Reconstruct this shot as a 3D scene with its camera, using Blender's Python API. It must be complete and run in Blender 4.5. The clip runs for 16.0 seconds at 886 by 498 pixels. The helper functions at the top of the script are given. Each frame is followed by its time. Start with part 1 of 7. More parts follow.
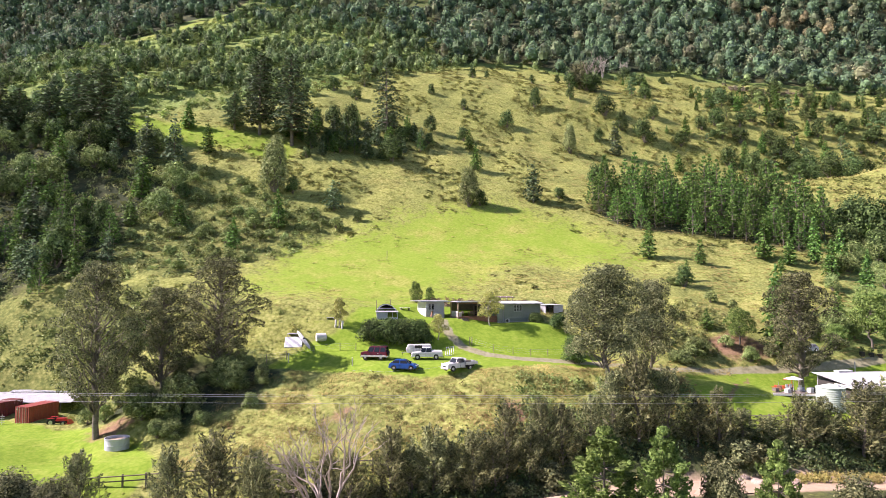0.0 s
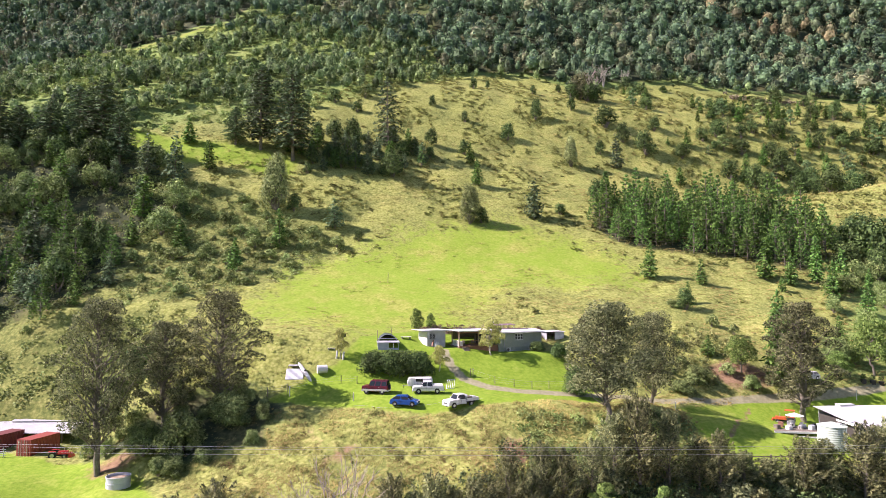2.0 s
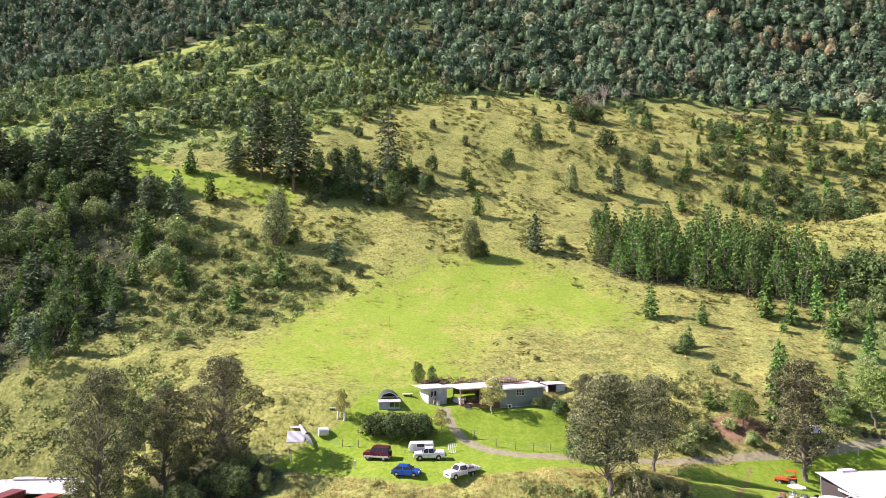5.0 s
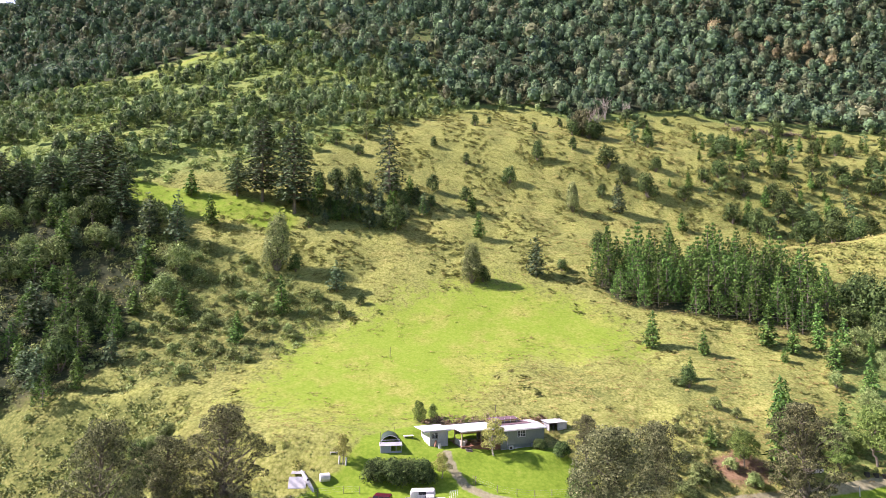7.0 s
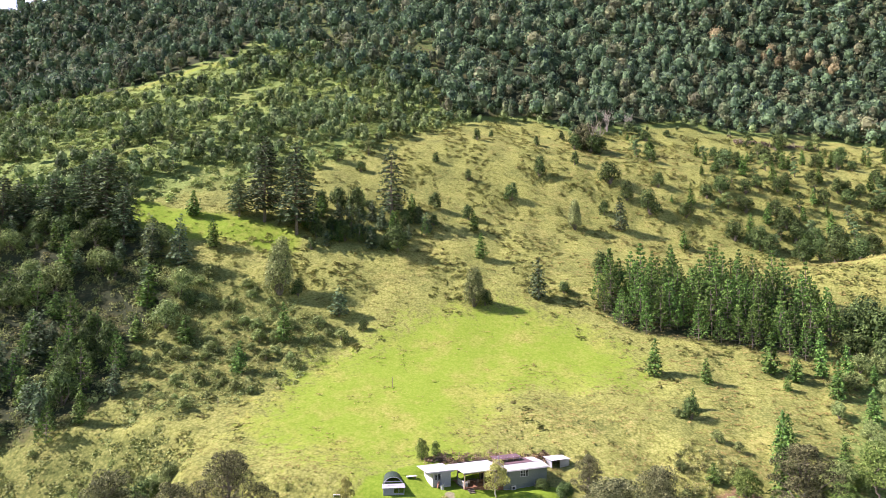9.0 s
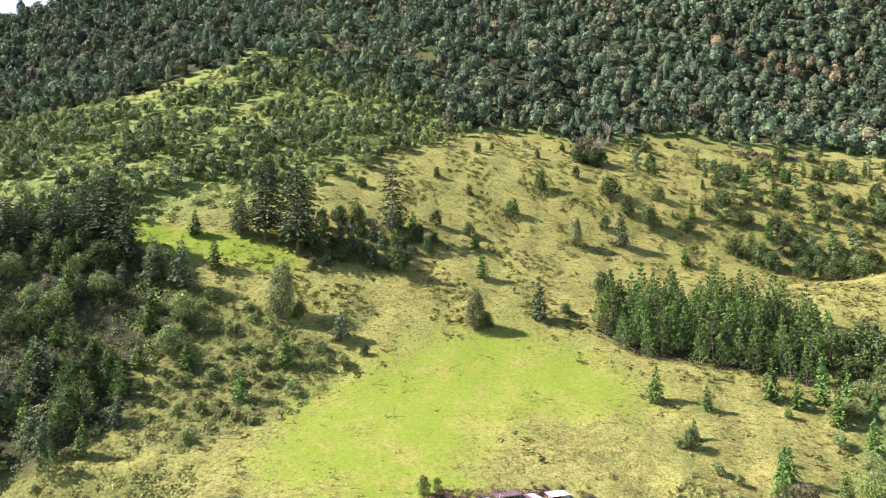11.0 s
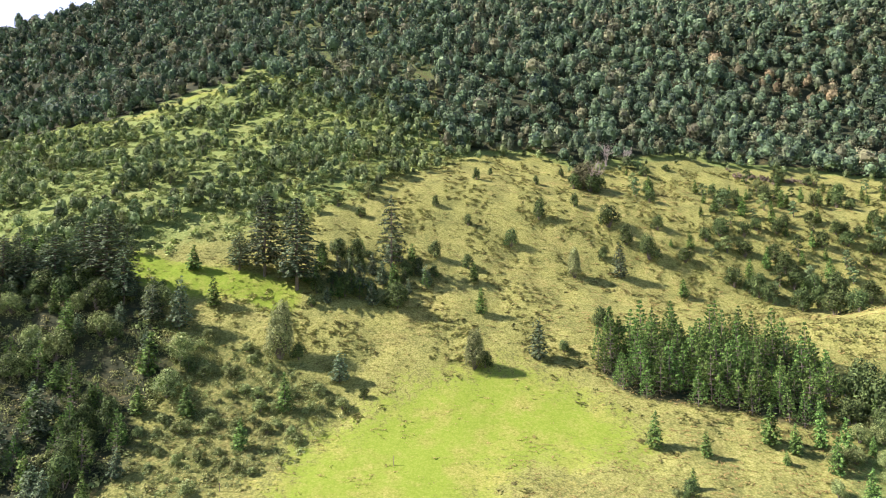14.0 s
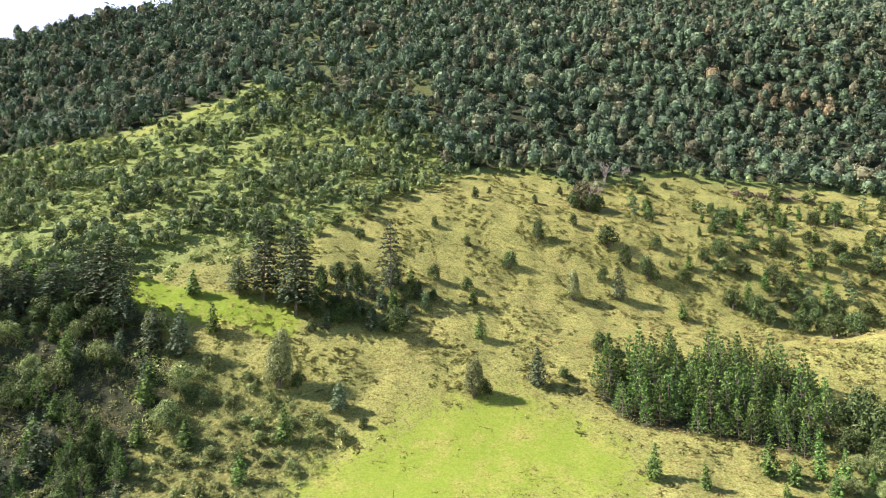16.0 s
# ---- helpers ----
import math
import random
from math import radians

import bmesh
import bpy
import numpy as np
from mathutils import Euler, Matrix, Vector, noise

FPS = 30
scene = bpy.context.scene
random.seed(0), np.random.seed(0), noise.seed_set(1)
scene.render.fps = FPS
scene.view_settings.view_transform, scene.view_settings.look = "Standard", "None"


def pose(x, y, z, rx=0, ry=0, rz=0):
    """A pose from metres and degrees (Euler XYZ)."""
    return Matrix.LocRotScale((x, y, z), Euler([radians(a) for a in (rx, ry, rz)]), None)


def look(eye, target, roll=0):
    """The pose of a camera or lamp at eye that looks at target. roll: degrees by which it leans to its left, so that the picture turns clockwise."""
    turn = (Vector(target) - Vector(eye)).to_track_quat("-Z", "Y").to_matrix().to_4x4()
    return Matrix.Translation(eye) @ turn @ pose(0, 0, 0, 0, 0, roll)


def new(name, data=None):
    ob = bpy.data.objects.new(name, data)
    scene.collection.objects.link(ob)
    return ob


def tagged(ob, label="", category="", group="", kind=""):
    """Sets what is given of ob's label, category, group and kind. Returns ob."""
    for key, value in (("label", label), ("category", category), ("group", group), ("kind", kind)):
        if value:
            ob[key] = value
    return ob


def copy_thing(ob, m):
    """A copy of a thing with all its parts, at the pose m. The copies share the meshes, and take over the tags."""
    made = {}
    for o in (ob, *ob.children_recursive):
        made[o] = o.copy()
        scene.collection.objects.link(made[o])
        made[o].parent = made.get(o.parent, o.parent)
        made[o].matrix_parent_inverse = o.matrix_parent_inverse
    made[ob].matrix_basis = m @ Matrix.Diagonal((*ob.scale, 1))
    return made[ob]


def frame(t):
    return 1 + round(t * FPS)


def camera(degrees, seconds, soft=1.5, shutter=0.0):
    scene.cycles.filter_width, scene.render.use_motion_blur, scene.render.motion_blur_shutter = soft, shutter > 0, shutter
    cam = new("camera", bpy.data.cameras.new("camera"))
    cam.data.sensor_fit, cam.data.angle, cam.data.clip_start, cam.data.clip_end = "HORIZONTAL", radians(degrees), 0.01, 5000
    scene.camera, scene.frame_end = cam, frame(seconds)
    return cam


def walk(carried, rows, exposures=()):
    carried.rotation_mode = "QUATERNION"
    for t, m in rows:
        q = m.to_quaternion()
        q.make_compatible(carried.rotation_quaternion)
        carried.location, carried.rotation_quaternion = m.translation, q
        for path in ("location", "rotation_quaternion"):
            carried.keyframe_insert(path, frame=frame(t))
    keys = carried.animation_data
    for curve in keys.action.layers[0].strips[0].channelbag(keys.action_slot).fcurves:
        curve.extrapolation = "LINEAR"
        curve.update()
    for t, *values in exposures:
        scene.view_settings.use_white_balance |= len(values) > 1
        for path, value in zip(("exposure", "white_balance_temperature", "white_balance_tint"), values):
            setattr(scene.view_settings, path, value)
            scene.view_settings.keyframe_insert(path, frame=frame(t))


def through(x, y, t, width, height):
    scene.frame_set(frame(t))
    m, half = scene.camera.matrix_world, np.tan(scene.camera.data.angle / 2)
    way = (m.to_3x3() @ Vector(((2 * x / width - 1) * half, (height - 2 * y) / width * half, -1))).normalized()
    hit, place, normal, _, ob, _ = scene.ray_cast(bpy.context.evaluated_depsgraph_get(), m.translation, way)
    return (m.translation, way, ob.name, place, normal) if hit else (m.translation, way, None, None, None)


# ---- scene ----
from math import cos, pi, sin, tan

# ---- camera: a drone that climbs straight up, facing the hill ----
cam = camera(68, 16.0, soft=0.6)
PATH = [
    (0, -0.00, -0.00, 22.00, 93.400, 0.000),
    (0.5, -0.00, -0.06, 23.18, 93.383, 0.026),
    (1, -0.01, -0.13, 24.49, 93.375, 0.042),
    (1.5, -0.02, -0.20, 25.75, 93.360, 0.051),
    (2, -0.03, -0.27, 27.15, 93.347, 0.078),
    (2.5, -0.05, -0.34, 28.63, 93.332, 0.084),
    (3, -0.07, -0.42, 30.28, 93.336, 0.100),
    (3.5, -0.09, -0.50, 31.87, 93.346, 0.106),
    (4, -0.12, -0.58, 33.56, 93.359, 0.108),
    (6.5, -0.29, -1.03, 42.36, 93.351, 0.120),
    (7, -0.33, -1.12, 44.25, 93.343, 0.151),
    (7.5, -0.38, -1.22, 46.06, 93.317, 0.191),
    (8, -0.43, -1.33, 47.91, 93.297, 0.220),
    (8.5, -0.48, -1.43, 49.69, 93.253, 0.252),
    (9, -0.54, -1.54, 51.57, 93.203, 0.283),
    (11.5, -0.86, -2.12, 60.91, 92.908, 0.306),
    (12, -0.94, -2.24, 62.73, 92.907, 0.265),
    (12.5, -1.02, -2.37, 64.46, 92.946, 0.226),
    (13, -1.10, -2.50, 66.19, 93.014, 0.176),
    (13.5, -1.18, -2.63, 67.94, 93.079, 0.134),
    (14, -1.27, -2.76, 69.74, 93.159, 0.099),
    (14.5, -1.36, -2.90, 71.44, 93.234, 0.078),
    (15, -1.45, -3.04, 73.18, 93.334, 0.043),
    (15.5, -1.55, -3.18, 74.84, 93.437, 0.000),
    (16, -1.65, -3.33, 76.48, 93.551, -0.056),
]
walk(cam, [(t, pose(x, y, z, rx, 0, rz)) for t, x, y, z, rx, rz in PATH], [(0, 1.26, 6200, 34), (16, 1.26, 6200, 34)])

# ---- light: a clear morning, sun from beyond the left shoulder of the hill ----
SUN_ELEVATION, SUN_AZIMUTH = radians(41), radians(-92)
world = bpy.data.worlds.new("world")
scene.world = world
world.use_nodes = True
wn = world.node_tree.nodes
sky = wn.new("ShaderNodeTexSky")
sky.sky_type, sky.sun_disc = "NISHITA", False
sky.sun_elevation, sky.sun_rotation = SUN_ELEVATION, SUN_AZIMUTH
sky.air_density, sky.dust_density, sky.ozone_density = 1.2, 0.6, 3.0
wn["Background"].inputs["Strength"].default_value = 0.06
world.node_tree.links.new(sky.outputs["Color"], wn["Background"].inputs["Color"])
sun = new("sun", bpy.data.lights.new("sun", "SUN"))
sun.data.energy, sun.data.angle, sun.data.color = 5.0, radians(0.53), (1.0, 0.895, 0.79)
sun_way = Vector((sin(SUN_AZIMUTH) * cos(SUN_ELEVATION), cos(SUN_AZIMUTH) * cos(SUN_ELEVATION), sin(SUN_ELEVATION)))
sun.matrix_world = look(sun_way * 100, (0, 0, 0))

# ---- materials ----


def material(name, rough=0.8, metal=0.0):
    m = bpy.data.materials.new(name)
    m.use_nodes = True
    b = m.node_tree.nodes["Principled BSDF"]
    b.inputs["Roughness"].default_value, b.inputs["Metallic"].default_value = rough, metal
    return m, m.node_tree.nodes, m.node_tree.links, b


def node(nodes, kind, **inputs):
    n = nodes.new(kind)
    for key, value in inputs.items():
        n.inputs[key.replace("_", " ")].default_value = value
    return n


def ramp(nodes, links, source, stops):
    r = nodes.new("ShaderNodeValToRGB")
    while len(r.color_ramp.elements) < len(stops):
        r.color_ramp.elements.new(0.5)
    for e, (at, c) in zip(r.color_ramp.elements, stops):
        e.position, e.color = at, (*c, 1)
    links.new(source, r.inputs[0])
    return r.outputs[0]


def mix(nodes, links, fac, a, b, how="MIX"):
    n = nodes.new("ShaderNodeMix")
    n.data_type, n.blend_type = "RGBA", how
    for sock, value in ((n.inputs[0], fac), (n.inputs[6], a), (n.inputs[7], b)):
        if isinstance(value, (int, float)):
            sock.default_value = value
        elif isinstance(value, tuple):
            sock.default_value = (*value, 1)
        else:
            links.new(value, sock)
    return n.outputs[2]


def arith(nodes, links, how, a, b, clamp=False):
    n = nodes.new("ShaderNodeMath")
    n.operation, n.use_clamp = how, clamp
    for sock, value in zip(n.inputs, (a, b)):
        if isinstance(value, (int, float)):
            sock.default_value = value
        else:
            links.new(value, sock)
    return n.outputs[0]


def place_noise(nodes, links, scale, detail=4.0, rough=0.55):
    g = nodes.new("ShaderNodeNewGeometry")
    n = node(nodes, "ShaderNodeTexNoise", Scale=scale, Detail=detail, Roughness=rough)
    links.new(g.outputs["Position"], n.inputs["Vector"])
    return n.outputs["Fac"]


def leaf_material(name, dark, light, tint=None, through=0.38, gloss=0.12, clumps=0.8, contrast=2.6):
    """Foliage: each leaf clump has its own shade, each plant its own cast."""
    m, n, l, b = material(name, 0.75 - gloss * 0.4)
    b.inputs["Specular IOR Level"].default_value = gloss
    g = n.new("ShaderNodeNewGeometry")
    o = n.new("ShaderNodeObjectInfo")
    c = ramp(n, l, g.outputs["Random Per Island"], [(0.0, dark), (1.0, light)])
    if tint:
        a = n.new("ShaderNodeAttribute")
        a.attribute_name = "tint"
        c = mix(n, l, a.outputs["Fac"], c, mix(n, l, g.outputs["Random Per Island"], tuple(v * 0.6 for v in tint), tint))
    h = node(n, "ShaderNodeHueSaturation")
    l.new(c, h.inputs["Color"])
    l.new(arith(n, l, "MULTIPLY_ADD", o.outputs["Random"], 0.025), h.inputs["Hue"])
    h.inputs["Hue"].links[0].from_node.inputs[2].default_value = 0.4875
    big = place_noise(n, l, 0.09, 4)
    own = n.new("ShaderNodeAttribute")
    own.attribute_name = "shade"
    cast = arith(n, l, "ADD", arith(n, l, "MULTIPLY", o.outputs["Random"], 0.4), own.outputs["Fac"])
    clump = arith(n, l, "MULTIPLY", arith(n, l, "SUBTRACT", place_noise(n, l, clumps, 3, 0.6), 0.5), contrast)
    tone = arith(n, l, "ADD", arith(n, l, "ADD", arith(n, l, "MULTIPLY", big, 1.2), 0.2), clump)
    l.new(arith(n, l, "MINIMUM", arith(n, l, "MAXIMUM", arith(n, l, "ADD", cast, tone), 0.25), 1.65), h.inputs["Value"])
    col = h.outputs["Color"]
    l.new(col, b.inputs["Base Color"])
    t = n.new("ShaderNodeBsdfTranslucent")
    l.new(col, t.inputs["Color"])
    s = n.new("ShaderNodeMixShader")
    s.inputs[0].default_value = through
    l.new(b.outputs[0], s.inputs[1])
    l.new(t.outputs[0], s.inputs[2])
    l.new(s.outputs[0], n["Material Output"].inputs["Surface"])
    return m


def plain(name, color, rough=0.6, metal=0.0, vary=0.25, scale=3.0, other=None, bump=0.0):
    """Paint, metal, timber or earth with grain at two sizes."""
    m, n, l, b = material(name, rough, metal)
    f = arith(n, l, "MULTIPLY", arith(n, l, "ADD", place_noise(n, l, scale), place_noise(n, l, scale * 9, 2)), 0.5)
    other = other or tuple(v * (1 - vary) for v in color)
    l.new(ramp(n, l, f, [(0.35, other), (0.62, color)]), b.inputs["Base Color"])
    if bump:
        k = node(n, "ShaderNodeBump", Strength=bump, Distance=0.05)
        l.new(place_noise(n, l, scale * 6, 5), k.inputs["Height"])
        l.new(k.outputs[0], b.inputs["Normal"])
    return m


FOREST = leaf_material("forest_leaf", (0.036, 0.066, 0.048), (0.138, 0.216, 0.10), (0.30, 0.235, 0.13), through=0.1, gloss=0.08, clumps=0.4)
BROAD = leaf_material("broad_leaf", (0.022, 0.046, 0.017), (0.14, 0.21, 0.062), (0.2, 0.17, 0.12), through=0.14)
SHRUB = leaf_material("shrub_leaf", (0.095, 0.145, 0.046), (0.305, 0.385, 0.135), (0.37, 0.345, 0.13), through=0.16)
REGROWTH = leaf_material("regrowth_leaf", (0.05, 0.10, 0.042), (0.235, 0.345, 0.135), (0.34, 0.42, 0.14), through=0.14, clumps=0.7)
UNDER = leaf_material("undergrowth_leaf", (0.145, 0.22, 0.065), (0.35, 0.45, 0.15), (0.42, 0.42, 0.16), through=0.15, clumps=0.22, contrast=1.5)
BRACKEN = leaf_material("bracken_leaf", (0.135, 0.17, 0.045), (0.325, 0.37, 0.115), (0.39, 0.34, 0.13), through=0.35, clumps=0.22, contrast=1.2)
BANK_WEED = leaf_material("bank_weed_leaf", (0.16, 0.178, 0.05), (0.275, 0.29, 0.09), (0.36, 0.275, 0.11), through=0.3, clumps=0.22, contrast=1.5)
DRY_BRUSH = leaf_material("dry_brush_leaf", (0.12, 0.11, 0.075), (0.34, 0.31, 0.22), (0.30, 0.20, 0.12), through=0.15)
GREY = leaf_material("grey_leaf", (0.036, 0.05, 0.024), (0.27, 0.29, 0.135), through=0.2)
POPLAR_LEAF = leaf_material("poplar_leaf", (0.11, 0.15, 0.055), (0.33, 0.37, 0.15), through=0.2)
PALE = leaf_material("pale_leaf", (0.20, 0.215, 0.065), (0.50, 0.49, 0.17), through=0.35)
BRIGHT = leaf_material("bright_leaf", (0.06, 0.11, 0.026), (0.24, 0.335, 0.085), (0.27, 0.31, 0.11), through=0.2)
NEEDLE = leaf_material("needle", (0.036, 0.068, 0.038), (0.195, 0.28, 0.135), through=0.12)
YOUNG = leaf_material("young_needle", (0.028, 0.074, 0.02), (0.19, 0.335, 0.072), through=0.14)
CASUARINA = leaf_material("casuarina_leaf", (0.034, 0.048, 0.023), (0.28, 0.295, 0.13), through=0.22)
TUFT = leaf_material("grass_tuft", (0.155, 0.165, 0.045), (0.27, 0.265, 0.078), (0.36, 0.28, 0.10), through=0.3, clumps=0.22, contrast=1.5)
DEADWOOD = plain("dead_twigs", (0.36, 0.31, 0.27), 0.9)
PALE_BARK = plain("pale_bark", (0.50, 0.47, 0.40), 0.9, scale=2, other=(0.36, 0.32, 0.27))
BARK = plain("bark", (0.20, 0.185, 0.14), 0.9, scale=2, other=(0.09, 0.07, 0.055), bump=0.6)


def ground_material():
    """Pasture: mown green, dry yellow and rough olive grass, bare earth, creek sand."""
    m, n, l, b = material("pasture", 0.95)
    b.inputs["Specular IOR Level"].default_value = 0.1

    def field(key):
        a = n.new("ShaderNodeAttribute")
        a.attribute_name = key
        return a.outputs["Fac"]

    fine, mid, big = place_noise(n, l, 2.6, 7, 0.8), place_noise(n, l, 0.2, 6, 0.65), place_noise(n, l, 0.035, 4)
    clump = place_noise(n, l, 0.8, 6, 0.7)
    tuft = n.new("ShaderNodeTexVoronoi")
    tuft.inputs["Scale"].default_value = 1.6
    l.new(n.new("ShaderNodeNewGeometry").outputs["Position"], tuft.inputs["Vector"])
    crown = arith(n, l, "SUBTRACT", 0.75, tuft.outputs["Distance"])
    grain = arith(n, l, "ADD", arith(n, l, "ADD", arith(n, l, "MULTIPLY", fine, 0.45), arith(n, l, "MULTIPLY", clump, 0.42)), arith(n, l, "MULTIPLY", crown, 0.2))

    def edged(key, soft=0.45):
        """A mask with a ragged edge."""
        v = arith(n, l, "ADD", field(key), arith(n, l, "MULTIPLY", arith(n, l, "SUBTRACT", arith(n, l, "ADD", mid, clump), 1.0), soft))
        r = n.new("ShaderNodeMapRange")
        r.interpolation_type = "SMOOTHSTEP"
        r.inputs["From Min"].default_value, r.inputs["From Max"].default_value = 0.3, 0.7
        l.new(v, r.inputs["Value"])
        return r.outputs[0]

    rough = ramp(n, l, grain, [(0.34, (0.10, 0.108, 0.026)), (0.48, (0.235, 0.265, 0.067)), (0.62, (0.365, 0.375, 0.128))])
    dry = ramp(n, l, grain, [(0.34, (0.14, 0.11, 0.035)), (0.48, (0.335, 0.29, 0.09)), (0.62, (0.47, 0.40, 0.165))])
    lush = ramp(n, l, grain, [(0.34, (0.08, 0.125, 0.03)), (0.48, (0.165, 0.24, 0.06)), (0.62, (0.265, 0.34, 0.105))])
    mown = ramp(n, l, grain, [(0.3, (0.15, 0.222, 0.024)), (0.48, (0.186, 0.282, 0.031)), (0.66, (0.26, 0.325, 0.058))])
    earth = ramp(n, l, grain, [(0.3, (0.12, 0.066, 0.042)), (0.65, (0.30, 0.205, 0.12))])
    track = ramp(n, l, grain, [(0.3, (0.19, 0.185, 0.105)), (0.7, (0.335, 0.325, 0.205))])
    sand = ramp(n, l, grain, [(0.3, (0.31, 0.23, 0.15)), (0.7, (0.47, 0.37, 0.26))])
    # Floor under trees: shade between the crowns is put into this dark green.
    shaded_floor = ramp(n, l, grain, [(0.3, (0.022, 0.032, 0.016)), (0.7, (0.065, 0.08, 0.038))])
    weeds = ramp(n, l, grain, [(0.34, (0.085, 0.11, 0.03)), (0.48, (0.15, 0.18, 0.048)), (0.62, (0.285, 0.30, 0.095))])
    spread = place_noise(n, l, 0.085, 7, 0.66)
    c = mix(n, l, edged("dry", 0.8), rough, dry)
    c = mix(n, l, ramp(n, l, spread, [(0.45, (0, 0, 0)), (0.61, (0.8, 0.8, 0.8))]), c, weeds)
    c = mix(n, l, edged("weedy", 0.6), c, weeds)
    c = mix(n, l, edged("lush", 0.7), c, lush)
    c = mix(n, l, edged("shaded_floor", 0.6), c, shaded_floor)
    mown = mix(n, l, ramp(n, l, spread, [(0.5, (0, 0, 0)), (0.62, (0.7, 0.7, 0.7))]), mown, mix(n, l, 0.55, mown, dry))
    c = mix(n, l, edged("mown", 0.9), c, mown)
    lawn = ramp(n, l, grain, [(0.32, (0.122, 0.202, 0.018)), (0.48, (0.168, 0.268, 0.025)), (0.66, (0.24, 0.325, 0.044))])
    c = mix(n, l, edged("lawn", 0.5), c, lawn)
    patches = ramp(n, l, arith(n, l, "ADD", arith(n, l, "MULTIPLY", big, 0.5), arith(n, l, "MULTIPLY", mid, 0.5)), [(0.52, (0, 0, 0)), (0.62, (1, 1, 1))])
    c = mix(n, l, arith(n, l, "MULTIPLY", patches, 0.45), c, mix(n, l, 0.5, c, dry))
    c = mix(n, l, edged("sand", 0.4), c, sand)
    c = mix(n, l, edged("earth", 0.7), c, earth)
    c = mix(n, l, edged("track", 0.4), c, track)
    l.new(c, b.inputs["Base Color"])
    k = node(n, "ShaderNodeBump", Strength=0.22, Distance=0.3)
    l.new(arith(n, l, "ADD", arith(n, l, "MULTIPLY", grain, 3.0), arith(n, l, "MULTIPLY", clump, 1.0)), k.inputs["Height"])
    l.new(k.outputs[0], b.inputs["Normal"])
    return m


PASTURE = ground_material()

# ---- the lie of the land ----
# Along the line of sight: height on the axis, then how it tilts, bows and twists across.
KNOT = np.array([40, 62, 72, 80, 87, 94, 102, 112, 122, 140, 165, 190, 215, 245, 285, 325, 375, 440, 520, 620], float)
RISE = [-1.9, -2.5, -0.8, 3.8, 7.1, 10.7, 11.8, 16.7, 18.8, 24.3, 32.9, 47.3, 63.5, 81.8, 113.5, 131.8, 166.8, 217.1, 274.9, 352.2]
TILT = [1.8, 1.6, 1.8, 2.5, 4, 2, -3.6, -11.5, -7.8, -5.9, -6.1, -14.3, -22, -29.8, -19.3, -18.1, -18.9, -17, -4.8, 0]
BOW = [2.5, 0.5, -1.6, -4.7, -9.1, -12.2, -13.1, -9.6, -6.1, -3.2, 1.7, 4.9, 3.5, -2.9, -8.3, -9.9, -20.5, -31.3, -12.5, -21.1]
TWIST = [-3.9, -4.5, -4, -2, 1.7, 4.2, 6.9, 4.7, 3.2, 1.1, -1.9, 2, 14.2, 11.4, 7.9, 10.1, 11.7, 18.5, 21.5, 8]
# Levelled building pads: centre, reach, height.
PADS = [(-68, 106, 14, 7.5, 1.3), (64, 95, 13, 7, 6.3), (13.5, 116.8, 7.5, 5.0, 15.95), (0.5, 115, 5, 4, 16.9), (-43.3, 88.6, 3, 3, 0.8)]
FORM = np.array([RISE, TILT, BOW, TWIST]).T


def glide(knots, values, at):
    at = np.clip(at, knots[0], knots[-1])
    slope = np.gradient(values, knots, axis=0)
    i = np.clip(np.searchsorted(knots, at) - 1, 0, len(knots) - 2)
    step = knots[i + 1] - knots[i]
    s = (at - knots[i]) / step
    e = (...,) + (None,) * (values.ndim - 1)
    return (((1 + 2 * s) * (1 - s) ** 2)[e] * values[i] + (s * (1 - s) ** 2 * step)[e] * slope[i]
            + (s * s * (3 - 2 * s))[e] * values[i + 1] + (s * s * (s - 1) * step)[e] * slope[i + 1])


FORM_AT_132 = glide(KNOT, FORM, np.array(132.0))


def height(x, y):
    x, y = np.asarray(x, float), np.asarray(y, float)
    p = glide(KNOT, FORM, y)
    u = np.clip(x / (0.55 * np.clip(y, 40, 620) + 20), -1.4, 1.4)
    z = p[..., 0] + p[..., 1] * u + p[..., 2] * u ** 2 + p[..., 3] * u ** 3
    z = z + np.maximum(y - 620, 0) * 0.8
    # the level paddock at the foot of the left slope
    q = FORM_AT_132
    u = np.clip(x / (0.55 * 132 + 20), -1.4, 1.4)
    slope = 0.8 + (q[0] + q[1] * u + q[2] * u ** 2 + q[3] * u ** 3 - 0.8) * np.clip((y - 107) / 25, 0, 1) ** 1.15
    w = np.clip((-44 - x) / 16, 0, 1) * np.clip((y - 64) / 8, 0, 1) * np.clip((138 - y) / 8, 0, 1)
    w = w * w * (3 - 2 * w)
    z = z * (1 - w) + slope * w
    for px, py, rx, ry, level in PADS:
        near = np.exp(-(((x - px) / rx) ** 2 + ((y - py) / ry) ** 2) ** 2)
        z = z * (1 - near) + level * near
    crest = 346 + (x + 410) * 0.20 + 25 * np.exp(-((x + 60) / 120) ** 2) + np.maximum(x + 200, 0) * 0.5
    return np.where(y > 450, -np.logaddexp(-z / 8, -crest / 8) * 8, z)


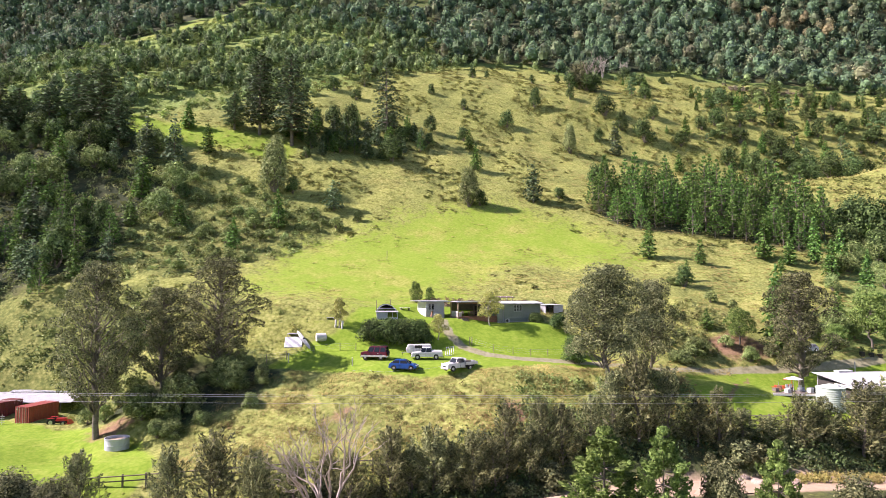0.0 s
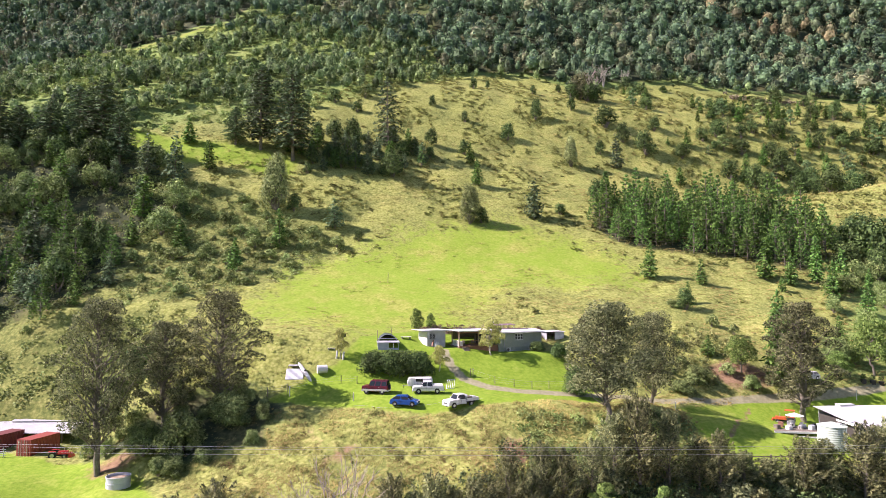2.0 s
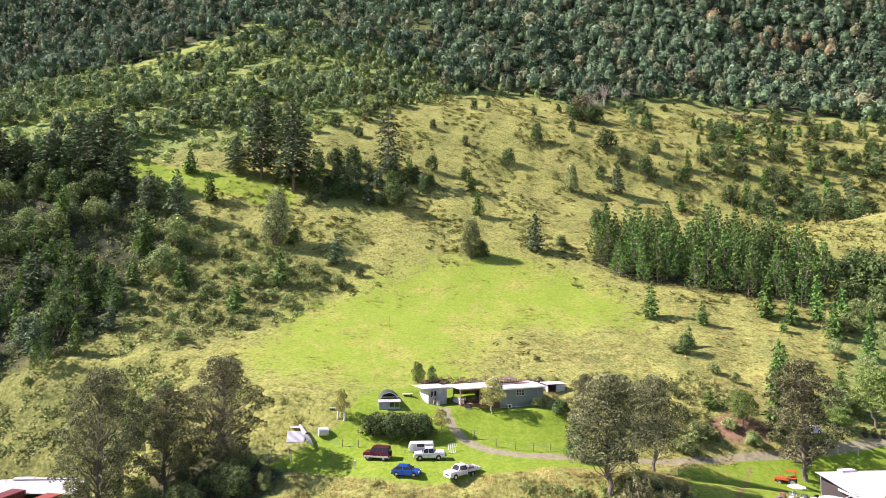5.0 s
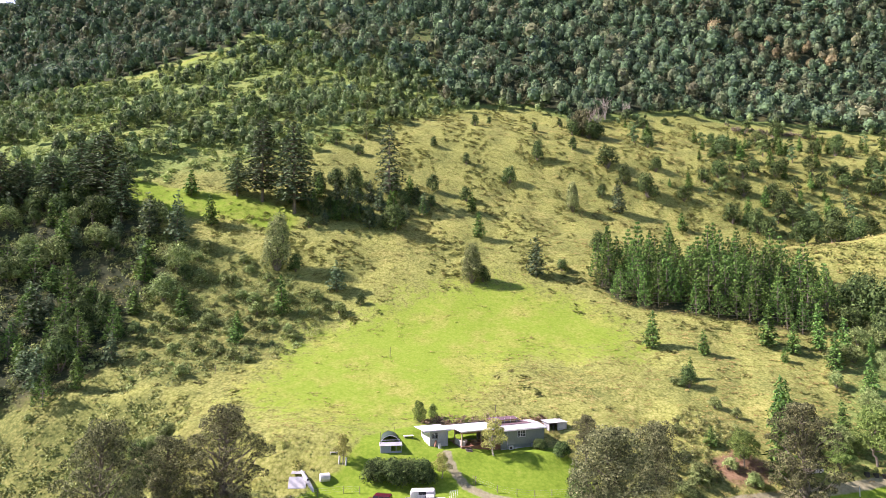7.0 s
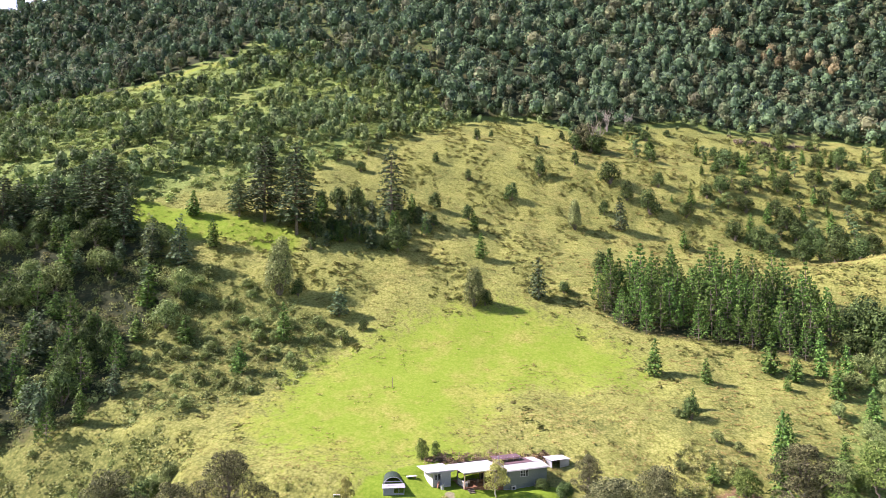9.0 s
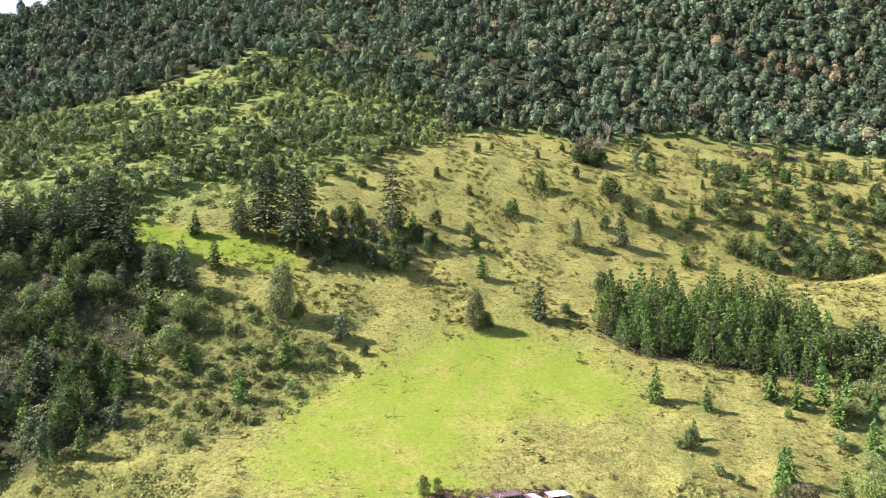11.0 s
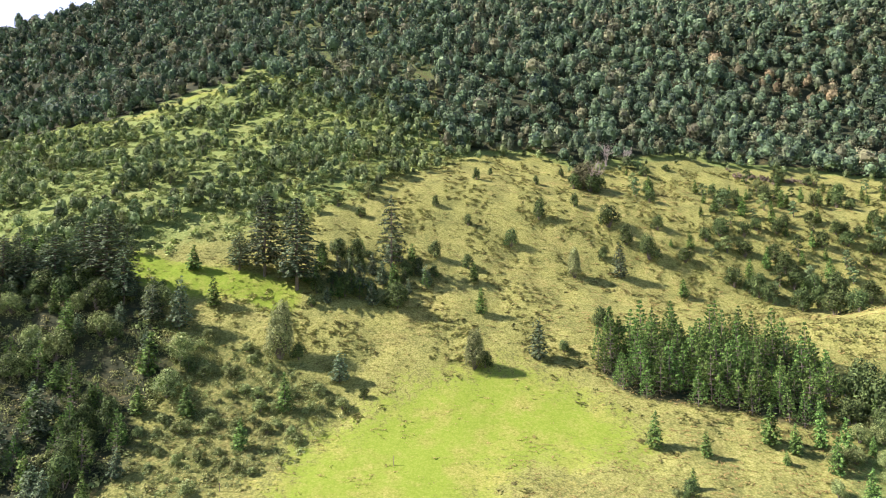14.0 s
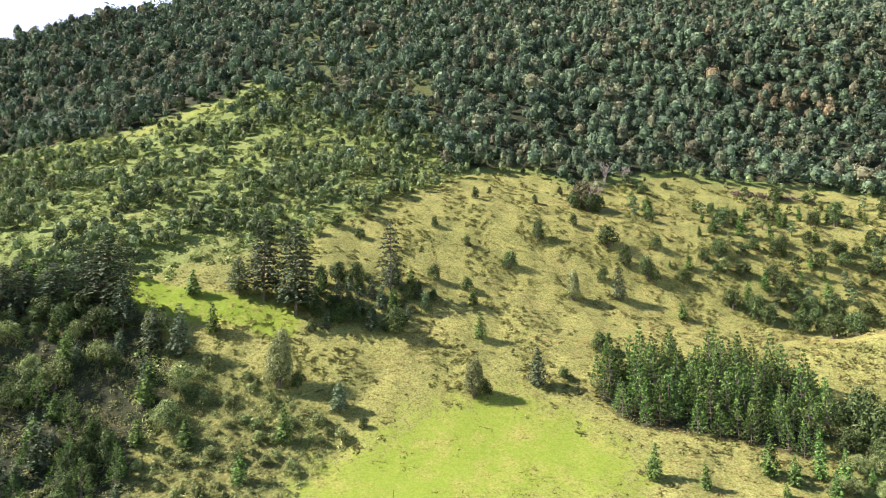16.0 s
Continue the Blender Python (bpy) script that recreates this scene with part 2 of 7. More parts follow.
def inside(x, y, corners, soft=2.0):
    """1 within the outline, 0 outside, soft metres between."""
    x, y = np.asarray(x, float), np.asarray(y, float)
    near, within = np.full(x.shape, 1e9), np.zeros(x.shape, bool)
    for (ax, ay), (bx, by) in zip(corners, corners[1:] + corners[:1]):
        dx, dy = bx - ax, by - ay
        t = np.clip(((x - ax) * dx + (y - ay) * dy) / (dx * dx + dy * dy), 0, 1)
        near = np.minimum(near, np.hypot(x - ax - t * dx, y - ay - t * dy))
        if ay != by:
            within ^= ((ay > y) != (by > y)) & (x < dx * (y - ay) / dy + ax)
    return np.clip(0.5 + np.where(within, near, -near) / (2 * soft), 0, 1)


def along(x, y, corners, wide):
    """1 on a way through the corners, 0 beside it."""
    near = np.full(np.shape(x), 1e9)
    for (ax, ay), (bx, by) in zip(corners, corners[1:]):
        dx, dy = bx - ax, by - ay
        t = np.clip(((x - ax) * dx + (y - ay) * dy) / (dx * dx + dy * dy), 0, 1)
        near = np.minimum(near, np.hypot(x - ax - t * dx, y - ay - t * dy))
    return np.clip(1.5 - near / wide, 0, 1)


WOOD = [(-330, 455), (-264, 410), (-210, 388), (-186, 394), (-160, 418), (-131, 420), (-89, 380), (-46, 350), (-16, 344), (2, 331), (34, 341), (52, 342), (66, 331), (92, 343),
        (136, 362), (148, 354), (200, 360), (240, 356), (300, 355), (700, 390), (700, 800), (-800, 800), (-800, 500)]
BELT = [(-304, 441), (-210, 394), (-183, 386), (-155, 412), (-130, 434), (-60, 412), (4, 380), (12, 340), (-23, 285), (-44, 261), (-56, 252), (-74, 236), (-103, 222), (-150, 215), (-260, 300)]
GROVE = [(43, 194), (50, 183), (60, 180.5), (71, 180), (84, 176.5), (95, 173), (108, 182), (110, 199), (92, 210), (70, 211), (50, 204)]
PADDOCK = [(-36, 156), (-22, 170), (-11, 180), (7, 189), (18, 192), (34, 186), (46, 177), (50, 167), (44, 157), (28, 155), (14, 150), (7, 137), (4, 124), (-5, 121), (-15, 112), (-24, 118), (-33, 124), (-41, 133)]
YARD = [(-27, 100), (-20, 97), (-11, 94), (-3, 92), (9, 94), (24, 101), (24, 112), (20, 117), (10, 120), (-4, 122), (-14, 114), (-17, 106), (-20, 105)]
LEFT_FLAT = [(-110, 110), (-68, 103), (-55, 98), (-41, 90), (-34, 79), (-36, 70), (-60, 66), (-110, 70)]
RIGHT_FLAT = [(36, 104), (51, 114), (61, 117), (81, 122), (110, 130), (110, 100), (60, 88), (42, 83), (37, 82), (34, 89)]
LEFT_WOOD = [(-190, 230), (-130, 222), (-104, 216), (-82, 192), (-71, 178), (-76, 162), (-70, 146), (-75, 134), (-85, 128), (-120, 128), (-190, 170)]
SCRUB = [(-82, 192), (-50, 185), (-30, 176), (-28, 168), (-34, 156), (-45, 142), (-56, 135), (-66, 134), (-73, 152), (-71, 176)]
DRIVE = [(0, 111), (1, 108), (3, 105), (7, 103), (12, 102.5), (19, 103.5), (25, 105), (38, 108), (50, 114), (62, 117), (73, 120), (90, 124)]
SCAR = [(-18.5, 93), (-18, 91), (-17, 89.5), (-14.5, 86.5), (-12, 83)]
HORSE_PATH = [(51.4, 112), (48.5, 107), (44.5, 99), (40.5, 92), (38.3, 88.7)]
STRIP = [(-300, 426), (-240, 394), (-205, 384), (-184, 388), (-158, 410), (-138, 417)]
GULLY = [(-54, 100), (-40, 104), (-29, 104), (-22, 98), (-25, 90), (-36, 88), (-44, 95), (-52, 96)]
LEFT_SCRUB = [(-130, 112), (-62, 106), (-48, 112), (-46, 122), (-58, 132), (-80, 128), (-130, 130)]
RIGHT_SCRUB = [(66, 121), (110, 127), (150, 150), (150, 190), (112, 178), (98, 160), (84, 142), (72, 130)]
THICKET = [(-125, 111), (-84, 111), (-56, 111), (-52, 101), (-45, 105), (-48, 116), (-58, 128), (-80, 130), (-125, 134)]
SPLIT = [(47, 154), (51, 146), (56, 139), (60, 133)]
CREEK = [(-60, 52), (-30, 58), (-14, 63), (4, 67.5), (16, 70), (28, 72.5), (40, 73.8), (54, 74.5), (75, 75), (110, 76)]


def creek_level(x):
    """Height of the creek water at x."""
    return np.interp(x, [-10, 22], [-1.7, 0.45])



def relief(x, y):
    """Small rises and hollows of the pasture; the lawns are smoother."""
    rng = np.random.default_rng(3)
    bumps = np.zeros(np.shape(x))
    for wave, tall in ((23.0, 0.30), (11.0, 0.16), (5.0, 0.07), (2.6, 0.04)):
        for _ in range(5):
            a, ph = rng.uniform(0, 2 * pi), rng.uniform(0, 2 * pi)
            bumps += tall * np.sin((x * cos(a) + y * sin(a)) / wave * 2 * pi * rng.uniform(0.7, 1.4) + ph)
    flat = np.maximum.reduce([inside(x, y, YARD, 4), inside(x, y, LEFT_FLAT, 5), inside(x, y, RIGHT_FLAT, 4), 0.9 * inside(x, y, PADDOCK, 9)])
    return bumps * 0.5 * (1 - 0.9 * flat)


def build_ground():
    ys = np.concatenate([np.linspace(-400, 30, 24), np.arange(36, 60, 2.0), np.arange(60, 130, 0.55), np.arange(130, 220, 0.9), np.arange(220, 420, 2.0), np.arange(420, 680, 4.0), np.linspace(690, 1500, 40)])
    us = np.concatenate([-np.geomspace(6, 1.45, 18), np.linspace(-1.4, 1.4, 270), np.geomspace(1.45, 6, 18)])
    gy, gu = np.meshgrid(ys, us, indexing="ij")
    gx = gu * (0.55 * np.clip(gy, 40, 1500) + 20)
    gz = height(gx, gy)
    bumps = relief(gx, gy)
    gz = gz + bumps - 0.15 * along(gx, gy, SCAR, 1.2) - 0.12 * along(gx, gy, HORSE_PATH, 0.7)
    level = creek_level(gx)
    middle = np.interp(gx, [p[0] for p in CREEK], [p[1] for p in CREEK])
    south = np.clip((gy - middle + 11) / 6, 0, 1) * (gy < middle)
    gz = gz * (1 - south) + np.maximum(gz, level + 0.15) * south
    bed = along(gx, gy, CREEK, 2.6)
    bed = bed * bed * (3 - 2 * bed)
    gz = gz * (1 - bed) + (bumps * 0.8 + level - 0.12) * bed
    far = inside(gx, gy, WOOD, 6)
    mown = np.maximum.reduce([0.95 * inside(gx, gy, PADDOCK, 16), inside(gx, gy, YARD, 1.2), inside(gx, gy, LEFT_FLAT, 1.5), inside(gx, gy, RIGHT_FLAT, 1.5)])
    clearing = along(gx, gy, [(-106, 215), (-86, 210), (-68, 210), (-54, 207)], 7)
    mown = np.maximum(mown, 0.95 * clearing)
    dry = np.clip(0.04 + (gx - 0) / 800 + 0.26 * np.exp(-((gy - 88) / 8) ** 2) + 0.28 * np.exp(-(((gx - 28) / 20) ** 2 + ((gy - 142) / 16) ** 2)) + 0.25 * np.exp(-(((gx - 60) / 45) ** 2 + ((gy - 300) / 50) ** 2)), 0, 1) * (gy > 60)
    lush = np.maximum(inside(gx, gy, BELT, 14) * 0.9, far)
    lush = np.maximum.reduce([lush, inside(gx, gy, LEFT_WOOD, 10) * 0.3, inside(gx, gy, GULLY, 4) * 0.9, inside(gx, gy, RIGHT_SCRUB, 6) * 0.7, 0 * gy])
    mown = np.maximum(mown, 0.5 * along(gx, gy, STRIP, 5))
    # Where the ground colour carries painted tree shade: woods, gully, grove, creek edge.
    shaded_floor = np.maximum.reduce([np.clip(np.where((gx > -140) & (gx < -5), inside(gx, gy, WOOD, 34) * 0.85, inside(gx, gy, WOOD, 9)) * 2 - 1.15, 0, 1), 0.8 * inside(gx, gy, GULLY, 3), 0.7 * inside(gx, gy, LEFT_WOOD, 5), 0.75 * inside(gx, gy, GROVE, 3), 0.6 * (along(gx, gy, CREEK, 5.5) > 0.1)])
    earth = np.maximum(0.62 * np.exp(-(((gx + 13.6) / 2.4 - (gy - 86) / 3.0) ** 2 + ((gy - 86) / 2.4) ** 2)), 0.62 * along(gx, gy, HORSE_PATH, 0.5))
    earth = np.maximum(earth, 0.34 * along(gx, gy, SCAR, 0.7))
    earth = np.maximum(earth, np.exp(-(((gx - 53.5) / 7.5) ** 2 + ((gy - 120.5) / 3.6) ** 2)))
    earth = np.maximum(earth, 0.75 * np.exp(-(((gx + 47) / 5) ** 2 + ((gy - 93) / 2.5) ** 2)))
    earth = np.maximum(earth, 1.1 * np.exp(-(((gx - 9.0) / 2.0) ** 2 + ((gy - 84) / 2.8) ** 2)))
    weedy = (1 - clearing) * np.maximum.reduce([inside(gx, gy, SCRUB, 5), inside(gx, gy, LEFT_WOOD, 5), inside(gx, gy, LEFT_SCRUB, 5), inside(gx, gy, RIGHT_SCRUB, 5), 0.8 * inside(gx, gy, THICKET, 3)])
    lawn = np.maximum.reduce([0.7 * clearing, inside(gx, gy, YARD, 1.5), inside(gx, gy, LEFT_FLAT, 1.5), inside(gx, gy, RIGHT_FLAT, 1.5)])
    sand = along(gx, gy, CREEK, 3.0)
    way = along(gx, gy, DRIVE, 0.8)
    nv, nu = gx.shape
    k = np.arange(nv * nu).reshape(nv, nu)
    quads = np.stack([k[:-1, :-1], k[:-1, 1:], k[1:, 1:], k[1:, :-1]], -1).reshape(-1, 4)
    ob = mesh_object("ground", np.stack([gx, gy, gz], -1).reshape(-1, 3), quads, PASTURE, smooth=True)
    for key, v in (("mown", mown), ("weedy", weedy), ("lawn", lawn), ("shaded_floor", shaded_floor), ("dry", dry), ("lush", lush), ("earth", earth), ("sand", sand), ("track", way)):
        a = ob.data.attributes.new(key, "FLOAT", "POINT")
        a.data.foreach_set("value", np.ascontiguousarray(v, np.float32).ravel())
    return tagged(ob, "green and dry-yellow pasture hillside above a creek flat", "ground", kind="structure")


# ---- mesh helpers ----


def mesh_object(name, verts, faces, mat, smooth=False, parent=None, tint=None):
    """One mesh object from arrays of places and of equal-sided faces."""
    me = bpy.data.meshes.new(name)
    verts, faces = np.asarray(verts, np.float32), np.asarray(faces, np.int32)
    n, k = faces.shape
    me.vertices.add(len(verts))
    me.vertices.foreach_set("co", verts.ravel())
    me.loops.add(n * k)
    me.loops.foreach_set("vertex_index", faces.ravel())
    me.polygons.add(n)
    me.polygons.foreach_set("loop_start", np.arange(0, n * k, k, dtype=np.int32))
    me.polygons.foreach_set("use_smooth", np.full(n, smooth))
    me.update(calc_edges=True)
    me.materials.append(mat)
    if tint is not None:
        a = me.attributes.new("tint", "FLOAT", "POINT")
        a.data.foreach_set("value", np.asarray(tint, np.float32))
    ob = new(name, me)
    if parent:
        ob.parent = parent
    return ob


def unit(v):
    return v / np.maximum(np.linalg.norm(v, axis=-1, keepdims=True), 1e-9)


def leaf_quads(at, facing, size, rng, thin=0.55, lie=None):
    """Diamond leaf clumps at the places, facing about the given ways."""
    n = len(at)
    facing = unit(facing)
    side = rng.normal(size=(n, 3)) if lie is None else lie
    side = unit(side - (side * facing).sum(-1, keepdims=True) * facing)
    other = np.cross(facing, side)
    s = np.asarray(size).reshape(-1, 1) * np.ones((n, 1))
    v = np.stack([at + side * s, at + other * s * thin, at - side * s, at - other * s * thin], 1).reshape(-1, 3)
    return v, np.arange(4 * n).reshape(-1, 4)


def tube(points, radii, sides=6):
    """A tapering branch."""
    points = np.asarray(points, float)
    d = unit(np.gradient(points, axis=0))
    ref = np.array([0.0, 0.0, 1.0]) if abs(d[0][2]) < 0.8 else np.array([1.0, 0.0, 0.0])
    a = unit(np.cross(d, ref))
    b = np.cross(d, a)
    th = np.linspace(0, 2 * pi, sides, endpoint=False)
    ring = a[:, None] * np.cos(th)[None, :, None] + b[:, None] * np.sin(th)[None, :, None]
    v = (points[:, None] + ring * np.asarray(radii)[:, None, None]).reshape(-1, 3)
    k = np.arange(len(points) * sides).reshape(-1, sides)
    r = np.roll(k, -1, 1)
    f = np.stack([k[:-1], r[:-1], r[1:], k[1:]], -1).reshape(-1, 4)
    return v, f


def joined(pieces):
    vs, fs, n = [], [], 0
    for v, f in pieces:
        vs.append(v)
        fs.append(f + n)
        n += len(v)
    return np.concatenate(vs), np.concatenate(fs)


def blob_points(rng, n, centre, radii, low=-0.45):
    d = unit(rng.normal(size=(n * 2, 3)))
    d = d[d[:, 2] > low + rng.uniform(-0.2, 0.2, len(d))][:n]
    r = rng.uniform(0.72, 1.04, (len(d), 1))
    return centre + d * radii * r, d / radii * np.mean(radii)


def wobble(rng, a, b, n=6, sway=0.08):
    """A crooked line from a to b."""
    a, b = np.asarray(a, float), np.asarray(b, float)
    t = np.linspace(0, 1, n)[:, None]
    p = a + (b - a) * t
    p[1:-1] += rng.normal(size=(n - 2, 3)) * np.linalg.norm(b - a) * sway
    return p


def plant(name, trunk, crown, leaf, label, category="tree", group="", bark=None):
    """A plant standing at the origin: an empty with trunk and crown."""
    root = new(name)
    if trunk is not None:
        mesh_object("trunk", *trunk, bark or BARK, smooth=True, parent=root)
    if crown is not None:
        mesh_object("crown", *crown, leaf, parent=root)
    return tagged(root, label, category, group)


def broad_tree(seed, tall, wide, leaves, leaf, mat, label, bare=0.3, lobes=14, name="tree", jitter=0.7, puff=1.0, bark=None):
    """A spreading tree: crooked trunk, limbs, and a crown of separate leafy masses."""
    rng = np.random.default_rng(seed)
    fork = np.array([rng.normal() * 0.3, rng.normal() * 0.3, tall * bare])
    wood = [tube(wobble(rng, (0, 0, -0.8), fork, 6, 0.03), np.linspace(tall * 0.028, tall * 0.019, 6), 8)]
    if puff < 1:
        wood = [tube(wobble(rng, (0, 0, -0.8), (0.4, 0.2, tall * 0.88), 9, 0.008), np.linspace(tall * 0.02, tall * 0.003, 9), 8)]
    at, face = [], []
    for i in range(lobes):
        f = i / max(lobes - 1, 1)
        z = tall * (bare + (0.97 - bare) * (f * 0.86 + 0.06)) 
        spread = wide * 0.5 * (0.86 * sin(pi * min(1, 0.22 + 0.72 * f)) ** 0.8)
        a = i * 2.4 + rng.uniform(-0.5, 0.5)
        r = spread * (rng.uniform(0.35, 0.8) if puff == 1 else rng.uniform(0.2, 1.05))
        c = np.array([r * cos(a), r * sin(a), z])
        rad = np.array([1, 1, 0.72]) * wide * rng.uniform(0.15, 0.23) * puff
        low = fork * rng.uniform(0.75, 1.0) if f < 0.6 else fork + (0, 0, tall * 0.2 * rng.uniform(0.4, 1))
        if puff < 1:
            low = np.array([0.2, 0.1, max(tall * 0.12, z - r * 0.8 - tall * 0.05)])
        wood.append(tube(wobble(rng, low, c, 5, 0.06), np.linspace(tall * 0.011, tall * 0.003, 5) * (1 if puff == 1 else 0.5), 5))
        p, d = blob_points(rng, leaves // lobes, c, rad)
        at.append(p)
        face.append(d)
    at, face = np.concatenate(at), np.concatenate(face)
    face = unit(face) + rng.normal(size=face.shape) * jitter
    crown = leaf_quads(at, face, rng.uniform(0.7, 1.3, len(at)) * leaf, rng)
    return plant(name, joined(wood), crown, mat, label, bark=bark)


def bush(seed, tall, wide, leaves, leaf, mat, label, lobes=7, name="bush", category="shrub"):
    """A shrub leafy to the ground."""
    rng = np.random.default_rng(seed)
    at, face, wood, grow = [], [], [], []
    for i in range(lobes):
        f = i / max(lobes - 1, 1)
        a = i * 2.4 + rng.uniform(-0.6, 0.6)
        rad = np.array([wide, wide, tall]) * rng.uniform(0.2, 0.3)
        r = wide * 0.28 * (1 - 0.6 * f)
        c = np.array([r * cos(a), r * sin(a), tall * (0.22 + 0.52 * f)])
        wood.append(tube(wobble(rng, (0, 0, -0.3), c, 4, 0.06), np.linspace(tall * 0.02, tall * 0.006, 4), 5))
        for share, depth, swell in ((1.0, 1.0, 1.0), (0.16, 0.66, 2.3)):
            p, d = blob_points(rng, max(3, int(leaves / lobes * share)), c, rad * depth, -0.8)
            at.append(p)
            face.append(d)
            grow.append(np.full(len(p), swell))
    at, face = np.concatenate(at), np.concatenate(face)
    crown = leaf_quads(at, unit(face) + rng.normal(size=face.shape) * 0.45 + (0, 0, 0.2), rng.uniform(0.7, 1.3, len(at)) * leaf * np.concatenate(grow), rng)
    return plant(name, joined(wood), crown, mat, label, category)


def conifer(seed, tall, wide, tiers, arms, mat, label, droop=0.1, low=0.12, tuft=0.5, power=0.8, name="pine", fluff=0.22, layers=2):
    """A pine with whorls of level branches round one straight stem."""
    rng = np.random.default_rng(seed)
    wood = [tube(wobble(rng, (0, 0, -0.8), (0, 0, tall * 0.97), 8, 0.004), np.linspace(tall * 0.018, tall * 0.002, 8), 7)]
    at, face, lie = [], [], []
    for i in range(tiers):
        f = i / (tiers - 1)
        z = tall * (low + (0.98 - low) * f)
        reach = wide * 0.5 * ((1 - f) ** power * 0.93 + 0.07) * (0.6 + 0.4 * min(1, f / 0.15 + 0.2))
        k = max(4, int(arms * (1 - 0.45 * f)))
        turn = rng.uniform(0, 6.28)
        for j in range(k):
            a = turn + j * 2 * pi / k + rng.uniform(-0.25, 0.25)
            r = reach * rng.uniform(0.68, 1.08)
            way = np.array([cos(a), sin(a), 0])
            tip = np.array([0, 0, z - droop * r + rng.uniform(-0.3, 0.3) * tall / tiers]) + way * r
            base = np.array([0, 0, z])
            if r > 1.2:
                wood.append(tube(np.stack([base, (base + tip) / 2 + (0, 0, 0.06 * r), tip]), [tall * 0.0045, tall * 0.003, tall * 0.001], 3))
            n = max(2, int(r / (tuft * 0.62)))
            s = np.linspace(0.28, 1.0, n)[:, None] + rng.uniform(-0.08, 0.08, (n, 1))
            p = base + (tip - base) * s + rng.normal(size=(n, 3)) * tuft * fluff
            p[:, 2] += 0.10 * r * np.sin(pi * s[:, 0]) + tuft * 0.25
            for dz in np.linspace(0.0, 0.6, layers):
                at.append(p + rng.normal(size=(n, 3)) * tuft * fluff + (0, 0, dz * tuft * 0.3))
                face.append(np.tile((0.0, 0.0, 1.0), (n, 1)) + way * 0.5 * s + rng.normal(size=(n, 3)) * 0.5)
                lie.append(np.tile(way, (n, 1)) + rng.normal(size=(n, 3)) * 0.6)
    at, face, lie = np.concatenate(at), np.concatenate(face), np.concatenate(lie)
    crown = leaf_quads(at, face, rng.uniform(0.75, 1.25, len(at)) * tuft, rng, 0.5, lie)
    return plant(name, joined(wood), crown, mat, label)


def plume(rng, base, tip, n, radius):
    """Leaf places along a feathery plume, with the way each lies and faces."""
    s = rng.uniform(0, 1, (n, 1))
    way = unit(np.asarray(tip) - base)
    off = rng.normal(size=(n, 3))
    off = unit(off - (off * way).sum(-1, keepdims=True) * way)
    r = radius * np.sin(pi * np.clip(0.12 + 0.86 * s, 0, 1)) ** 0.7 * rng.uniform(0.35, 1.0, (n, 1))
    return base + (np.asarray(tip) - base) * s + off * r, way + off * 0.8 + rng.normal(size=(n, 3)) * 0.3, off + (0, 0, 0.45) + rng.normal(size=(n, 3)) * 0.35


def casuarina(seed, tall, wide, leaves, mat, label):
    """A she-oak: soft upright plumes of fine needles on rising branches."""
    rng = np.random.default_rng(seed)
    wood, at, lie, face = [tube(wobble(rng, (0, 0, -0.8), (0, 0, tall * 0.9), 7, 0.015), np.linspace(tall * 0.016, tall * 0.003, 7), 6)], [], [], []
    arms = 40
    for i in range(arms):
        f = i / (arms - 1)
        z0 = tall * (0.05 + 0.72 * f)
        a = i * 2.4 + rng.uniform(-0.4, 0.4)
        r = wide * 0.5 * (1 - 0.8 * f ** 1.4) * rng.uniform(0.45, 1.1)
        tip = np.array([r * cos(a), r * sin(a), z0 + r * rng.uniform(0.3, 0.8) + tall * 0.05])
        wood.append(tube(wobble(rng, (0, 0, z0), tip, 4, 0.04), np.linspace(tall * 0.005, tall * 0.0015, 4), 4))
        top = tip + (cos(a) * 0.3 * r, sin(a) * 0.3 * r, tall * rng.uniform(0.08, 0.16))
        low = np.array([0, 0, z0]) * 0.55 + tip * 0.45 - (0, 0, tall * 0.05)
        p, d, q = plume(rng, low, top, leaves // arms, wide * rng.uniform(0.07, 0.125))
        at.append(p)
        lie.append(d)
        face.append(q)
    at, lie, face = np.concatenate(at), np.concatenate(lie), np.concatenate(face)
    crown = leaf_quads(at, face, rng.uniform(0.6, 1.3, len(at)) * 0.2, rng, 0.22, lie)
    return plant("casuarina_tree", joined(wood), crown, mat, label)


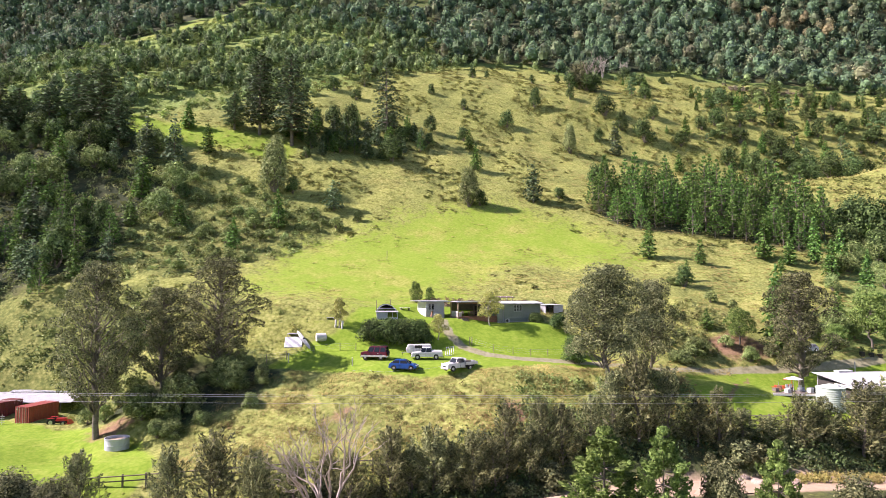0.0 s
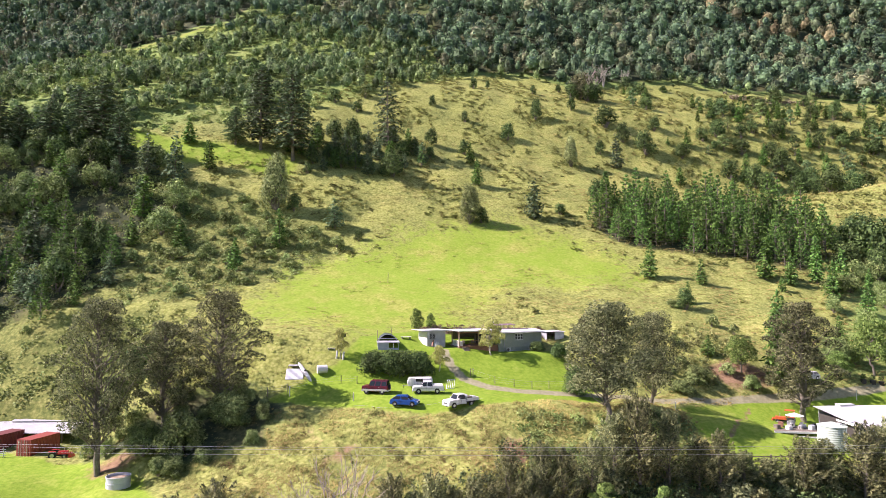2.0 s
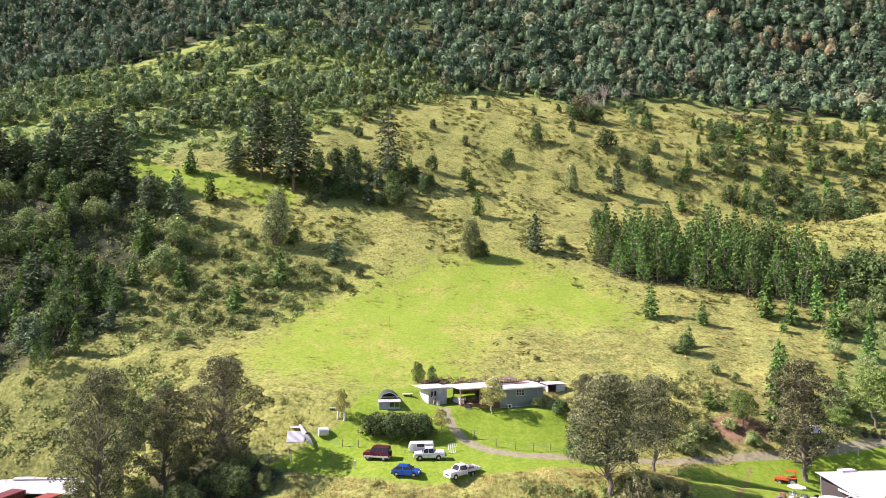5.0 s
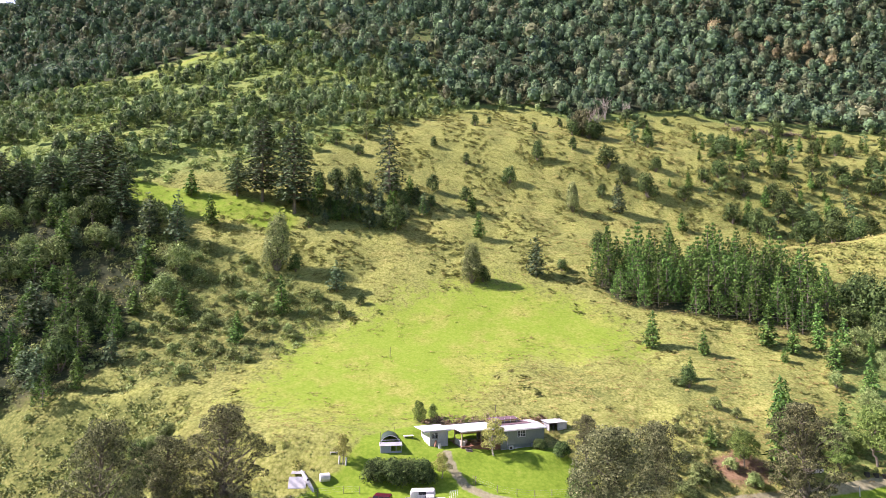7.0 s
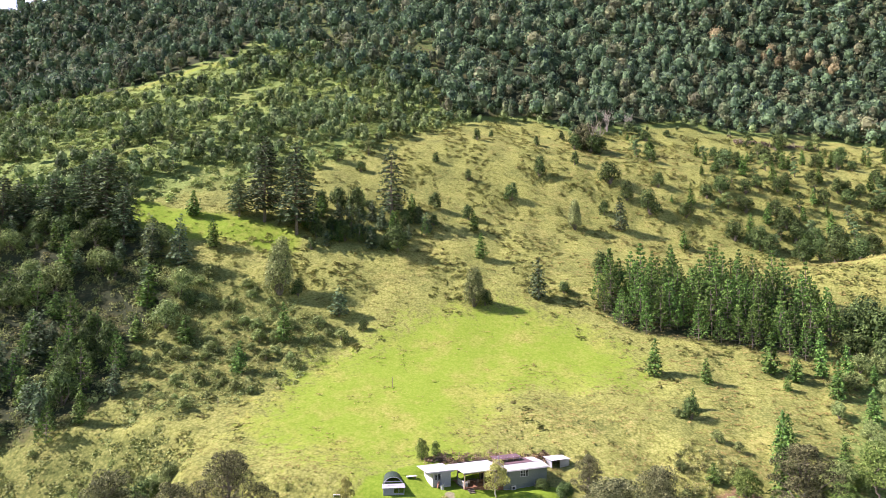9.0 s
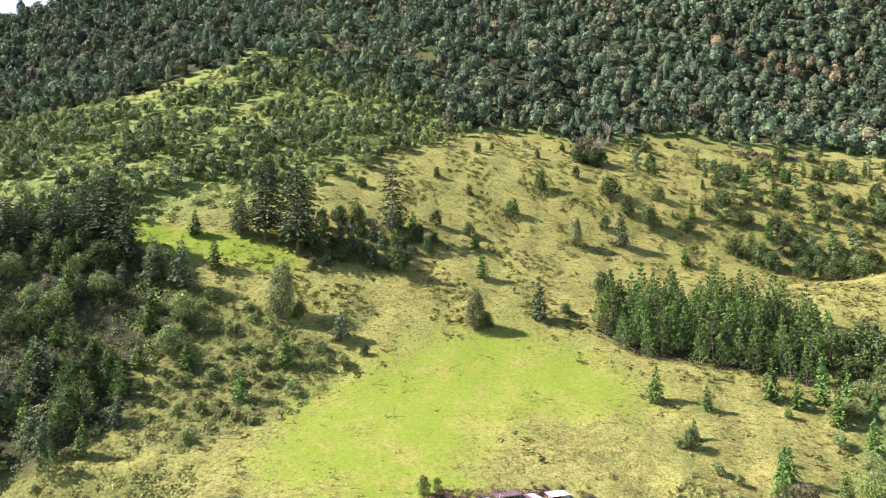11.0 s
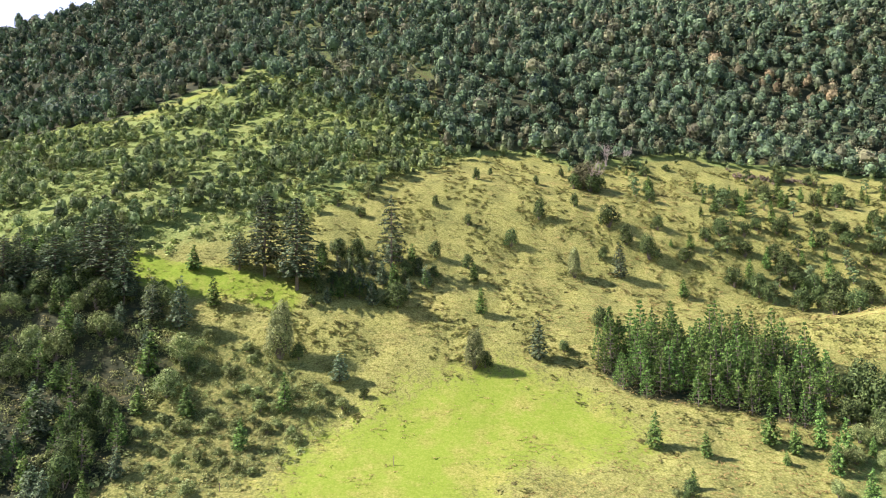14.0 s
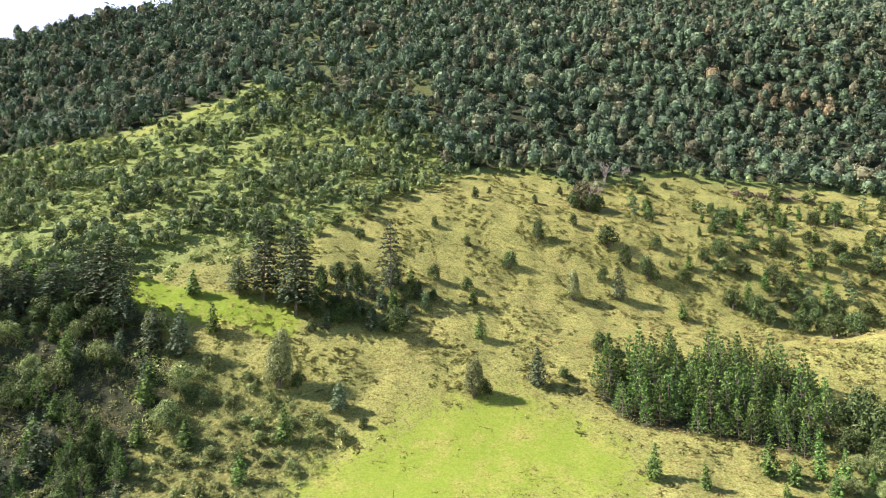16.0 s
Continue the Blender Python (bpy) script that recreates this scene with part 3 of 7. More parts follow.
def clump_pine(seed, tall, wide, leaves, mat, label, leaf=0.14, tiers=11, arms=7, tufts=3, power=0.75, name="pine"):
    """A young hoop pine: whorls of upswept branches, each ending in dense clumps."""
    rng = np.random.default_rng(seed)
    wood, at, lie, face = [tube(wobble(rng, (0, 0, -0.8), (0, 0, tall * 0.97), 8, 0.004), np.linspace(tall * 0.014, tall * 0.003, 8), 7)], [], [], []
    for i in range(tiers):
        f = i / (tiers - 1)
        reach = wide * 0.5 * (1 - f) ** power + 0.25
        k = arms if f < 0.6 else arms - 2
        for j in range(k):
            a = i * 1.3 + j * 2 * pi / k + rng.uniform(-0.3, 0.3)
            r = reach * rng.uniform(0.75, 1.1)
            z0 = tall * (0.1 + 0.85 * f)
            way = np.array([cos(a), sin(a), 0])
            mid = np.array([0, 0, z0 - 0.05 * r]) + way * r * 0.6
            tip = np.array([0, 0, z0 + 0.28 * r + 0.15]) + way * r
            wood.append(tube(np.stack([np.array([0, 0, z0]), mid, tip]), [tall * 0.005, tall * 0.004, tall * 0.002], 4))
            for e in range(tufts):
                low = mid + (tip - mid) * rng.uniform(-0.3 if tufts < 3 else 0, 0.5)
                top = tip + rng.normal(size=3) * 0.22 * r * (1, 1, 0.4) + (0, 0, 0.25)
                p, d, q = plume(rng, low, top, leaves // (tiers * arms * tufts) + 1, 0.36 + 0.07 * r)
                at.append(p)
                lie.append(d)
                face.append(q)
    at, lie, face = np.concatenate(at), np.concatenate(lie), np.concatenate(face)
    crown = leaf_quads(at, face, rng.uniform(0.7, 1.3, len(at)) * leaf, rng, 0.45, lie)
    return plant(name, joined(wood), crown, mat, label)


def bare_tree(seed, tall, wide, label, mat, name="bare_tree"):
    """Leafless: many forked grey stems."""
    rng = np.random.default_rng(seed)
    wood = []

    def grow(a, way, length, r, level):
        b = a + way * length
        wood.append(tube(wobble(rng, a, b, 4, 0.05), np.linspace(r, r * 0.6, 4), 5 if level < 2 else 3))
        if level < 4:
            for _ in range(3 if level < 3 else 2):
                grow(a + (b - a) * rng.uniform(0.6, 1), unit(way + rng.normal(size=3) * 0.42 + (0, 0, 0.15)), length * rng.uniform(0.55, 0.75), r * 0.55, level + 1)

    for i in range(4):
        a = i * 1.6
        grow(np.array([0, 0, -0.4]), unit(np.array([cos(a) * wide / tall * 0.5, sin(a) * wide / tall * 0.5, 1])), tall * 0.38, tall * 0.013, 0)
    root = new(name)
    mesh_object("trunk", *joined(wood), mat, smooth=True, parent=root)
    return tagged(root, label, "tree")


USED = set()


def stand(proto, x, y, size=1.0, turn=None, wide=1.0, sink=0.1, label="", group=""):
    """Puts a plant on the ground: the first time itself, then copies of it."""
    rng = np.random.default_rng(int(abs(x * 131 + y * 17) * 10) + 7)
    m = pose(x, y, float(height(x, y)) - sink, rng.uniform(-2, 2), rng.uniform(-2, 2), rng.uniform(0, 360) if turn is None else turn)
    if proto.name in USED:
        ob = copy_thing(proto, m)
    else:
        USED.add(proto.name)
        ob = proto
        ob.matrix_basis = m
    ob.scale = (size * wide, size * wide, size)
    if label:
        ob["label"] = label
    if group:
        ob["group"] = group
    return ob


build_ground()

# added glowing sheet beyond the mountain, standing in for bright white sky
SKY_GLOW, cn, cl, cb = material("sky_glow", 1.0)
cb.inputs["Base Color"].default_value = (0.8, 0.8, 0.8, 1)
cl.new(ramp(cn, cl, place_noise(cn, cl, 0.0012, 5), [(0.35, (0.60, 0.76, 1.0)), (0.55, (0.94, 0.97, 1.0))]), cb.inputs["Emission Color"])
cb.inputs["Emission Strength"].default_value = 0.5
arc = [(1.15 * pi * k / 48 - 0.075 * pi, z) for z in (-100, 1700) for k in range(49)]
tagged(mesh_object("backdrop", [(4200 * cos(a), 4200 * sin(a) - 1200, z) for a, z in arc], [(k, k + 1, k + 50, k + 49) for k in range(48)], SKY_GLOW), "glowing backdrop sheet added to whiten the sky beyond the mountain", "sky", kind="structure")

# ---- far woods ----


def canopy_shape(seed, leaves):
    """A forest crown of unit height and width, as bare arrays: an upright mass with lesser lumps on it."""
    rng = np.random.default_rng(seed)
    masses = [(np.array([0, 0, 0.6]), np.array([0.33, 0.33, 0.36])), (np.array([0, 0, 0.32]), np.array([0.3, 0.3, 0.3]))]
    for i in range(9):
        a, z = i * 2.4 + rng.uniform(0, 1), 0.38 + 0.5 * i / 8 + rng.uniform(-0.08, 0.08)
        out = rng.uniform(0.2, 0.34) * (1 - 0.55 * i / 8)
        masses.append((np.array([out * cos(a), out * sin(a), z]), rng.uniform(0.1, 0.19) * np.array([1, 1, 0.85])))
    weight = np.array([m[1][0] ** 2 for m in masses])
    at, face = [], []
    for (c, r), w in zip(masses, weight / weight.sum()):
        p, d = blob_points(rng, max(4, int(leaves * w)), c, r, -0.35)
        at.append(p)
        face.append(d)
    core = []
    for c, r in masses[:1]:
        for la in (-0.6, 0.1, 0.75):
            for k in range(6):
                lo = k * pi / 3 + la
                q = [(lo + e * 0.6, f) for e, f in ((-1, la - 0.4), (1, la - 0.4), (0.8, la + 0.45), (-0.8, la + 0.45))]
                core.append([c + r * 0.78 * np.array([cos(u) * cos(w), sin(u) * cos(w), sin(w)]) for u, w in q])
    return np.concatenate(at), unit(np.concatenate(face)), np.array(core).reshape(-1, 3)


def dome_shape(seed, leaves):
    """Low scrub of unit height and width: a few lumps sitting on the ground."""
    rng = np.random.default_rng(seed)
    at, face = [], []
    for i in range(6):
        a, out = i * 2.4 + rng.uniform(0, 1), rng.uniform(0.0, 0.34)
        rad = np.array([1, 1, 0]) * rng.uniform(0.16, 0.3) + (0, 0, rng.uniform(0.5, 1.0))
        p, d = blob_points(rng, max(3, leaves // 6), np.array([out * cos(a), out * sin(a), 0.05]), rad, 0.15)
        at.append(p)
        face.append(d)
    return np.concatenate(at), unit(np.concatenate(face)), np.zeros((0, 3))


def woods(name, spots, leaves, leaf, mat, label, seed, core=True, up=0.0, low=False, rough=0.4, vary=0.3):
    """Many crowns in one mesh: rows of x, y, height, width, tint. low: scrub that sits on the ground."""
    shapes = [(dome_shape if low else canopy_shape)(seed + k, leaves) for k in range(9)]
    rng = np.random.default_rng(seed)
    vs, ts, own = [], [], []
    sx, sy = np.array([s[0] for s in spots]), np.array([s[1] for s in spots])
    ground_z = height(sx, sy) + relief(sx, sy)
    for i, (x, y, tall, wide, tint) in enumerate(spots):
        at, face, inner = shapes[i % 9]
        a = rng.uniform(0, 2 * pi)
        turn = np.array([[cos(a), -sin(a), 0], [sin(a), cos(a), 0], [0, 0, 1]])
        foot = np.array((x, y, ground_z[i] - (0 if low else tall * 0.05)))
        p = (at * (wide, wide, tall)) @ turn.T + foot
        if low:
            p[:, 2] += height(p[:, 0], p[:, 1]) - height(x, y)
        d = unit((face / (wide, wide, tall)) @ turn.T) + rng.normal(size=face.shape) * rough + (-0.3 * up, 0, up)
        v, _ = leaf_quads(p, d, rng.uniform(0.6, 1.4, len(p)) * leaf * (wide / 7.5) ** 0.7, rng, 0.6)
        if core and not low:
            v = np.concatenate([v, (inner * (wide, wide, tall)) @ turn.T + foot])
        vs.append(v)
        own.append(np.full(len(v), rng.uniform(-vary, vary)))
        ts.append(np.clip(tint + rng.uniform(-0.12, 0.12, (len(v) // 4, 1)), 0, 1).repeat(4, 1).ravel())
    v = np.concatenate(vs)
    ob = mesh_object(name, v, np.arange(len(v)).reshape(-1, 4), mat, tint=np.concatenate(ts))
    ob.data.attributes.new("shade", "FLOAT", "POINT").data.foreach_set("value", np.concatenate(own).astype(np.float32))
    return tagged(ob, label, "forest", kind="stuff")


def scatter(seed, box, step, keep, turned=False):
    """Jittered spots in a box (x0, y0, x1, y1), thinned by keep(x, y) in 0..1; turned: on a slanting net."""
    rng = np.random.default_rng(seed)
    gx, gy = np.meshgrid(np.arange(box[0], box[2], step), np.arange(box[1], box[3], step))
    x = (gx + rng.uniform(-0.48, 0.48, gx.shape) * step).ravel()
    y = (gy + rng.uniform(-0.48, 0.48, gy.shape) * step).ravel()
    if turned:
        x, y = x + 0.37 * step * np.sin(gy.ravel() * 1.7 / step) + 0.31 * (y - box[1]), y + 0.33 * (x - box[0]) - 0.16 * (box[2] - box[0])
    ok = (rng.uniform(size=x.shape) < keep(x, y)) & (np.abs(x) < 0.70 * y + 10)
    return x[ok], y[ok], rng


def gap_noise(x, y, size, seed):
    """Soft random patches, about -1 to 1."""
    rng = np.random.default_rng(seed)
    v = np.zeros(np.shape(x))
    for _ in range(7):
        a, p = rng.uniform(0, 2 * pi), rng.uniform(0, 2 * pi)
        v += np.sin((x * cos(a) + y * sin(a)) / size * 2 * pi * rng.uniform(0.6, 1.6) + p)
    return v / 3.0


x, y, rng = scatter(11, (-640, 160, 480, 810), 6.3, lambda x, y: np.where((x > -140) & (x < -5), np.clip(inside(x, y, WOOD, 34) * 1.7 - 0.95, 0.05 * (inside(x, y, WOOD, 34) > 0.2), 1), inside(x, y, WOOD, 3)) * 0.95 * (along(x, y, STRIP, 6) < 0.2) * (y < 690) * (np.abs(x) < 490), turned=True)
spots = []
for px, py in zip(x, y):
    rust = 0.0
    if abs(px - 236 - rng.normal() * 20) < 26 and abs(py - 452 + 0.1 * (px - 240)) < 12 and rng.uniform() < 0.5:
        rust = rng.uniform(0.5, 0.9)
    elif rng.uniform() < 0.3:
        rust = rng.uniform(0.1, 0.45)
    tall = (5.5 + 9.5 * rng.uniform() ** 1.6 + 7 * (rng.uniform() < 0.08)) * (0.75 if py < 385 + abs(px) * 0.1 and rng.uniform() < 0.5 else 1)
    if rng.uniform() < 0.06:
        tall = rng.uniform(13, 19)
    spots.append((px, py, tall, (2.6 + tall * 0.62) * rng.uniform(0.7, 1.45), rust))
woods("forest", [s for s in spots if s[1] < 500], 140, 0.48, FOREST, "dense dark green rainforest covering the mountainside", 21, vary=0.5)
woods("upper_forest", [s for s in spots if s[1] >= 500], 60, 0.74, FOREST, "dense dark green rainforest on the upper mountain", 22, vary=0.5)

# low growth between the trees of the belt and the left wood
x, y, rng = scatter(13, (-330, 200, 330, 450), 4.4, lambda x, y: inside(x, y, BELT, 5) * np.clip(0.5 + 1.1 * gap_noise(x, y, 46, 5), 0.06, 1) * (along(x, y, STRIP, 6) < 0.3) + 0.2 * ((inside(x, y, WOOD, 9) > 0.08) & (inside(x, y, WOOD, 9) < 0.75)) * (along(x, y, STRIP, 5) < 0.4))
woods("regrowth", [(a, b, (s := rng.uniform(3.0, 9.0)), s * rng.uniform(0.75, 1.05), rng.uniform(0, 0.3)) for a, b in zip(x, y)], 110, 0.44, REGROWTH, "dense green regrowth trees below the rainforest", 29, vary=0.45)
x, y, rng = scatter(12, (-330, 130, 30, 450), 3.7, lambda x, y: np.clip(inside(x, y, BELT, 5) * np.clip(0.8 + 0.4 * gap_noise(x, y, 20, 77), 0.3, 1) + inside(x, y, LEFT_WOOD, 4) * 0.2, 0, 1))
woods("undergrowth", [(a, b, rng.uniform(0.5, 1.8), rng.uniform(3.0, 6.5), rng.uniform(0, 0.4)) for a, b in zip(x, y)], 60, 0.6, UNDER, "mixed green shrubs and regrowth on the lower mountainside", 31, up=0.35, low=True)

# bracken and lantana in patches over the pasture
x, y, rng = scatter(14, (-70, 126, 260, 345), 2.7, lambda x, y: np.clip(0.4 + 0.9 * gap_noise(x, y, 24, 15) + 0.25 * ((x > 80) & (y > 200)), 0, 0.9) * (1 - inside(x, y, PADDOCK, 10)) * (inside(x, y, YARD, 3) < 0.02) * (1 - inside(x, y, RIGHT_FLAT, 1)) * (1 - inside(x, y, LEFT_FLAT, 1)) * (1 - inside(x, y, WOOD, 3)) * (1 - along(x, y, CREEK, 4)) * (1 - along(x, y, DRIVE, 2)) * np.where(y < 165, 0.2, np.where(y < 190, 0.6, 1.0)))
tall = np.where((x > 85) & (y > 205), 1.9, 1.0)
woods("bracken", [(a, b, t * rng.uniform(0.22, 0.7), rng.uniform(2.2, 5.2), rng.uniform(0.0, 0.45)) for a, b, t in zip(x, y, tall)], 40, 0.56, BRACKEN, "patches of green bracken and low shrubs in the pasture", 37, up=0.95, low=True)

x, y, rng = scatter(15, (-60, 74, 70, 130), 3.0, lambda x, y: (y > 97) * np.clip(0.0 + 0.8 * gap_noise(x, y, 15, 25), 0, 0.8) * (inside(x, y, PADDOCK, 5) < 0.1) * (inside(x, y, YARD, 3) < 0.02) * (inside(x, y, RIGHT_FLAT, 2) < 0.02) * (inside(x, y, LEFT_FLAT, 2) < 0.02) * (along(x, y, CREEK, 4) < 0.1) * (along(x, y, DRIVE, 2.5) < 0.1))
woods("lantana", [(a, b, rng.uniform(0.4, 1.1), rng.uniform(1.4, 3.2), rng.uniform(0.0, 0.7)) for a, b in zip(x, y)], 150, 0.3, BRACKEN, "low lantana and bracken clumps on the grassy bank", 39, up=0.4, low=True)
rng = np.random.default_rng(16)
woods("dry_brush", [(-4 + 25 * k / 90 + rng.normal() * 0.6, 121.8 + 5.5 * k / 90 + rng.normal() * 0.9, rng.uniform(0.5, 1.3), rng.uniform(1.4, 2.8), rng.uniform(0.4, 1.0)) for k in range(91)], 80, 0.34, DRY_BRUSH, "dry reddish brown brush behind the cottage", 17, up=0.3, low=True)
woods("dry_bracken", [(150 + 42 * k / 40 + rng.normal() * 1.5, 344 - 4 * k / 40 + rng.normal() * 1.8, rng.uniform(1.5, 3.2), rng.uniform(2.5, 4.5), rng.uniform(0.0, 0.3)) for k in range(41)], 60, 0.6, DRY_BRUSH, "pale pinkish dry bracken along the forest edge", 18, up=0.2, low=True)
x, y, rng = scatter(20, (34, 106, 66, 138), 1.9, lambda x, y: inside(x, y, [(37, 110), (47, 114.5), (49, 121), (58, 126), (56, 132), (47, 134), (40, 125)], 1.2) * 0.85)
woods("slope_scrub", [(a, b, rng.uniform(0.7, 1.9), rng.uniform(1.8, 3.4), rng.uniform(0.0, 0.6)) for a, b in zip(x, y)], 110, 0.36, SHRUB, "yellow-green shrubs on the slope above the track", 27, up=0.3, low=True)
x, y, rng = scatter(17, (-150, 104, -24, 222), 1.9, lambda x, y: np.clip(inside(x, y, SCRUB, 3) * 0.9 + inside(x, y, LEFT_WOOD, 4) * 0.8 + inside(x, y, LEFT_SCRUB, 3) * 1.0 * ((y > 115) | (x > -55)), 0, 1) * np.clip(0.85 + 0.4 * gap_noise(x, y, 18, 45), 0.2, 1))
woods("scrub_cover", [(a, b, 0.4 + 2.0 * rng.uniform() ** 2, rng.uniform(2.0, 4.2), rng.uniform(0.0, 0.55)) for a, b in zip(x, y)], 72, 0.38, SHRUB, "low green scrub covering the slope", 47, up=0.3, low=True)

x, y, rng = scatter(22, (-30, 77, 34, 95), 1.25, lambda x, y: np.clip(0.12 + 0.7 * gap_noise(x, y, 8, 61), 0, 0.8) * (inside(x, y, YARD, 0.6) < 0.25) * (inside(x, y, LEFT_FLAT, 1) < 0.1) * (inside(x, y, RIGHT_FLAT, 1) < 0.1) * (along(x, y, CREEK, 4) < 0.1) * (along(x, y, SCAR, 1.2) < 0.4))
woods("bank_weeds", [(a, b, 0.25 + 0.9 * rng.uniform() ** 2, rng.uniform(1.0, 2.4), np.clip(0.5 + 0.5 * gap_noise(a, b, 7, 62), 0, 1)) for a, b in zip(x, y)], 110, 0.24, BANK_WEED, "tangled golden and green weeds on the grassy bank", 63, up=0.8, low=True, vary=0.2)
x, y, rng = scatter(23, (-4, 75.5, 26, 84.5), 1.4, lambda x, y: np.clip(0.7 + 0.5 * gap_noise(x, y, 7, 65), 0, 1) * ((x > 6) & (y > 78.5) | (y < 79.5 + 0.15 * x)))
woods("bank_thicket", [(a, b, rng.uniform(0.9, 2.6), rng.uniform(1.6, 2.8), rng.uniform(0, 0.4)) for a, b in zip(x, y)], 120, 0.3, BROAD, "dark leafy thicket at the foot of the bank", 66, up=0.2, low=True)

x, y, rng = scatter(18, (10.5, 80, 34, 91.5), 1.5, lambda x, y: np.clip(0.75 + 0.5 * gap_noise(x, y, 9, 55), 0.1, 1) * (y < 92.5 - 0.1 * np.abs(x - 20)) * (inside(x, y, RIGHT_FLAT, 1) < 0.1) * (along(x, y, DRIVE, 2) < 0.1))
woods("bank_creeper", [(a, b, rng.uniform(0.7, 1.9), rng.uniform(1.5, 2.8), rng.uniform(0.0, 0.9)) for a, b in zip(x, y)], 150, 0.3, BRIGHT, "bright leafy creeper and shrubs smothering the bank", 57, up=0.4, low=True)

x, y, rng = scatter(19, (-45, 58, 80, 86), 1.6, lambda x, y: 0.95 * ((x < 12) | (y > 76.2)) * ((along(x, y, CREEK, 6.6) > 0.02) & (along(x, y, CREEK, 3.4) < np.where(y > np.interp(x, [p[0] for p in CREEK], [p[1] for p in CREEK]) + 0.6, 0.75, 0.05))) * (inside(x, y, RIGHT_FLAT, 1) < 0.1) * (inside(x, y, LEFT_FLAT, 1) < 0.1))
woods("bank_scrub", [(a, b, rng.uniform(0.9, 2.6), rng.uniform(1.8, 3.2), rng.uniform(0.0, 0.3)) for a, b in zip(x, y)], 110, 0.34, BROAD, "dense dark scrub on the creek bank", 59, up=0.3, low=True)

# ---- prototypes of the plants ----
POPLAR = bush(1, 15, 7.4, 6500, 0.21, POPLAR_LEAF, "tall pale green columnar tree on the pasture slope", lobes=16, name="columnar_tree", category="tree")
ARAUCARIA = [conifer(k, 26, 13, 19, 11, NEEDLE, "tall dark hoop pine with tiers of level branches", tuft=0.45, power=0.5, low=0.15, name="hoop_pine", fluff=0.35) for k in (2, 3)]
OPEN_ARAUCARIA = conifer(4, 27, 12, 15, 7, NEEDLE, "tall open-crowned hoop pine with sparse whorled branches", tuft=0.45, power=0.4, low=0.16, name="hoop_pine", fluff=0.4)
PINES = [conifer(k, 10, 5.6, 13, 8, YOUNG, "young conical hoop pine on the hillside", fluff=0.4, layers=2, tuft=0.42, power=0.75, low=0.05, droop=-0.12) for k in (5, 6, 7)]
DARK_PINE = conifer(8, 10, 6, 12, 8, NEEDLE, "dark bushy young pine on the hillside", tuft=0.38, power=0.6, low=0.06, droop=-0.1, fluff=0.5)
GROVE_PINES = [clump_pine(k, 14, 6.6, 1100, YOUNG, "plantation pine in a dense dark green grove", leaf=0.32, tiers=10, arms=6, tufts=2, power=0.95, name="grove_pine") for k in (9, 10, 11, 12)]
ROUNDS = [bush(k, 8, 7.0, 1700, 0.2, BROAD, "round dark green tree on the hillside", name="round_tree", category="tree") for k in (13, 14, 15, 16)]
SHRUBS = [bush(k, 3, 3.6, 520, 0.17, SHRUB, "light green shrub in the rough grass") for k in (17, 18, 19)]
WOOD_SHRUB = bush(25, 6, 6.5, 2200, 0.15, SHRUB, "spreading light green shrub under the pines", name="tall_shrub")
BANK_SHRUB = bush(59, 3, 3.4, 900, 0.15, CASUARINA, "grey-green shrub on the creek bank", name="bank_shrub")
BELT_TREES = [broad_tree(k, 9, 7, 760, 0.36, m, "leafy green tree in the regrowth belt below the forest", bare=0.15, lobes=8, name="regrowth_tree") for k, m in ((20, REGROWTH), (24, BROAD), (22, SHRUB), (23, REGROWTH))]

# ---- trees of the upper hill, by place: x, y, height, width ----
for k, (px, py, tall, wide) in enumerate([(-60.9, 215.6, 28, 13.2), (-49.1, 211.1, 30, 14.7), (-106.1, 201.4, 25, 15.8), (-114.9, 204.5, 21, 11.7), (-121.7, 199.6, 17, 11.5), (-128.4, 196.5, 15, 10.4), (-134.1, 195.0, 17, 9.5), (-69.7, 216.7, 13, 8.6), (-98, 196, 17, 9)]):
    stand(ARAUCARIA[k % 2], px, py, tall / 26, wide=1.2 * wide / 13 * 26 / tall, group="tall hoop pines")
stand(OPEN_ARAUCARIA, -19.5, 226.7, 27.6 / 27)

YOUNG_PINES = [(-78.3, 188.9, 14.7, 7.4), (-71.9, 199.3, 9.0, 6.1), (-84.0, 214.4, 8.4, 6.6), (-86.8, 190.1, 12.4, 7.5), (10.7, 212.4, 8.6, 5.5), (27.1, 195.3, 11.8, 6.8), (51.0, 162.7, 8.9, 5.0), (62.9, 160.4, 6.1, 4.1),
               (82.0, 159.2, 3.8, 2.7), (88.3, 243.4, 6.8, 5.1), (66.3, 248.8, 13.0, 6.9), (-75.4, 133.9, 8.5, 3.9), (-90.8, 139.7, 8.3, 4.8), (-66.1, 164.0, 7.0, 5.7), (-49.2, 153.3, 7.6, 4.8), (-42.1, 167.6, 10.1, 5.2)]
MORE_PINES = [(-29.9, 178.8, 8.0, 6.5), (-35.1, 210.0, 6.8, 4.4), (-76.9, 152.9, 7.2, 4.0), (-88.4, 160.5, 8.3, 4.2), (-77.8, 163.0, 7.0, 5.1), (86.4, 163.4, 7.6, 4.2), (94.4, 166.3, 11.3, 4.9), (81.4, 166.1, 10.6, 5.7),
              (9.3, 230.0, 7.0, 4.4), (55.3, 148.6, 5.0, 2.5), (71.5, 141.7, 4.2, 3.2), (-100.8, 167.1, 7.2, 5.2), (-102.0, 160.0, 6.9, 5.6)]
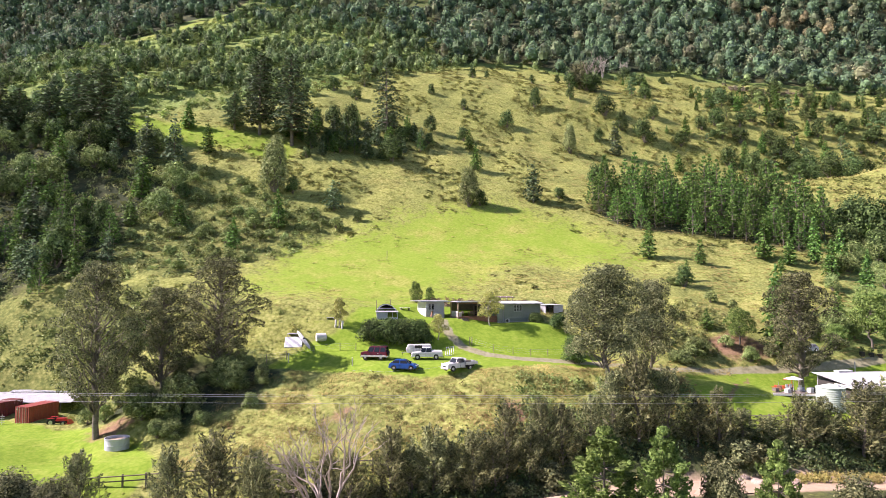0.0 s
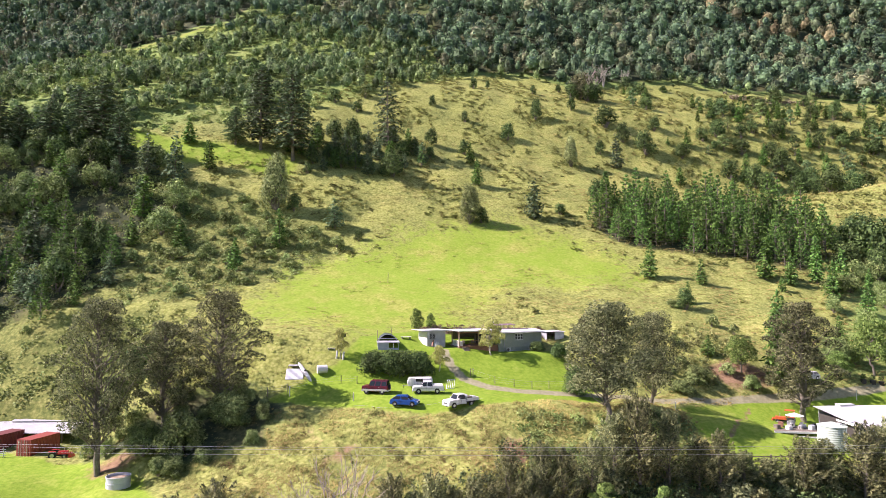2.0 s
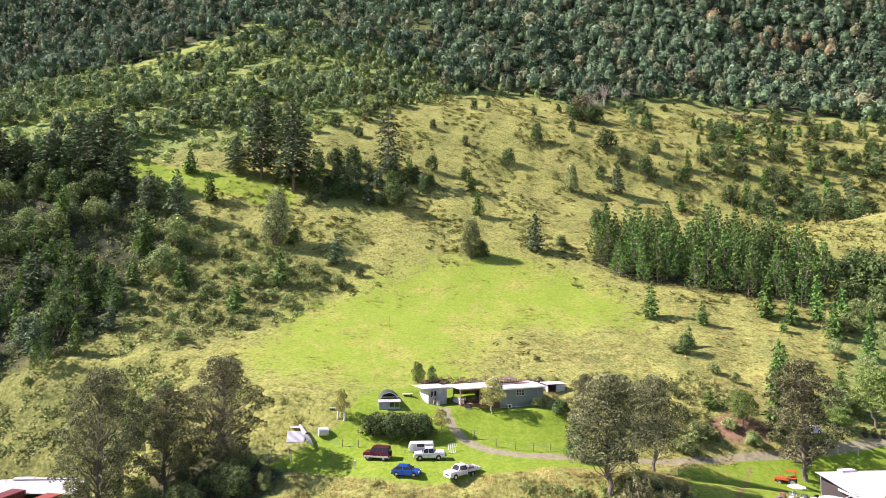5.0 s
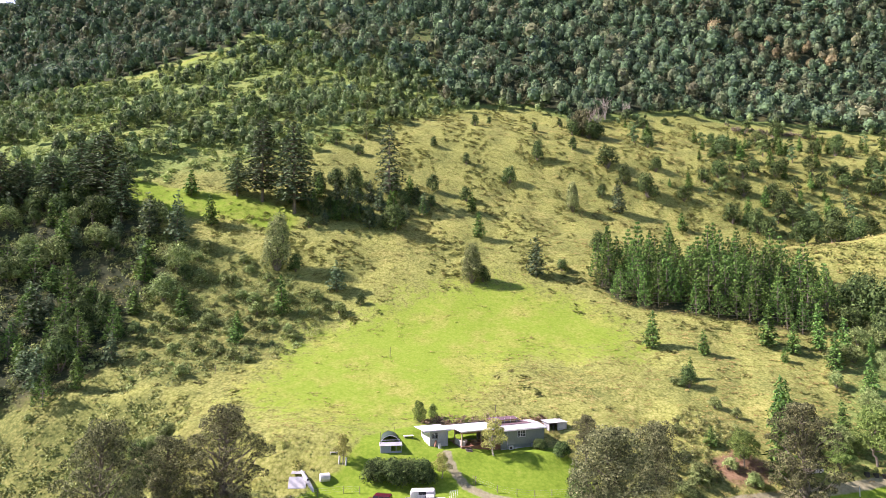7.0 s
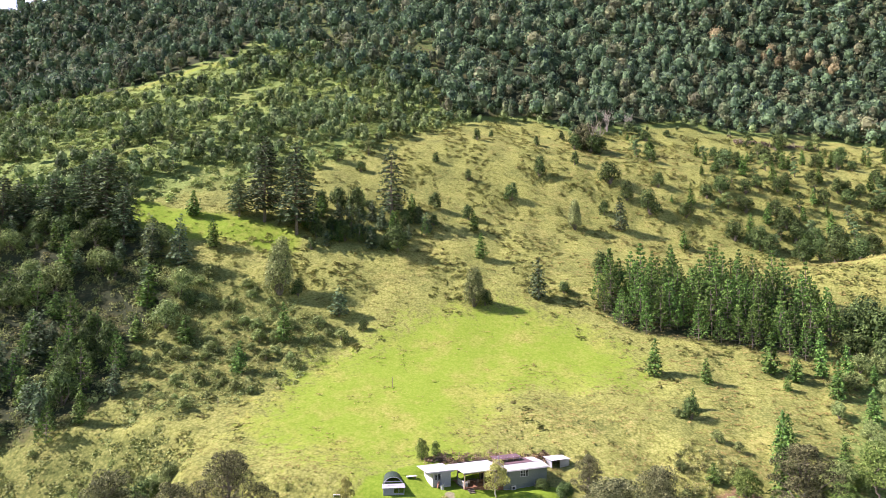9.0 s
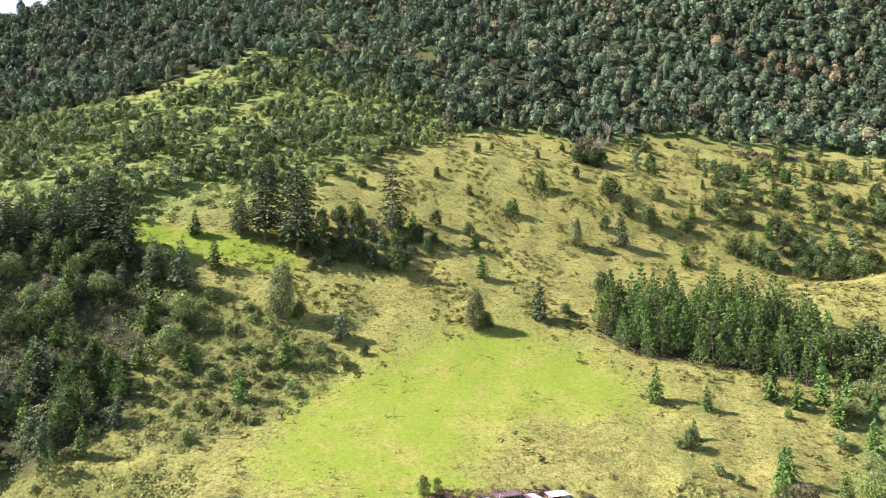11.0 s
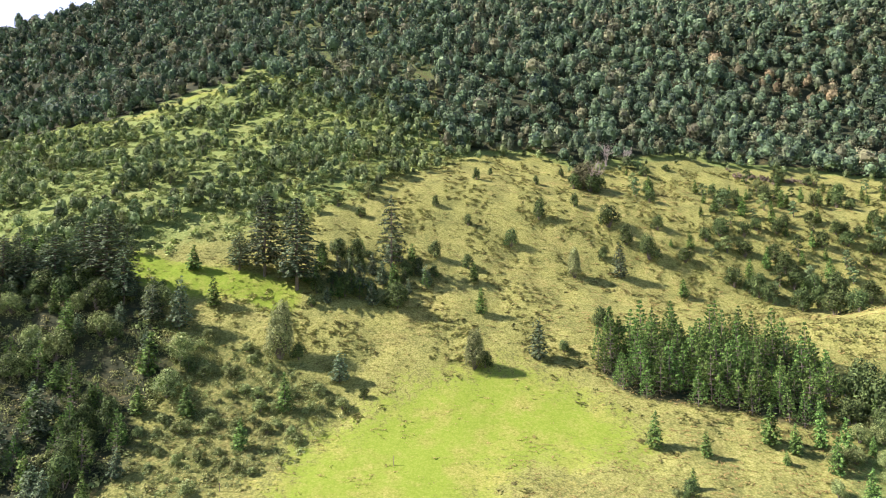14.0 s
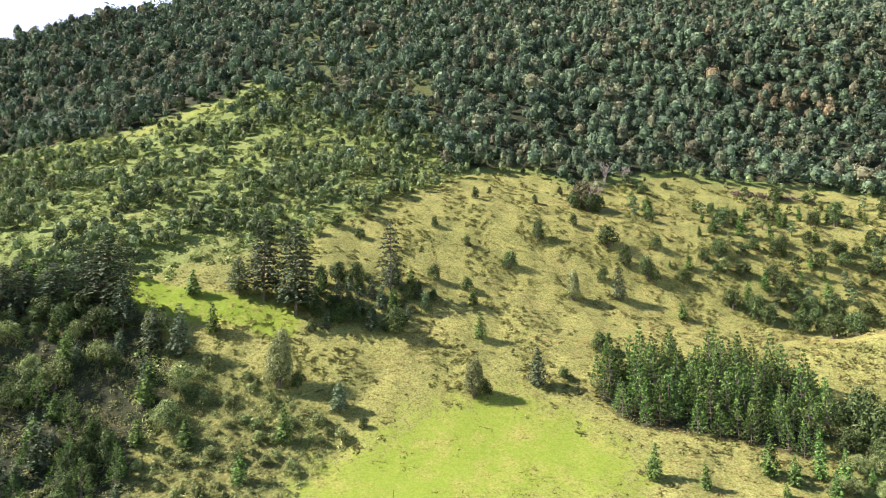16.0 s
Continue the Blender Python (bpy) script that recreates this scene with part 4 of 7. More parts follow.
for k, (px, py, tall, wide) in enumerate(YOUNG_PINES + MORE_PINES):
    proto = DARK_PINE if k in (5, 10, 16, 0, 3) else PINES[k % 3]
    stand(proto, px, py, tall / 10, wide=wide / (6 if proto is DARK_PINE else 5.6) * 10 / tall, group="young pines on the hill")

HILL_TREES = [(-82.4, 139.9, 8.3, 8.7), (-42.5, 184.9, 5.3, 5.5), (10.7, 189.8, 5.4, 5.6), (24.9, 255.3, 7.6, 7.6), (38.3, 271.0, 9.5, 6.6), (55.2, 280.9, 6.7, 4.9), (13.6, 295.4, 7.0, 4.6), (8.4, 261.8, 5.5, 4.1), (-4.9, 269.8, 5.2, 4.2),
              (68.0, 271.9, 10.7, 11.8), (118.9, 288.7, 5.1, 6.0), (73.1, 265.0, 9.3, 6.9), (115.3, 340.8, 4.5, 5.3), (-16.2, 209.1, 9.6, 10.9), (-44.1, 261.4, 6.9, 6.9), (-34.4, 257.7, 4.5, 5.9), (-4.9, 240.7, 7.3, 6.3), (-32.2, 225.7, 11.8, 7.9)]
HILL_TREES_B = [(-38.6, 228.8, 9.0, 9.0), (-44.2, 226.9, 7.9, 6.9), (-42.9, 204.3, 4.8, 3.9), (-22.7, 174.5, 3.6, 3.3), (61.6, 256.0, 6.7, 5.3), (80.6, 259.9, 11.3, 11.3), (95.7, 261.1, 6.8, 8.2), (111.4, 253.1, 8.8, 8.8), (119.2, 249.1, 10.8, 8.6),
                (131.7, 242.4, 9.5, 9.6), (134.9, 227.0, 9.8, 11.8), (146.0, 231.9, 10.1, 10.0), (151.0, 253.0, 11.0, 11.0), (135.5, 261.1, 10.3, 11.3), (142.5, 253.6, 8.8, 8.8), (107.8, 271.1, 7.1, 7.1), (122.5, 267.1, 7.0, 8.4), (50.2, 214.0, 7.4, 7.4)]
HILL_TREES_C = [(35.5, 199.7, 4.3, 5.2), (53.3, 144.9, 5.5, 5.0), (41.1, 299.0, 5.3, 3.7), (56.7, 320.4, 4.8, 3.9), (20.9, 308.6, 4.1, 3.2), (41.1, 340.7, 3.9, 3.6), (162.4, 250.1, 9.8, 10.8), (-24.6, 210.8, 5.5, 5.5), (-10.7, 228.2, 7.0, 6.0),
                (7.6, 238.0, 6.2, 6.2), (-38.3, 215.6, 5.6, 5.6), (-81.8, 157.2, 9.4, 8.2), (-88.3, 153.1, 6.5, 6.6), (-113.5, 168.7, 7.3, 8.8), (-110.8, 173.5, 7.5, 9.1), (178.9, 272.4, 6.0, 9.5), (170.3, 275.9, 6.8, 9.6), (173.8, 340, 7.8, 10)]
for k, (px, py, tall, wide) in enumerate(HILL_TREES + HILL_TREES_B + HILL_TREES_C):
    stand(ROUNDS[k % 4], px, py, tall / 8, wide=wide / 7.6 * 8 / tall, sink=0.3, group="round trees on the hill")
stand(POPLAR, -47.5, 183.7, 17.8 / 15, wide=0.95)
stand(POPLAR, 7.4, 188.6, 12.2 / 15, wide=1.15)
stand(POPLAR, 47.8, 244.9, 12.1 / 15, wide=0.95)

# thicket of small trees under the hoop pines
x, y, rng = scatter(40, (-60, 200, 0, 244), 4.6, lambda x, y: inside(x, y, [(-56, 212), (-40, 206), (-12, 212), (-3, 226), (-14, 238), (-40, 234)], 2) * 0.8)
for k, (px, py) in enumerate(zip(x, y)):
    proto, base = ((ROUNDS[k % 4], 8), (PINES[k % 3], 10), (GROVE_PINES[k % 4], 13), (DARK_PINE, 9))[int(rng.integers(0, 4))]
    stand(proto, px, py, rng.uniform(3.5, 8) / base, wide=rng.uniform(0.9, 1.25), group="small trees under the hoop pines")

# the plantation grove
x, y, rng = scatter(41, (38, 164, 114, 220), 4.0, lambda x, y: inside(x, y, GROVE, 0.8))
for k, (px, py) in enumerate(zip(x, y)):
    stand(GROVE_PINES[k % 4], px, py, rng.uniform(0.55, 1.12), wide=rng.uniform(0.9, 1.25), group="plantation grove")

# regrowth belt, left wood and scattered growth on the right of the hill
x, y, rng = scatter(42, (-330, 200, 30, 450), 9.5, lambda x, y: inside(x, y, BELT, 5) * np.clip(0.5 + 1.1 * gap_noise(x, y, 46, 5), 0.06, 1) * (along(x, y, STRIP, 6) < 0.3))
for k, (px, py) in enumerate(zip(x, y)):
    stand(BELT_TREES[k % 4], px, py, rng.uniform(0.45, 1.0), wide=rng.uniform(0.9, 1.25), sink=0.4, group="trees of the regrowth belt")
x, y, rng = scatter(43, (-190, 128, -60, 230), 5.0, lambda x, y: (along(x, y, [(-106, 215), (-86, 210), (-68, 210), (-54, 207)], 7) < 0.2) * inside(x, y, LEFT_WOOD, 2) * np.clip(0.62 + 0.5 * gap_noise(x, y, 30, 6), 0.05, 1) * np.where((y > 168) & (x > -100), 0.5, 1))
for k, (px, py) in enumerate(zip(x, y)):
    proto, base = ((ROUNDS[k % 4], 8), (DARK_PINE, 9), (GROVE_PINES[k % 4], 13), (PINES[k % 3], 9), (ROUNDS[k % 3], 8))[int(rng.integers(0, 5))]
    if py > 168 and k % 3 == 0:
        proto, base = WOOD_SHRUB, 7
    elif py < 165 and k % 3:
        proto, base = (GROVE_PINES[k % 4], 12) if k % 2 else (DARK_PINE, 9)
    stand(proto, px, py, rng.uniform(5.0, 10.5) / base, wide=rng.uniform(0.9, 1.2), group="trees of the dark wood")
x, y, rng = scatter(44, (90, 205, 260, 345), 6.4, lambda x, y: np.clip(0.6 + 0.4 * gap_noise(x, y, 50, 9) - (y - 285) / 160, 0, 0.9) * (y > 243) * ((x > 116) | (y > 264)))
for k, (px, py) in enumerate(zip(x, y)):
    proto, base = ((ROUNDS[k % 4], 8), (PINES[k % 3], 10), (BELT_TREES[k % 4], 9))[int(rng.integers(0, 3))]
    stand(proto, px, py, rng.uniform(3.5, 9) / base, wide=rng.uniform(0.9, 1.2), group="scattered trees on the hill")
x, y, rng = scatter(45, (-80, 132, -25, 192), 4.4, lambda x, y: inside(x, y, SCRUB, 2) * 0.8)
for k, (px, py) in enumerate(zip(x, y)):
    stand(SHRUBS[k % 3], px, py, rng.uniform(0.4, 1.15), wide=rng.uniform(0.9, 1.3), group="shrubs of the scrub slope")
# ---- trees round the house and flats ----
BIG_TREES = [broad_tree(51, 17, 10.5, 21000, 0.115, GREY, "large airy grey-green paddock tree", bare=0.16, lobes=80, jitter=1.0, puff=0.5),
             broad_tree(52, 22, 13, 22000, 0.13, GREY, "large grey-green gum tree above the paddock", bare=0.17, lobes=90, jitter=1.0, puff=0.5),
             broad_tree(50, 17, 10.5, 24000, 0.14, GREY, "large dense grey-green tree beside the driveway", bare=0.2, lobes=60, jitter=0.7, puff=0.85)]
for px, py, tall, wide, k in [(22.2, 90.5, 16.8, 12.4, 2), (32.5, 103, 15.5, 9.0, 2), (24.4, 116.0, 8.4, 6.9, 0), (-47.8, 92.0, 26.0, 14.0, 1), (-41.4, 97.5, 17.0, 13.0, 0), (-33, 98, 19.6, 14.0, 1), (60.5, 111.5, 21.5, 15.4, 0)]:
    stand(BIG_TREES[k], px, py, tall / (17, 22, 17)[k], wide=wide / (10.5, 13, 10.5)[k] * (17, 22, 17)[k] / tall, group="large paddock trees")
FRUIT = broad_tree(53, 4.5, 4.2, 4200, 0.085, PALE, "small pale leafy fruit tree on the lawn", bare=0.28, lobes=10, bark=PALE_BARK)
for px, py, tall, wide in [(-0.8, 106.1, 4.1, 3.6), (8.0, 112.4, 6.1, 5.3), (-16.9, 107.3, 4.9, 3.1)]:
    stand(FRUIT, px, py, tall / 4.5, wide=wide / 4 * 4.5 / tall, group="fruit trees in the yard")
GREENTREE = broad_tree(54, 7, 7, 5200, 0.14, BRIGHT, "bright green leafy tree below the slope", bare=0.3, lobes=12)
for px, py, tall, wide in [(54.0, 120.3, 6.8, 6.7), (81.0, 124.7, 11.1, 9.6), (73.1, 123.0, 4.7, 6.3)]:
    stand(GREENTREE, px, py, tall / 7, wide=wide / 7 * 7 / tall, group="bright green trees")
for px, py, tall, wide in [(60.1, 119.2, 13.6, 6.1), (49.8, 124.8, 3.9, 3.0), (66, 131, 11, 5.0), (70, 136, 8, 4.2), (93, 157, 9, 4.6), (99, 163, 10, 5.0)]:
    stand(PINES[0], px, py, tall / 10, wide=wide / 5.6 * 10 / tall, group="pines on the lower slope")
for px, py, tall, wide in [(-5.1, 122.4, 3.5, 2.6), (-2.6, 124.5, 2.6, 2.0)]:
    stand(GREENTREE, px, py, tall / 5, wide=wide / 7 * 5 / tall * 1.2, sink=1.2, label="small leafy green tree behind the cabin", group="small trees behind the cabin")
HEDGE = bush(55, 4.4, 4.6, 4200, 0.13, BROAD, "clipped dark green hedge bush beside the parking lawn", lobes=14, name="hedge_bush")
for px, py, tall, wide in [(-11.2, 104.9, 4.2, 4.6), (-8.8, 104.7, 4.5, 4.8), (-6.4, 104.7, 4.5, 4.8), (-4.0, 105.1, 4.3, 4.6)]:
    stand(HEDGE, px, py, tall / 4.4, wide=1.12, sink=0.4, group="hedge by the parking lawn")
for px, py, tall, wide in [(16.3, 116.0, 2.0, 3.0), (20.0, 114.5, 3.0, 3.4), (21.5, 108, 3.0, 4.0), (20.5, 103.5, 3.6, 4.4)]:
    stand(HEDGE, px, py, tall / 4.4, wide=wide / 4.6 * 4.4 / tall)
GREEN_BUSH = bush(56, 4.4, 4.6, 4000, 0.12, SHRUB, "leafy light green bush on the rough slope", lobes=10, name="green_bush")
for px, py, tall, wide, k in [(113, 182, 13, 12, 0), (117, 177, 15, 13, 1), (121, 172, 12, 12, 2), (108, 176, 8, 8, 3), (113, 170, 9, 9, 0), (119, 187, 12, 10, 1)]:
    stand(ROUNDS[k], px, py, tall / 8, wide=wide / 7 * 8 / tall, sink=0.4, group="dark trees beside the grove")
for px, py, tall, wide in [(54.4, 116.9, 3.0, 3.4), (40, 112, 2.6, 5), (45, 117, 2.8, 5.5), (-36.1, 91.4, 6.0, 7.0), (-30, 94, 5, 6), (-42, 93, 5, 6), (-35.5, 87.5, 2.6, 3.6), (-32, 88.5, 2.2, 3.2), (-38, 88.5, 2.4, 3.4)]:
    stand(GREEN_BUSH, px, py, tall / 4.4, wide=wide / 4.6 * 4.4 / tall)

x, y, rng = scatter(56, (-56, 86, -20, 106), 3.4, lambda x, y: inside(x, y, GULLY, 1) * 0.8)
for k, (px, py) in enumerate(zip(x, y)):
    stand((WOOD_SHRUB, GREEN_BUSH)[k % 2], px, py, rng.uniform(0.4, 0.85), wide=rng.uniform(0.8, 1.2), group="shrubs in the gully")
x, y, rng = scatter(60, (-106, 100, -44, 120), 3.6, lambda x, y: inside(x, y, THICKET, 1) * 0.85 * ((y > 123) | (x > -57)))
for k, (px, py) in enumerate(zip(x, y)):
    stand((WOOD_SHRUB, ROUNDS[k % 4])[k % 2], px, py, rng.uniform(0.4, 0.85), wide=rng.uniform(0.8, 1.2), group="thicket behind the farm shed")
x, y, rng = scatter(57, (-130, 104, 150, 192), 5.0, lambda x, y: np.clip(along(x, y, [(100, 165), (112, 172), (120, 186)], 4) * 0.7 + inside(x, y, LEFT_SCRUB, 3) * 0.45 * ((y > 123) | (x > -57)) + inside(x, y, RIGHT_SCRUB, 3) * 0.8 + along(x, y, SPLIT, 1.6) * 0.8 + inside(x, y, [(38, 111), (52, 117), (58, 127), (47, 131), (40, 122)], 1.5) * 0.7, 0, 1))
for k, (px, py) in enumerate(zip(x, y)):
    if px > 62 and k % 3 == 0 and py > 126:
        stand(PINES[k % 2], px, py, rng.uniform(0.4, 1.0), group="pines on the lower slope")
    else:
        stand((SHRUBS[k % 3], WOOD_SHRUB)[int(px > 62)], px, py, rng.uniform(0.5, 1.0), wide=rng.uniform(0.9, 1.4), group="shrubs on the lower slopes")
x, y, rng = scatter(58, (-45, 56, 75, 84), 3.4, lambda x, y: 0.85 * ((along(x, y, CREEK, 6.0) > 0.02) & (along(x, y, CREEK, 3.4) < 0.4)) * ((x < 12) | (y > 76.5)))
for k, (px, py) in enumerate(zip(x, y)):
    stand(BANK_SHRUB, px, py, rng.uniform(0.45, 1.15), wide=rng.uniform(0.9, 1.3), group="shrubs on the creek banks")

# riverside she-oaks
OAKS = [casuarina(k, 9, 5, 4600, CASUARINA, "wispy grey-green she-oak on the creek bank") for k in (61, 62, 63)]
SHE_OAKS = [(-36.0, 66, 8.7, 5.7), (-23.3, 68, 10.5, 7.6), (-27.5, 67, 9.4, 5.2), (-18.4, 66, 8.6, 5.1), (-15.6, 70, 6.8, 4.8), (-9.7, 70, 7.2, 4.8), (-5.7, 71.5, 9.0, 6.1), (-1.1, 72, 8.6, 6.1), (3.1, 72.5, 7.6, 5.5), (7.2, 75, 8.4, 5.0),
            (11.1, 76.5, 8.0, 5.0), (13.6, 76, 7.8, 5.1), (23.2, 79, 12.0, 7.4), (26.6, 79.5, 9.6, 6), (20.3, 79, 9.5, 6), (17, 77.5, 7.5, 5)]
SHE_OAKS_B = [(30.3, 79.5, 6.2, 5), (32.6, 79, 7.8, 5), (36, 80.5, 4.2, 5.6), (39.6, 80.5, 3.6, 5.6), (43.0, 80, 7.2, 5.5), (46.0, 81, 6.4, 6.0), (50.5, 80, 9.6, 8), (55.0, 81, 10, 9), (60, 82, 9, 8), (0.9, 72.8, 6.2, 5.3), (5.5, 73.5, 6.0, 5.3), (-3.6, 72, 6.5, 5.2), (-12.5, 72, 6, 5), (-20, 72, 6.5, 6), (9.8, 74.5, 6.8, 5.2)]
for k, (px, py, tall, wide) in enumerate(SHE_OAKS + SHE_OAKS_B):
    stand(OAKS[k % 3], px, py, tall / 9, wide=wide / 5 * 9 / tall, group="she-oaks on the creek bank")
FRONT_PINE = clump_pine(65, 11, 6, 19000, BRIGHT, "bright green young hoop pine by the creek")
for px, py, tall, wide in [(14.2, 60.0, 12.0, 8.8), (18.6, 57.0, 12.6, 6.6), (28.9, 58.0, 11.2, 5.2)]:
    stand(FRONT_PINE, px, py, tall / 11, wide=wide / 6 * 11 / tall, group="young pines by the creek")
FRONT_ROUND = bush(67, 10, 5.4, 17000, 0.11, GREY, "round silvery green tree by the creek", lobes=12, name="round_tree", category="tree")
for px, py, tall, wide in [(23.5, 56.0, 10.2, 5.4), (34.3, 54.0, 9.8, 5.8), (-38.2, 60, 7.8, 6.7), (-34, 58, 8, 5.0)]:
    stand(FRONT_ROUND, px, py, tall / 10, wide=wide / 5.4 * 10 / tall, group="round trees by the creek")
stand(bare_tree(66, 12, 8, "leafless grey tree on the creek bank", DEADWOOD), -11.7, 66, 1.35)
stand(bush(69, 9, 9, 3000, 0.24, GREY, "grey-green twiggy bush at the forest edge", lobes=12, name="twiggy_bush"), 63.5, 301.5, 1.5)
for px, py, tall, wide in [(58.5, 298, 9, 8), (66, 297, 10, 10), (70.5, 299, 9, 8)]:
    stand(ROUNDS[int(px) % 4], px, py, tall / 8, wide=wide / 7 * 8 / tall, sink=0.3, group="round trees on the hill")
DEAD_TREE = bare_tree(70, 13, 5, "pale dead tree at the forest edge", PALE_BARK, name="dead_tree")
stand(DEAD_TREE, 84, 340, 1.15)
stand(DEAD_TREE, 96, 343, 0.95)
stand(bare_tree(68, 15, 14, "grey leafless tree at the forest edge", DEADWOOD), 66.2, 298.6, 1.3)

# ---- rough grass ----
x, y, rng = scatter(71, (-190, 66, 190, 330), 1.2, lambda x, y: np.clip((1 - inside(x, y, PADDOCK, 9)) * 0.5 + gap_noise(x, y, 17, 8) * 0.3, 0.03, 1) * (inside(x, y, YARD, 2) < 0.02) * (1 - inside(x, y, LEFT_FLAT, 1)) * (1 - inside(x, y, RIGHT_FLAT, 1)) * (1 - along(x, y, CREEK, 3)) * (1 - along(x, y, SCAR, 1)) * np.clip(1.3 - y / 300, 0.25, 1))
n, per = len(x), 10
z = height(x, y) + relief(x, y)
at = np.repeat(np.stack([x, y, z], -1), per, 0)
at += rng.normal(size=at.shape) * (0.5, 0.5, 0.02) + (0, 0, 0.08)
size = np.repeat(rng.uniform(0.12, 0.26, n) * (0.6 + y / 250), per) * rng.uniform(0.7, 1.2, n * per)
v, f = leaf_quads(at, rng.normal(size=at.shape) * 0.14 + (-0.35, -0.3, 0.9), size, rng, 0.4, np.tile((0.0, 0.3, 1.0), (len(at), 1)) + rng.normal(size=at.shape) * 0.5)
tint = np.repeat(np.clip(rng.uniform(0, 0.5, n) + np.clip(x / 200 + 0.2, 0, 0.5), 0, 1), per * 4)
tagged(mesh_object("rough_grass", v, f, TUFT, tint=tint), "tussocks of rough yellow-green grass", "grass", kind="stuff")

# long grass on the bank below the lawn
x, y, rng = scatter(72, (-34, 75, 44, 98), 0.33, lambda x, y: np.clip(0.55 + 0.5 * gap_noise(x, y, 5, 64), 0.1, 1) * (inside(x, y, YARD, 0.6) < 0.2) * (inside(x, y, LEFT_FLAT, 1) < 0.1) * (inside(x, y, RIGHT_FLAT, 1) < 0.1) * (along(x, y, CREEK, 4) < 0.1) * (along(x, y, SCAR, 0.8) < 0.5) * (1 - inside(x, y, GULLY, 1)) * (((x - 9.3) / 1.5) ** 2 + ((y - 85) / 2.2) ** 2 > 1))
n, per = len(x), 6
at = np.repeat(np.stack([x, y, height(x, y) + relief(x, y)], -1), per, 0) + rng.normal(size=(n * per, 3)) * (0.2, 0.2, 0.04) + (0, 0, 0.05)
size = np.repeat(rng.uniform(0.12, 0.24, n), per) * rng.uniform(0.7, 1.2, n * per)
v, f = leaf_quads(at, rng.normal(size=at.shape) * 0.15 + (-0.45, -0.5, 0.6), size, rng, 0.24, np.tile((0.0, 0.3, 1.0), (len(at), 1)) + rng.normal(size=at.shape) * 0.45)
tint = np.repeat(np.clip(0.4 + 0.45 * gap_noise(x, y, 9, 33) + rng.uniform(-0.2, 0.2, n), 0, 1), per * 4)
tagged(mesh_object("bank_grass", v, f, TUFT, tint=tint), "long yellow-green grass on the bank", "grass", kind="stuff")

# ---- building materials ----
WHITE_IRON = plain("white_iron_roof", (0.47, 0.48, 0.49), 0.45, 0.0, scale=0.8, other=(0.33, 0.335, 0.34))
WHITE_SHEET = plain("white_sheet_roof", (0.58, 0.595, 0.59), 0.45, 0.0, scale=0.8, other=(0.45, 0.46, 0.46))
MAROON_IRON = plain("maroon_iron_roof", (0.16, 0.10, 0.12), 0.5, 0.0, scale=1.0, other=(0.10, 0.065, 0.075))
GREEN_BOARD = plain("green_weatherboard", (0.25, 0.29, 0.225), 0.7, scale=0.9, other=(0.19, 0.225, 0.175))
GREY_PANEL = plain("grey_panel", (0.45, 0.46, 0.48), 0.6, scale=0.9, other=(0.36, 0.37, 0.39))
WHITE_PAINT = plain("white_paint", (0.66, 0.66, 0.63), 0.5, scale=1.5, other=(0.50, 0.50, 0.47))
TIMBER = plain("brown_timber", (0.28, 0.14, 0.085), 0.75, scale=2.5, other=(0.17, 0.085, 0.05))
PALE_TIMBER = plain("pale_timber", (0.42, 0.33, 0.23), 0.75, scale=2.5, other=(0.30, 0.22, 0.15))
OLD_TIMBER = plain("weathered_timber", (0.20, 0.17, 0.13), 0.9, scale=2.5, other=(0.10, 0.085, 0.07))
DARK = plain("dark_interior", (0.05, 0.045, 0.04), 0.9)
TROUGH = plain("trough_iron", (0.50, 0.53, 0.58), 0.5, 0.0, scale=1.0, other=(0.36, 0.39, 0.44))
GALV = plain("galvanised_iron", (0.50, 0.53, 0.56), 0.45, 0.35, scale=1.2, other=(0.38, 0.40, 0.43))
TANK_GREEN = plain("pale_green_tank", (0.46, 0.55, 0.46), 0.5, scale=0.6, other=(0.40, 0.48, 0.40))
RUST_RED = plain("red_container", (0.30, 0.055, 0.04), 0.6, scale=0.9, other=(0.20, 0.04, 0.032))
MAROON_BOX = plain("maroon_container", (0.16, 0.035, 0.035), 0.6, scale=0.9, other=(0.11, 0.028, 0.028))
RED_PAINT = plain("red_tractor_paint", (0.55, 0.03, 0.03), 0.4, scale=2)
ORANGE_PAINT = plain("orange_tractor_paint", (0.5, 0.11, 0.03), 0.4, scale=2)
DARK_GREEN = plain("dark_green_sheet", (0.035, 0.065, 0.05), 0.6, scale=1.2)
RUBBER = plain("rubber", (0.022, 0.022, 0.023), 0.85)
STEEL = plain("steel", (0.55, 0.56, 0.57), 0.35, 0.7)
BLUE_CAR = plain("blue_car_paint", (0.015, 0.075, 0.29), 0.25, 0.1, vary=0.05)
MAROON_CAR = plain("maroon_car_paint", (0.11, 0.010, 0.026), 0.3, 0.1, vary=0.1)
WHITE_CAR = plain("white_car_paint", (0.62, 0.62, 0.61), 0.3, vary=0.08)
SILVER_TRIM = plain("silver_trim", (0.55, 0.55, 0.54), 0.4, 0.3)
LAMP_GLASS = plain("lamp_glass", (0.75, 0.76, 0.78), 0.15)
RED_LAMP = plain("red_lamp", (0.45, 0.02, 0.02), 0.25)
ROCK = plain("creek_rock", (0.42, 0.34, 0.27), 0.9, scale=1.5, other=(0.25, 0.19, 0.15), bump=0.4)


def glass_material():
    m, n, l, b = material("dark_glass", 0.06)
    b.inputs["Base Color"].default_value = (0.02, 0.024, 0.028, 1)
    b.inputs["Specular IOR Level"].default_value = 0.35
    return m


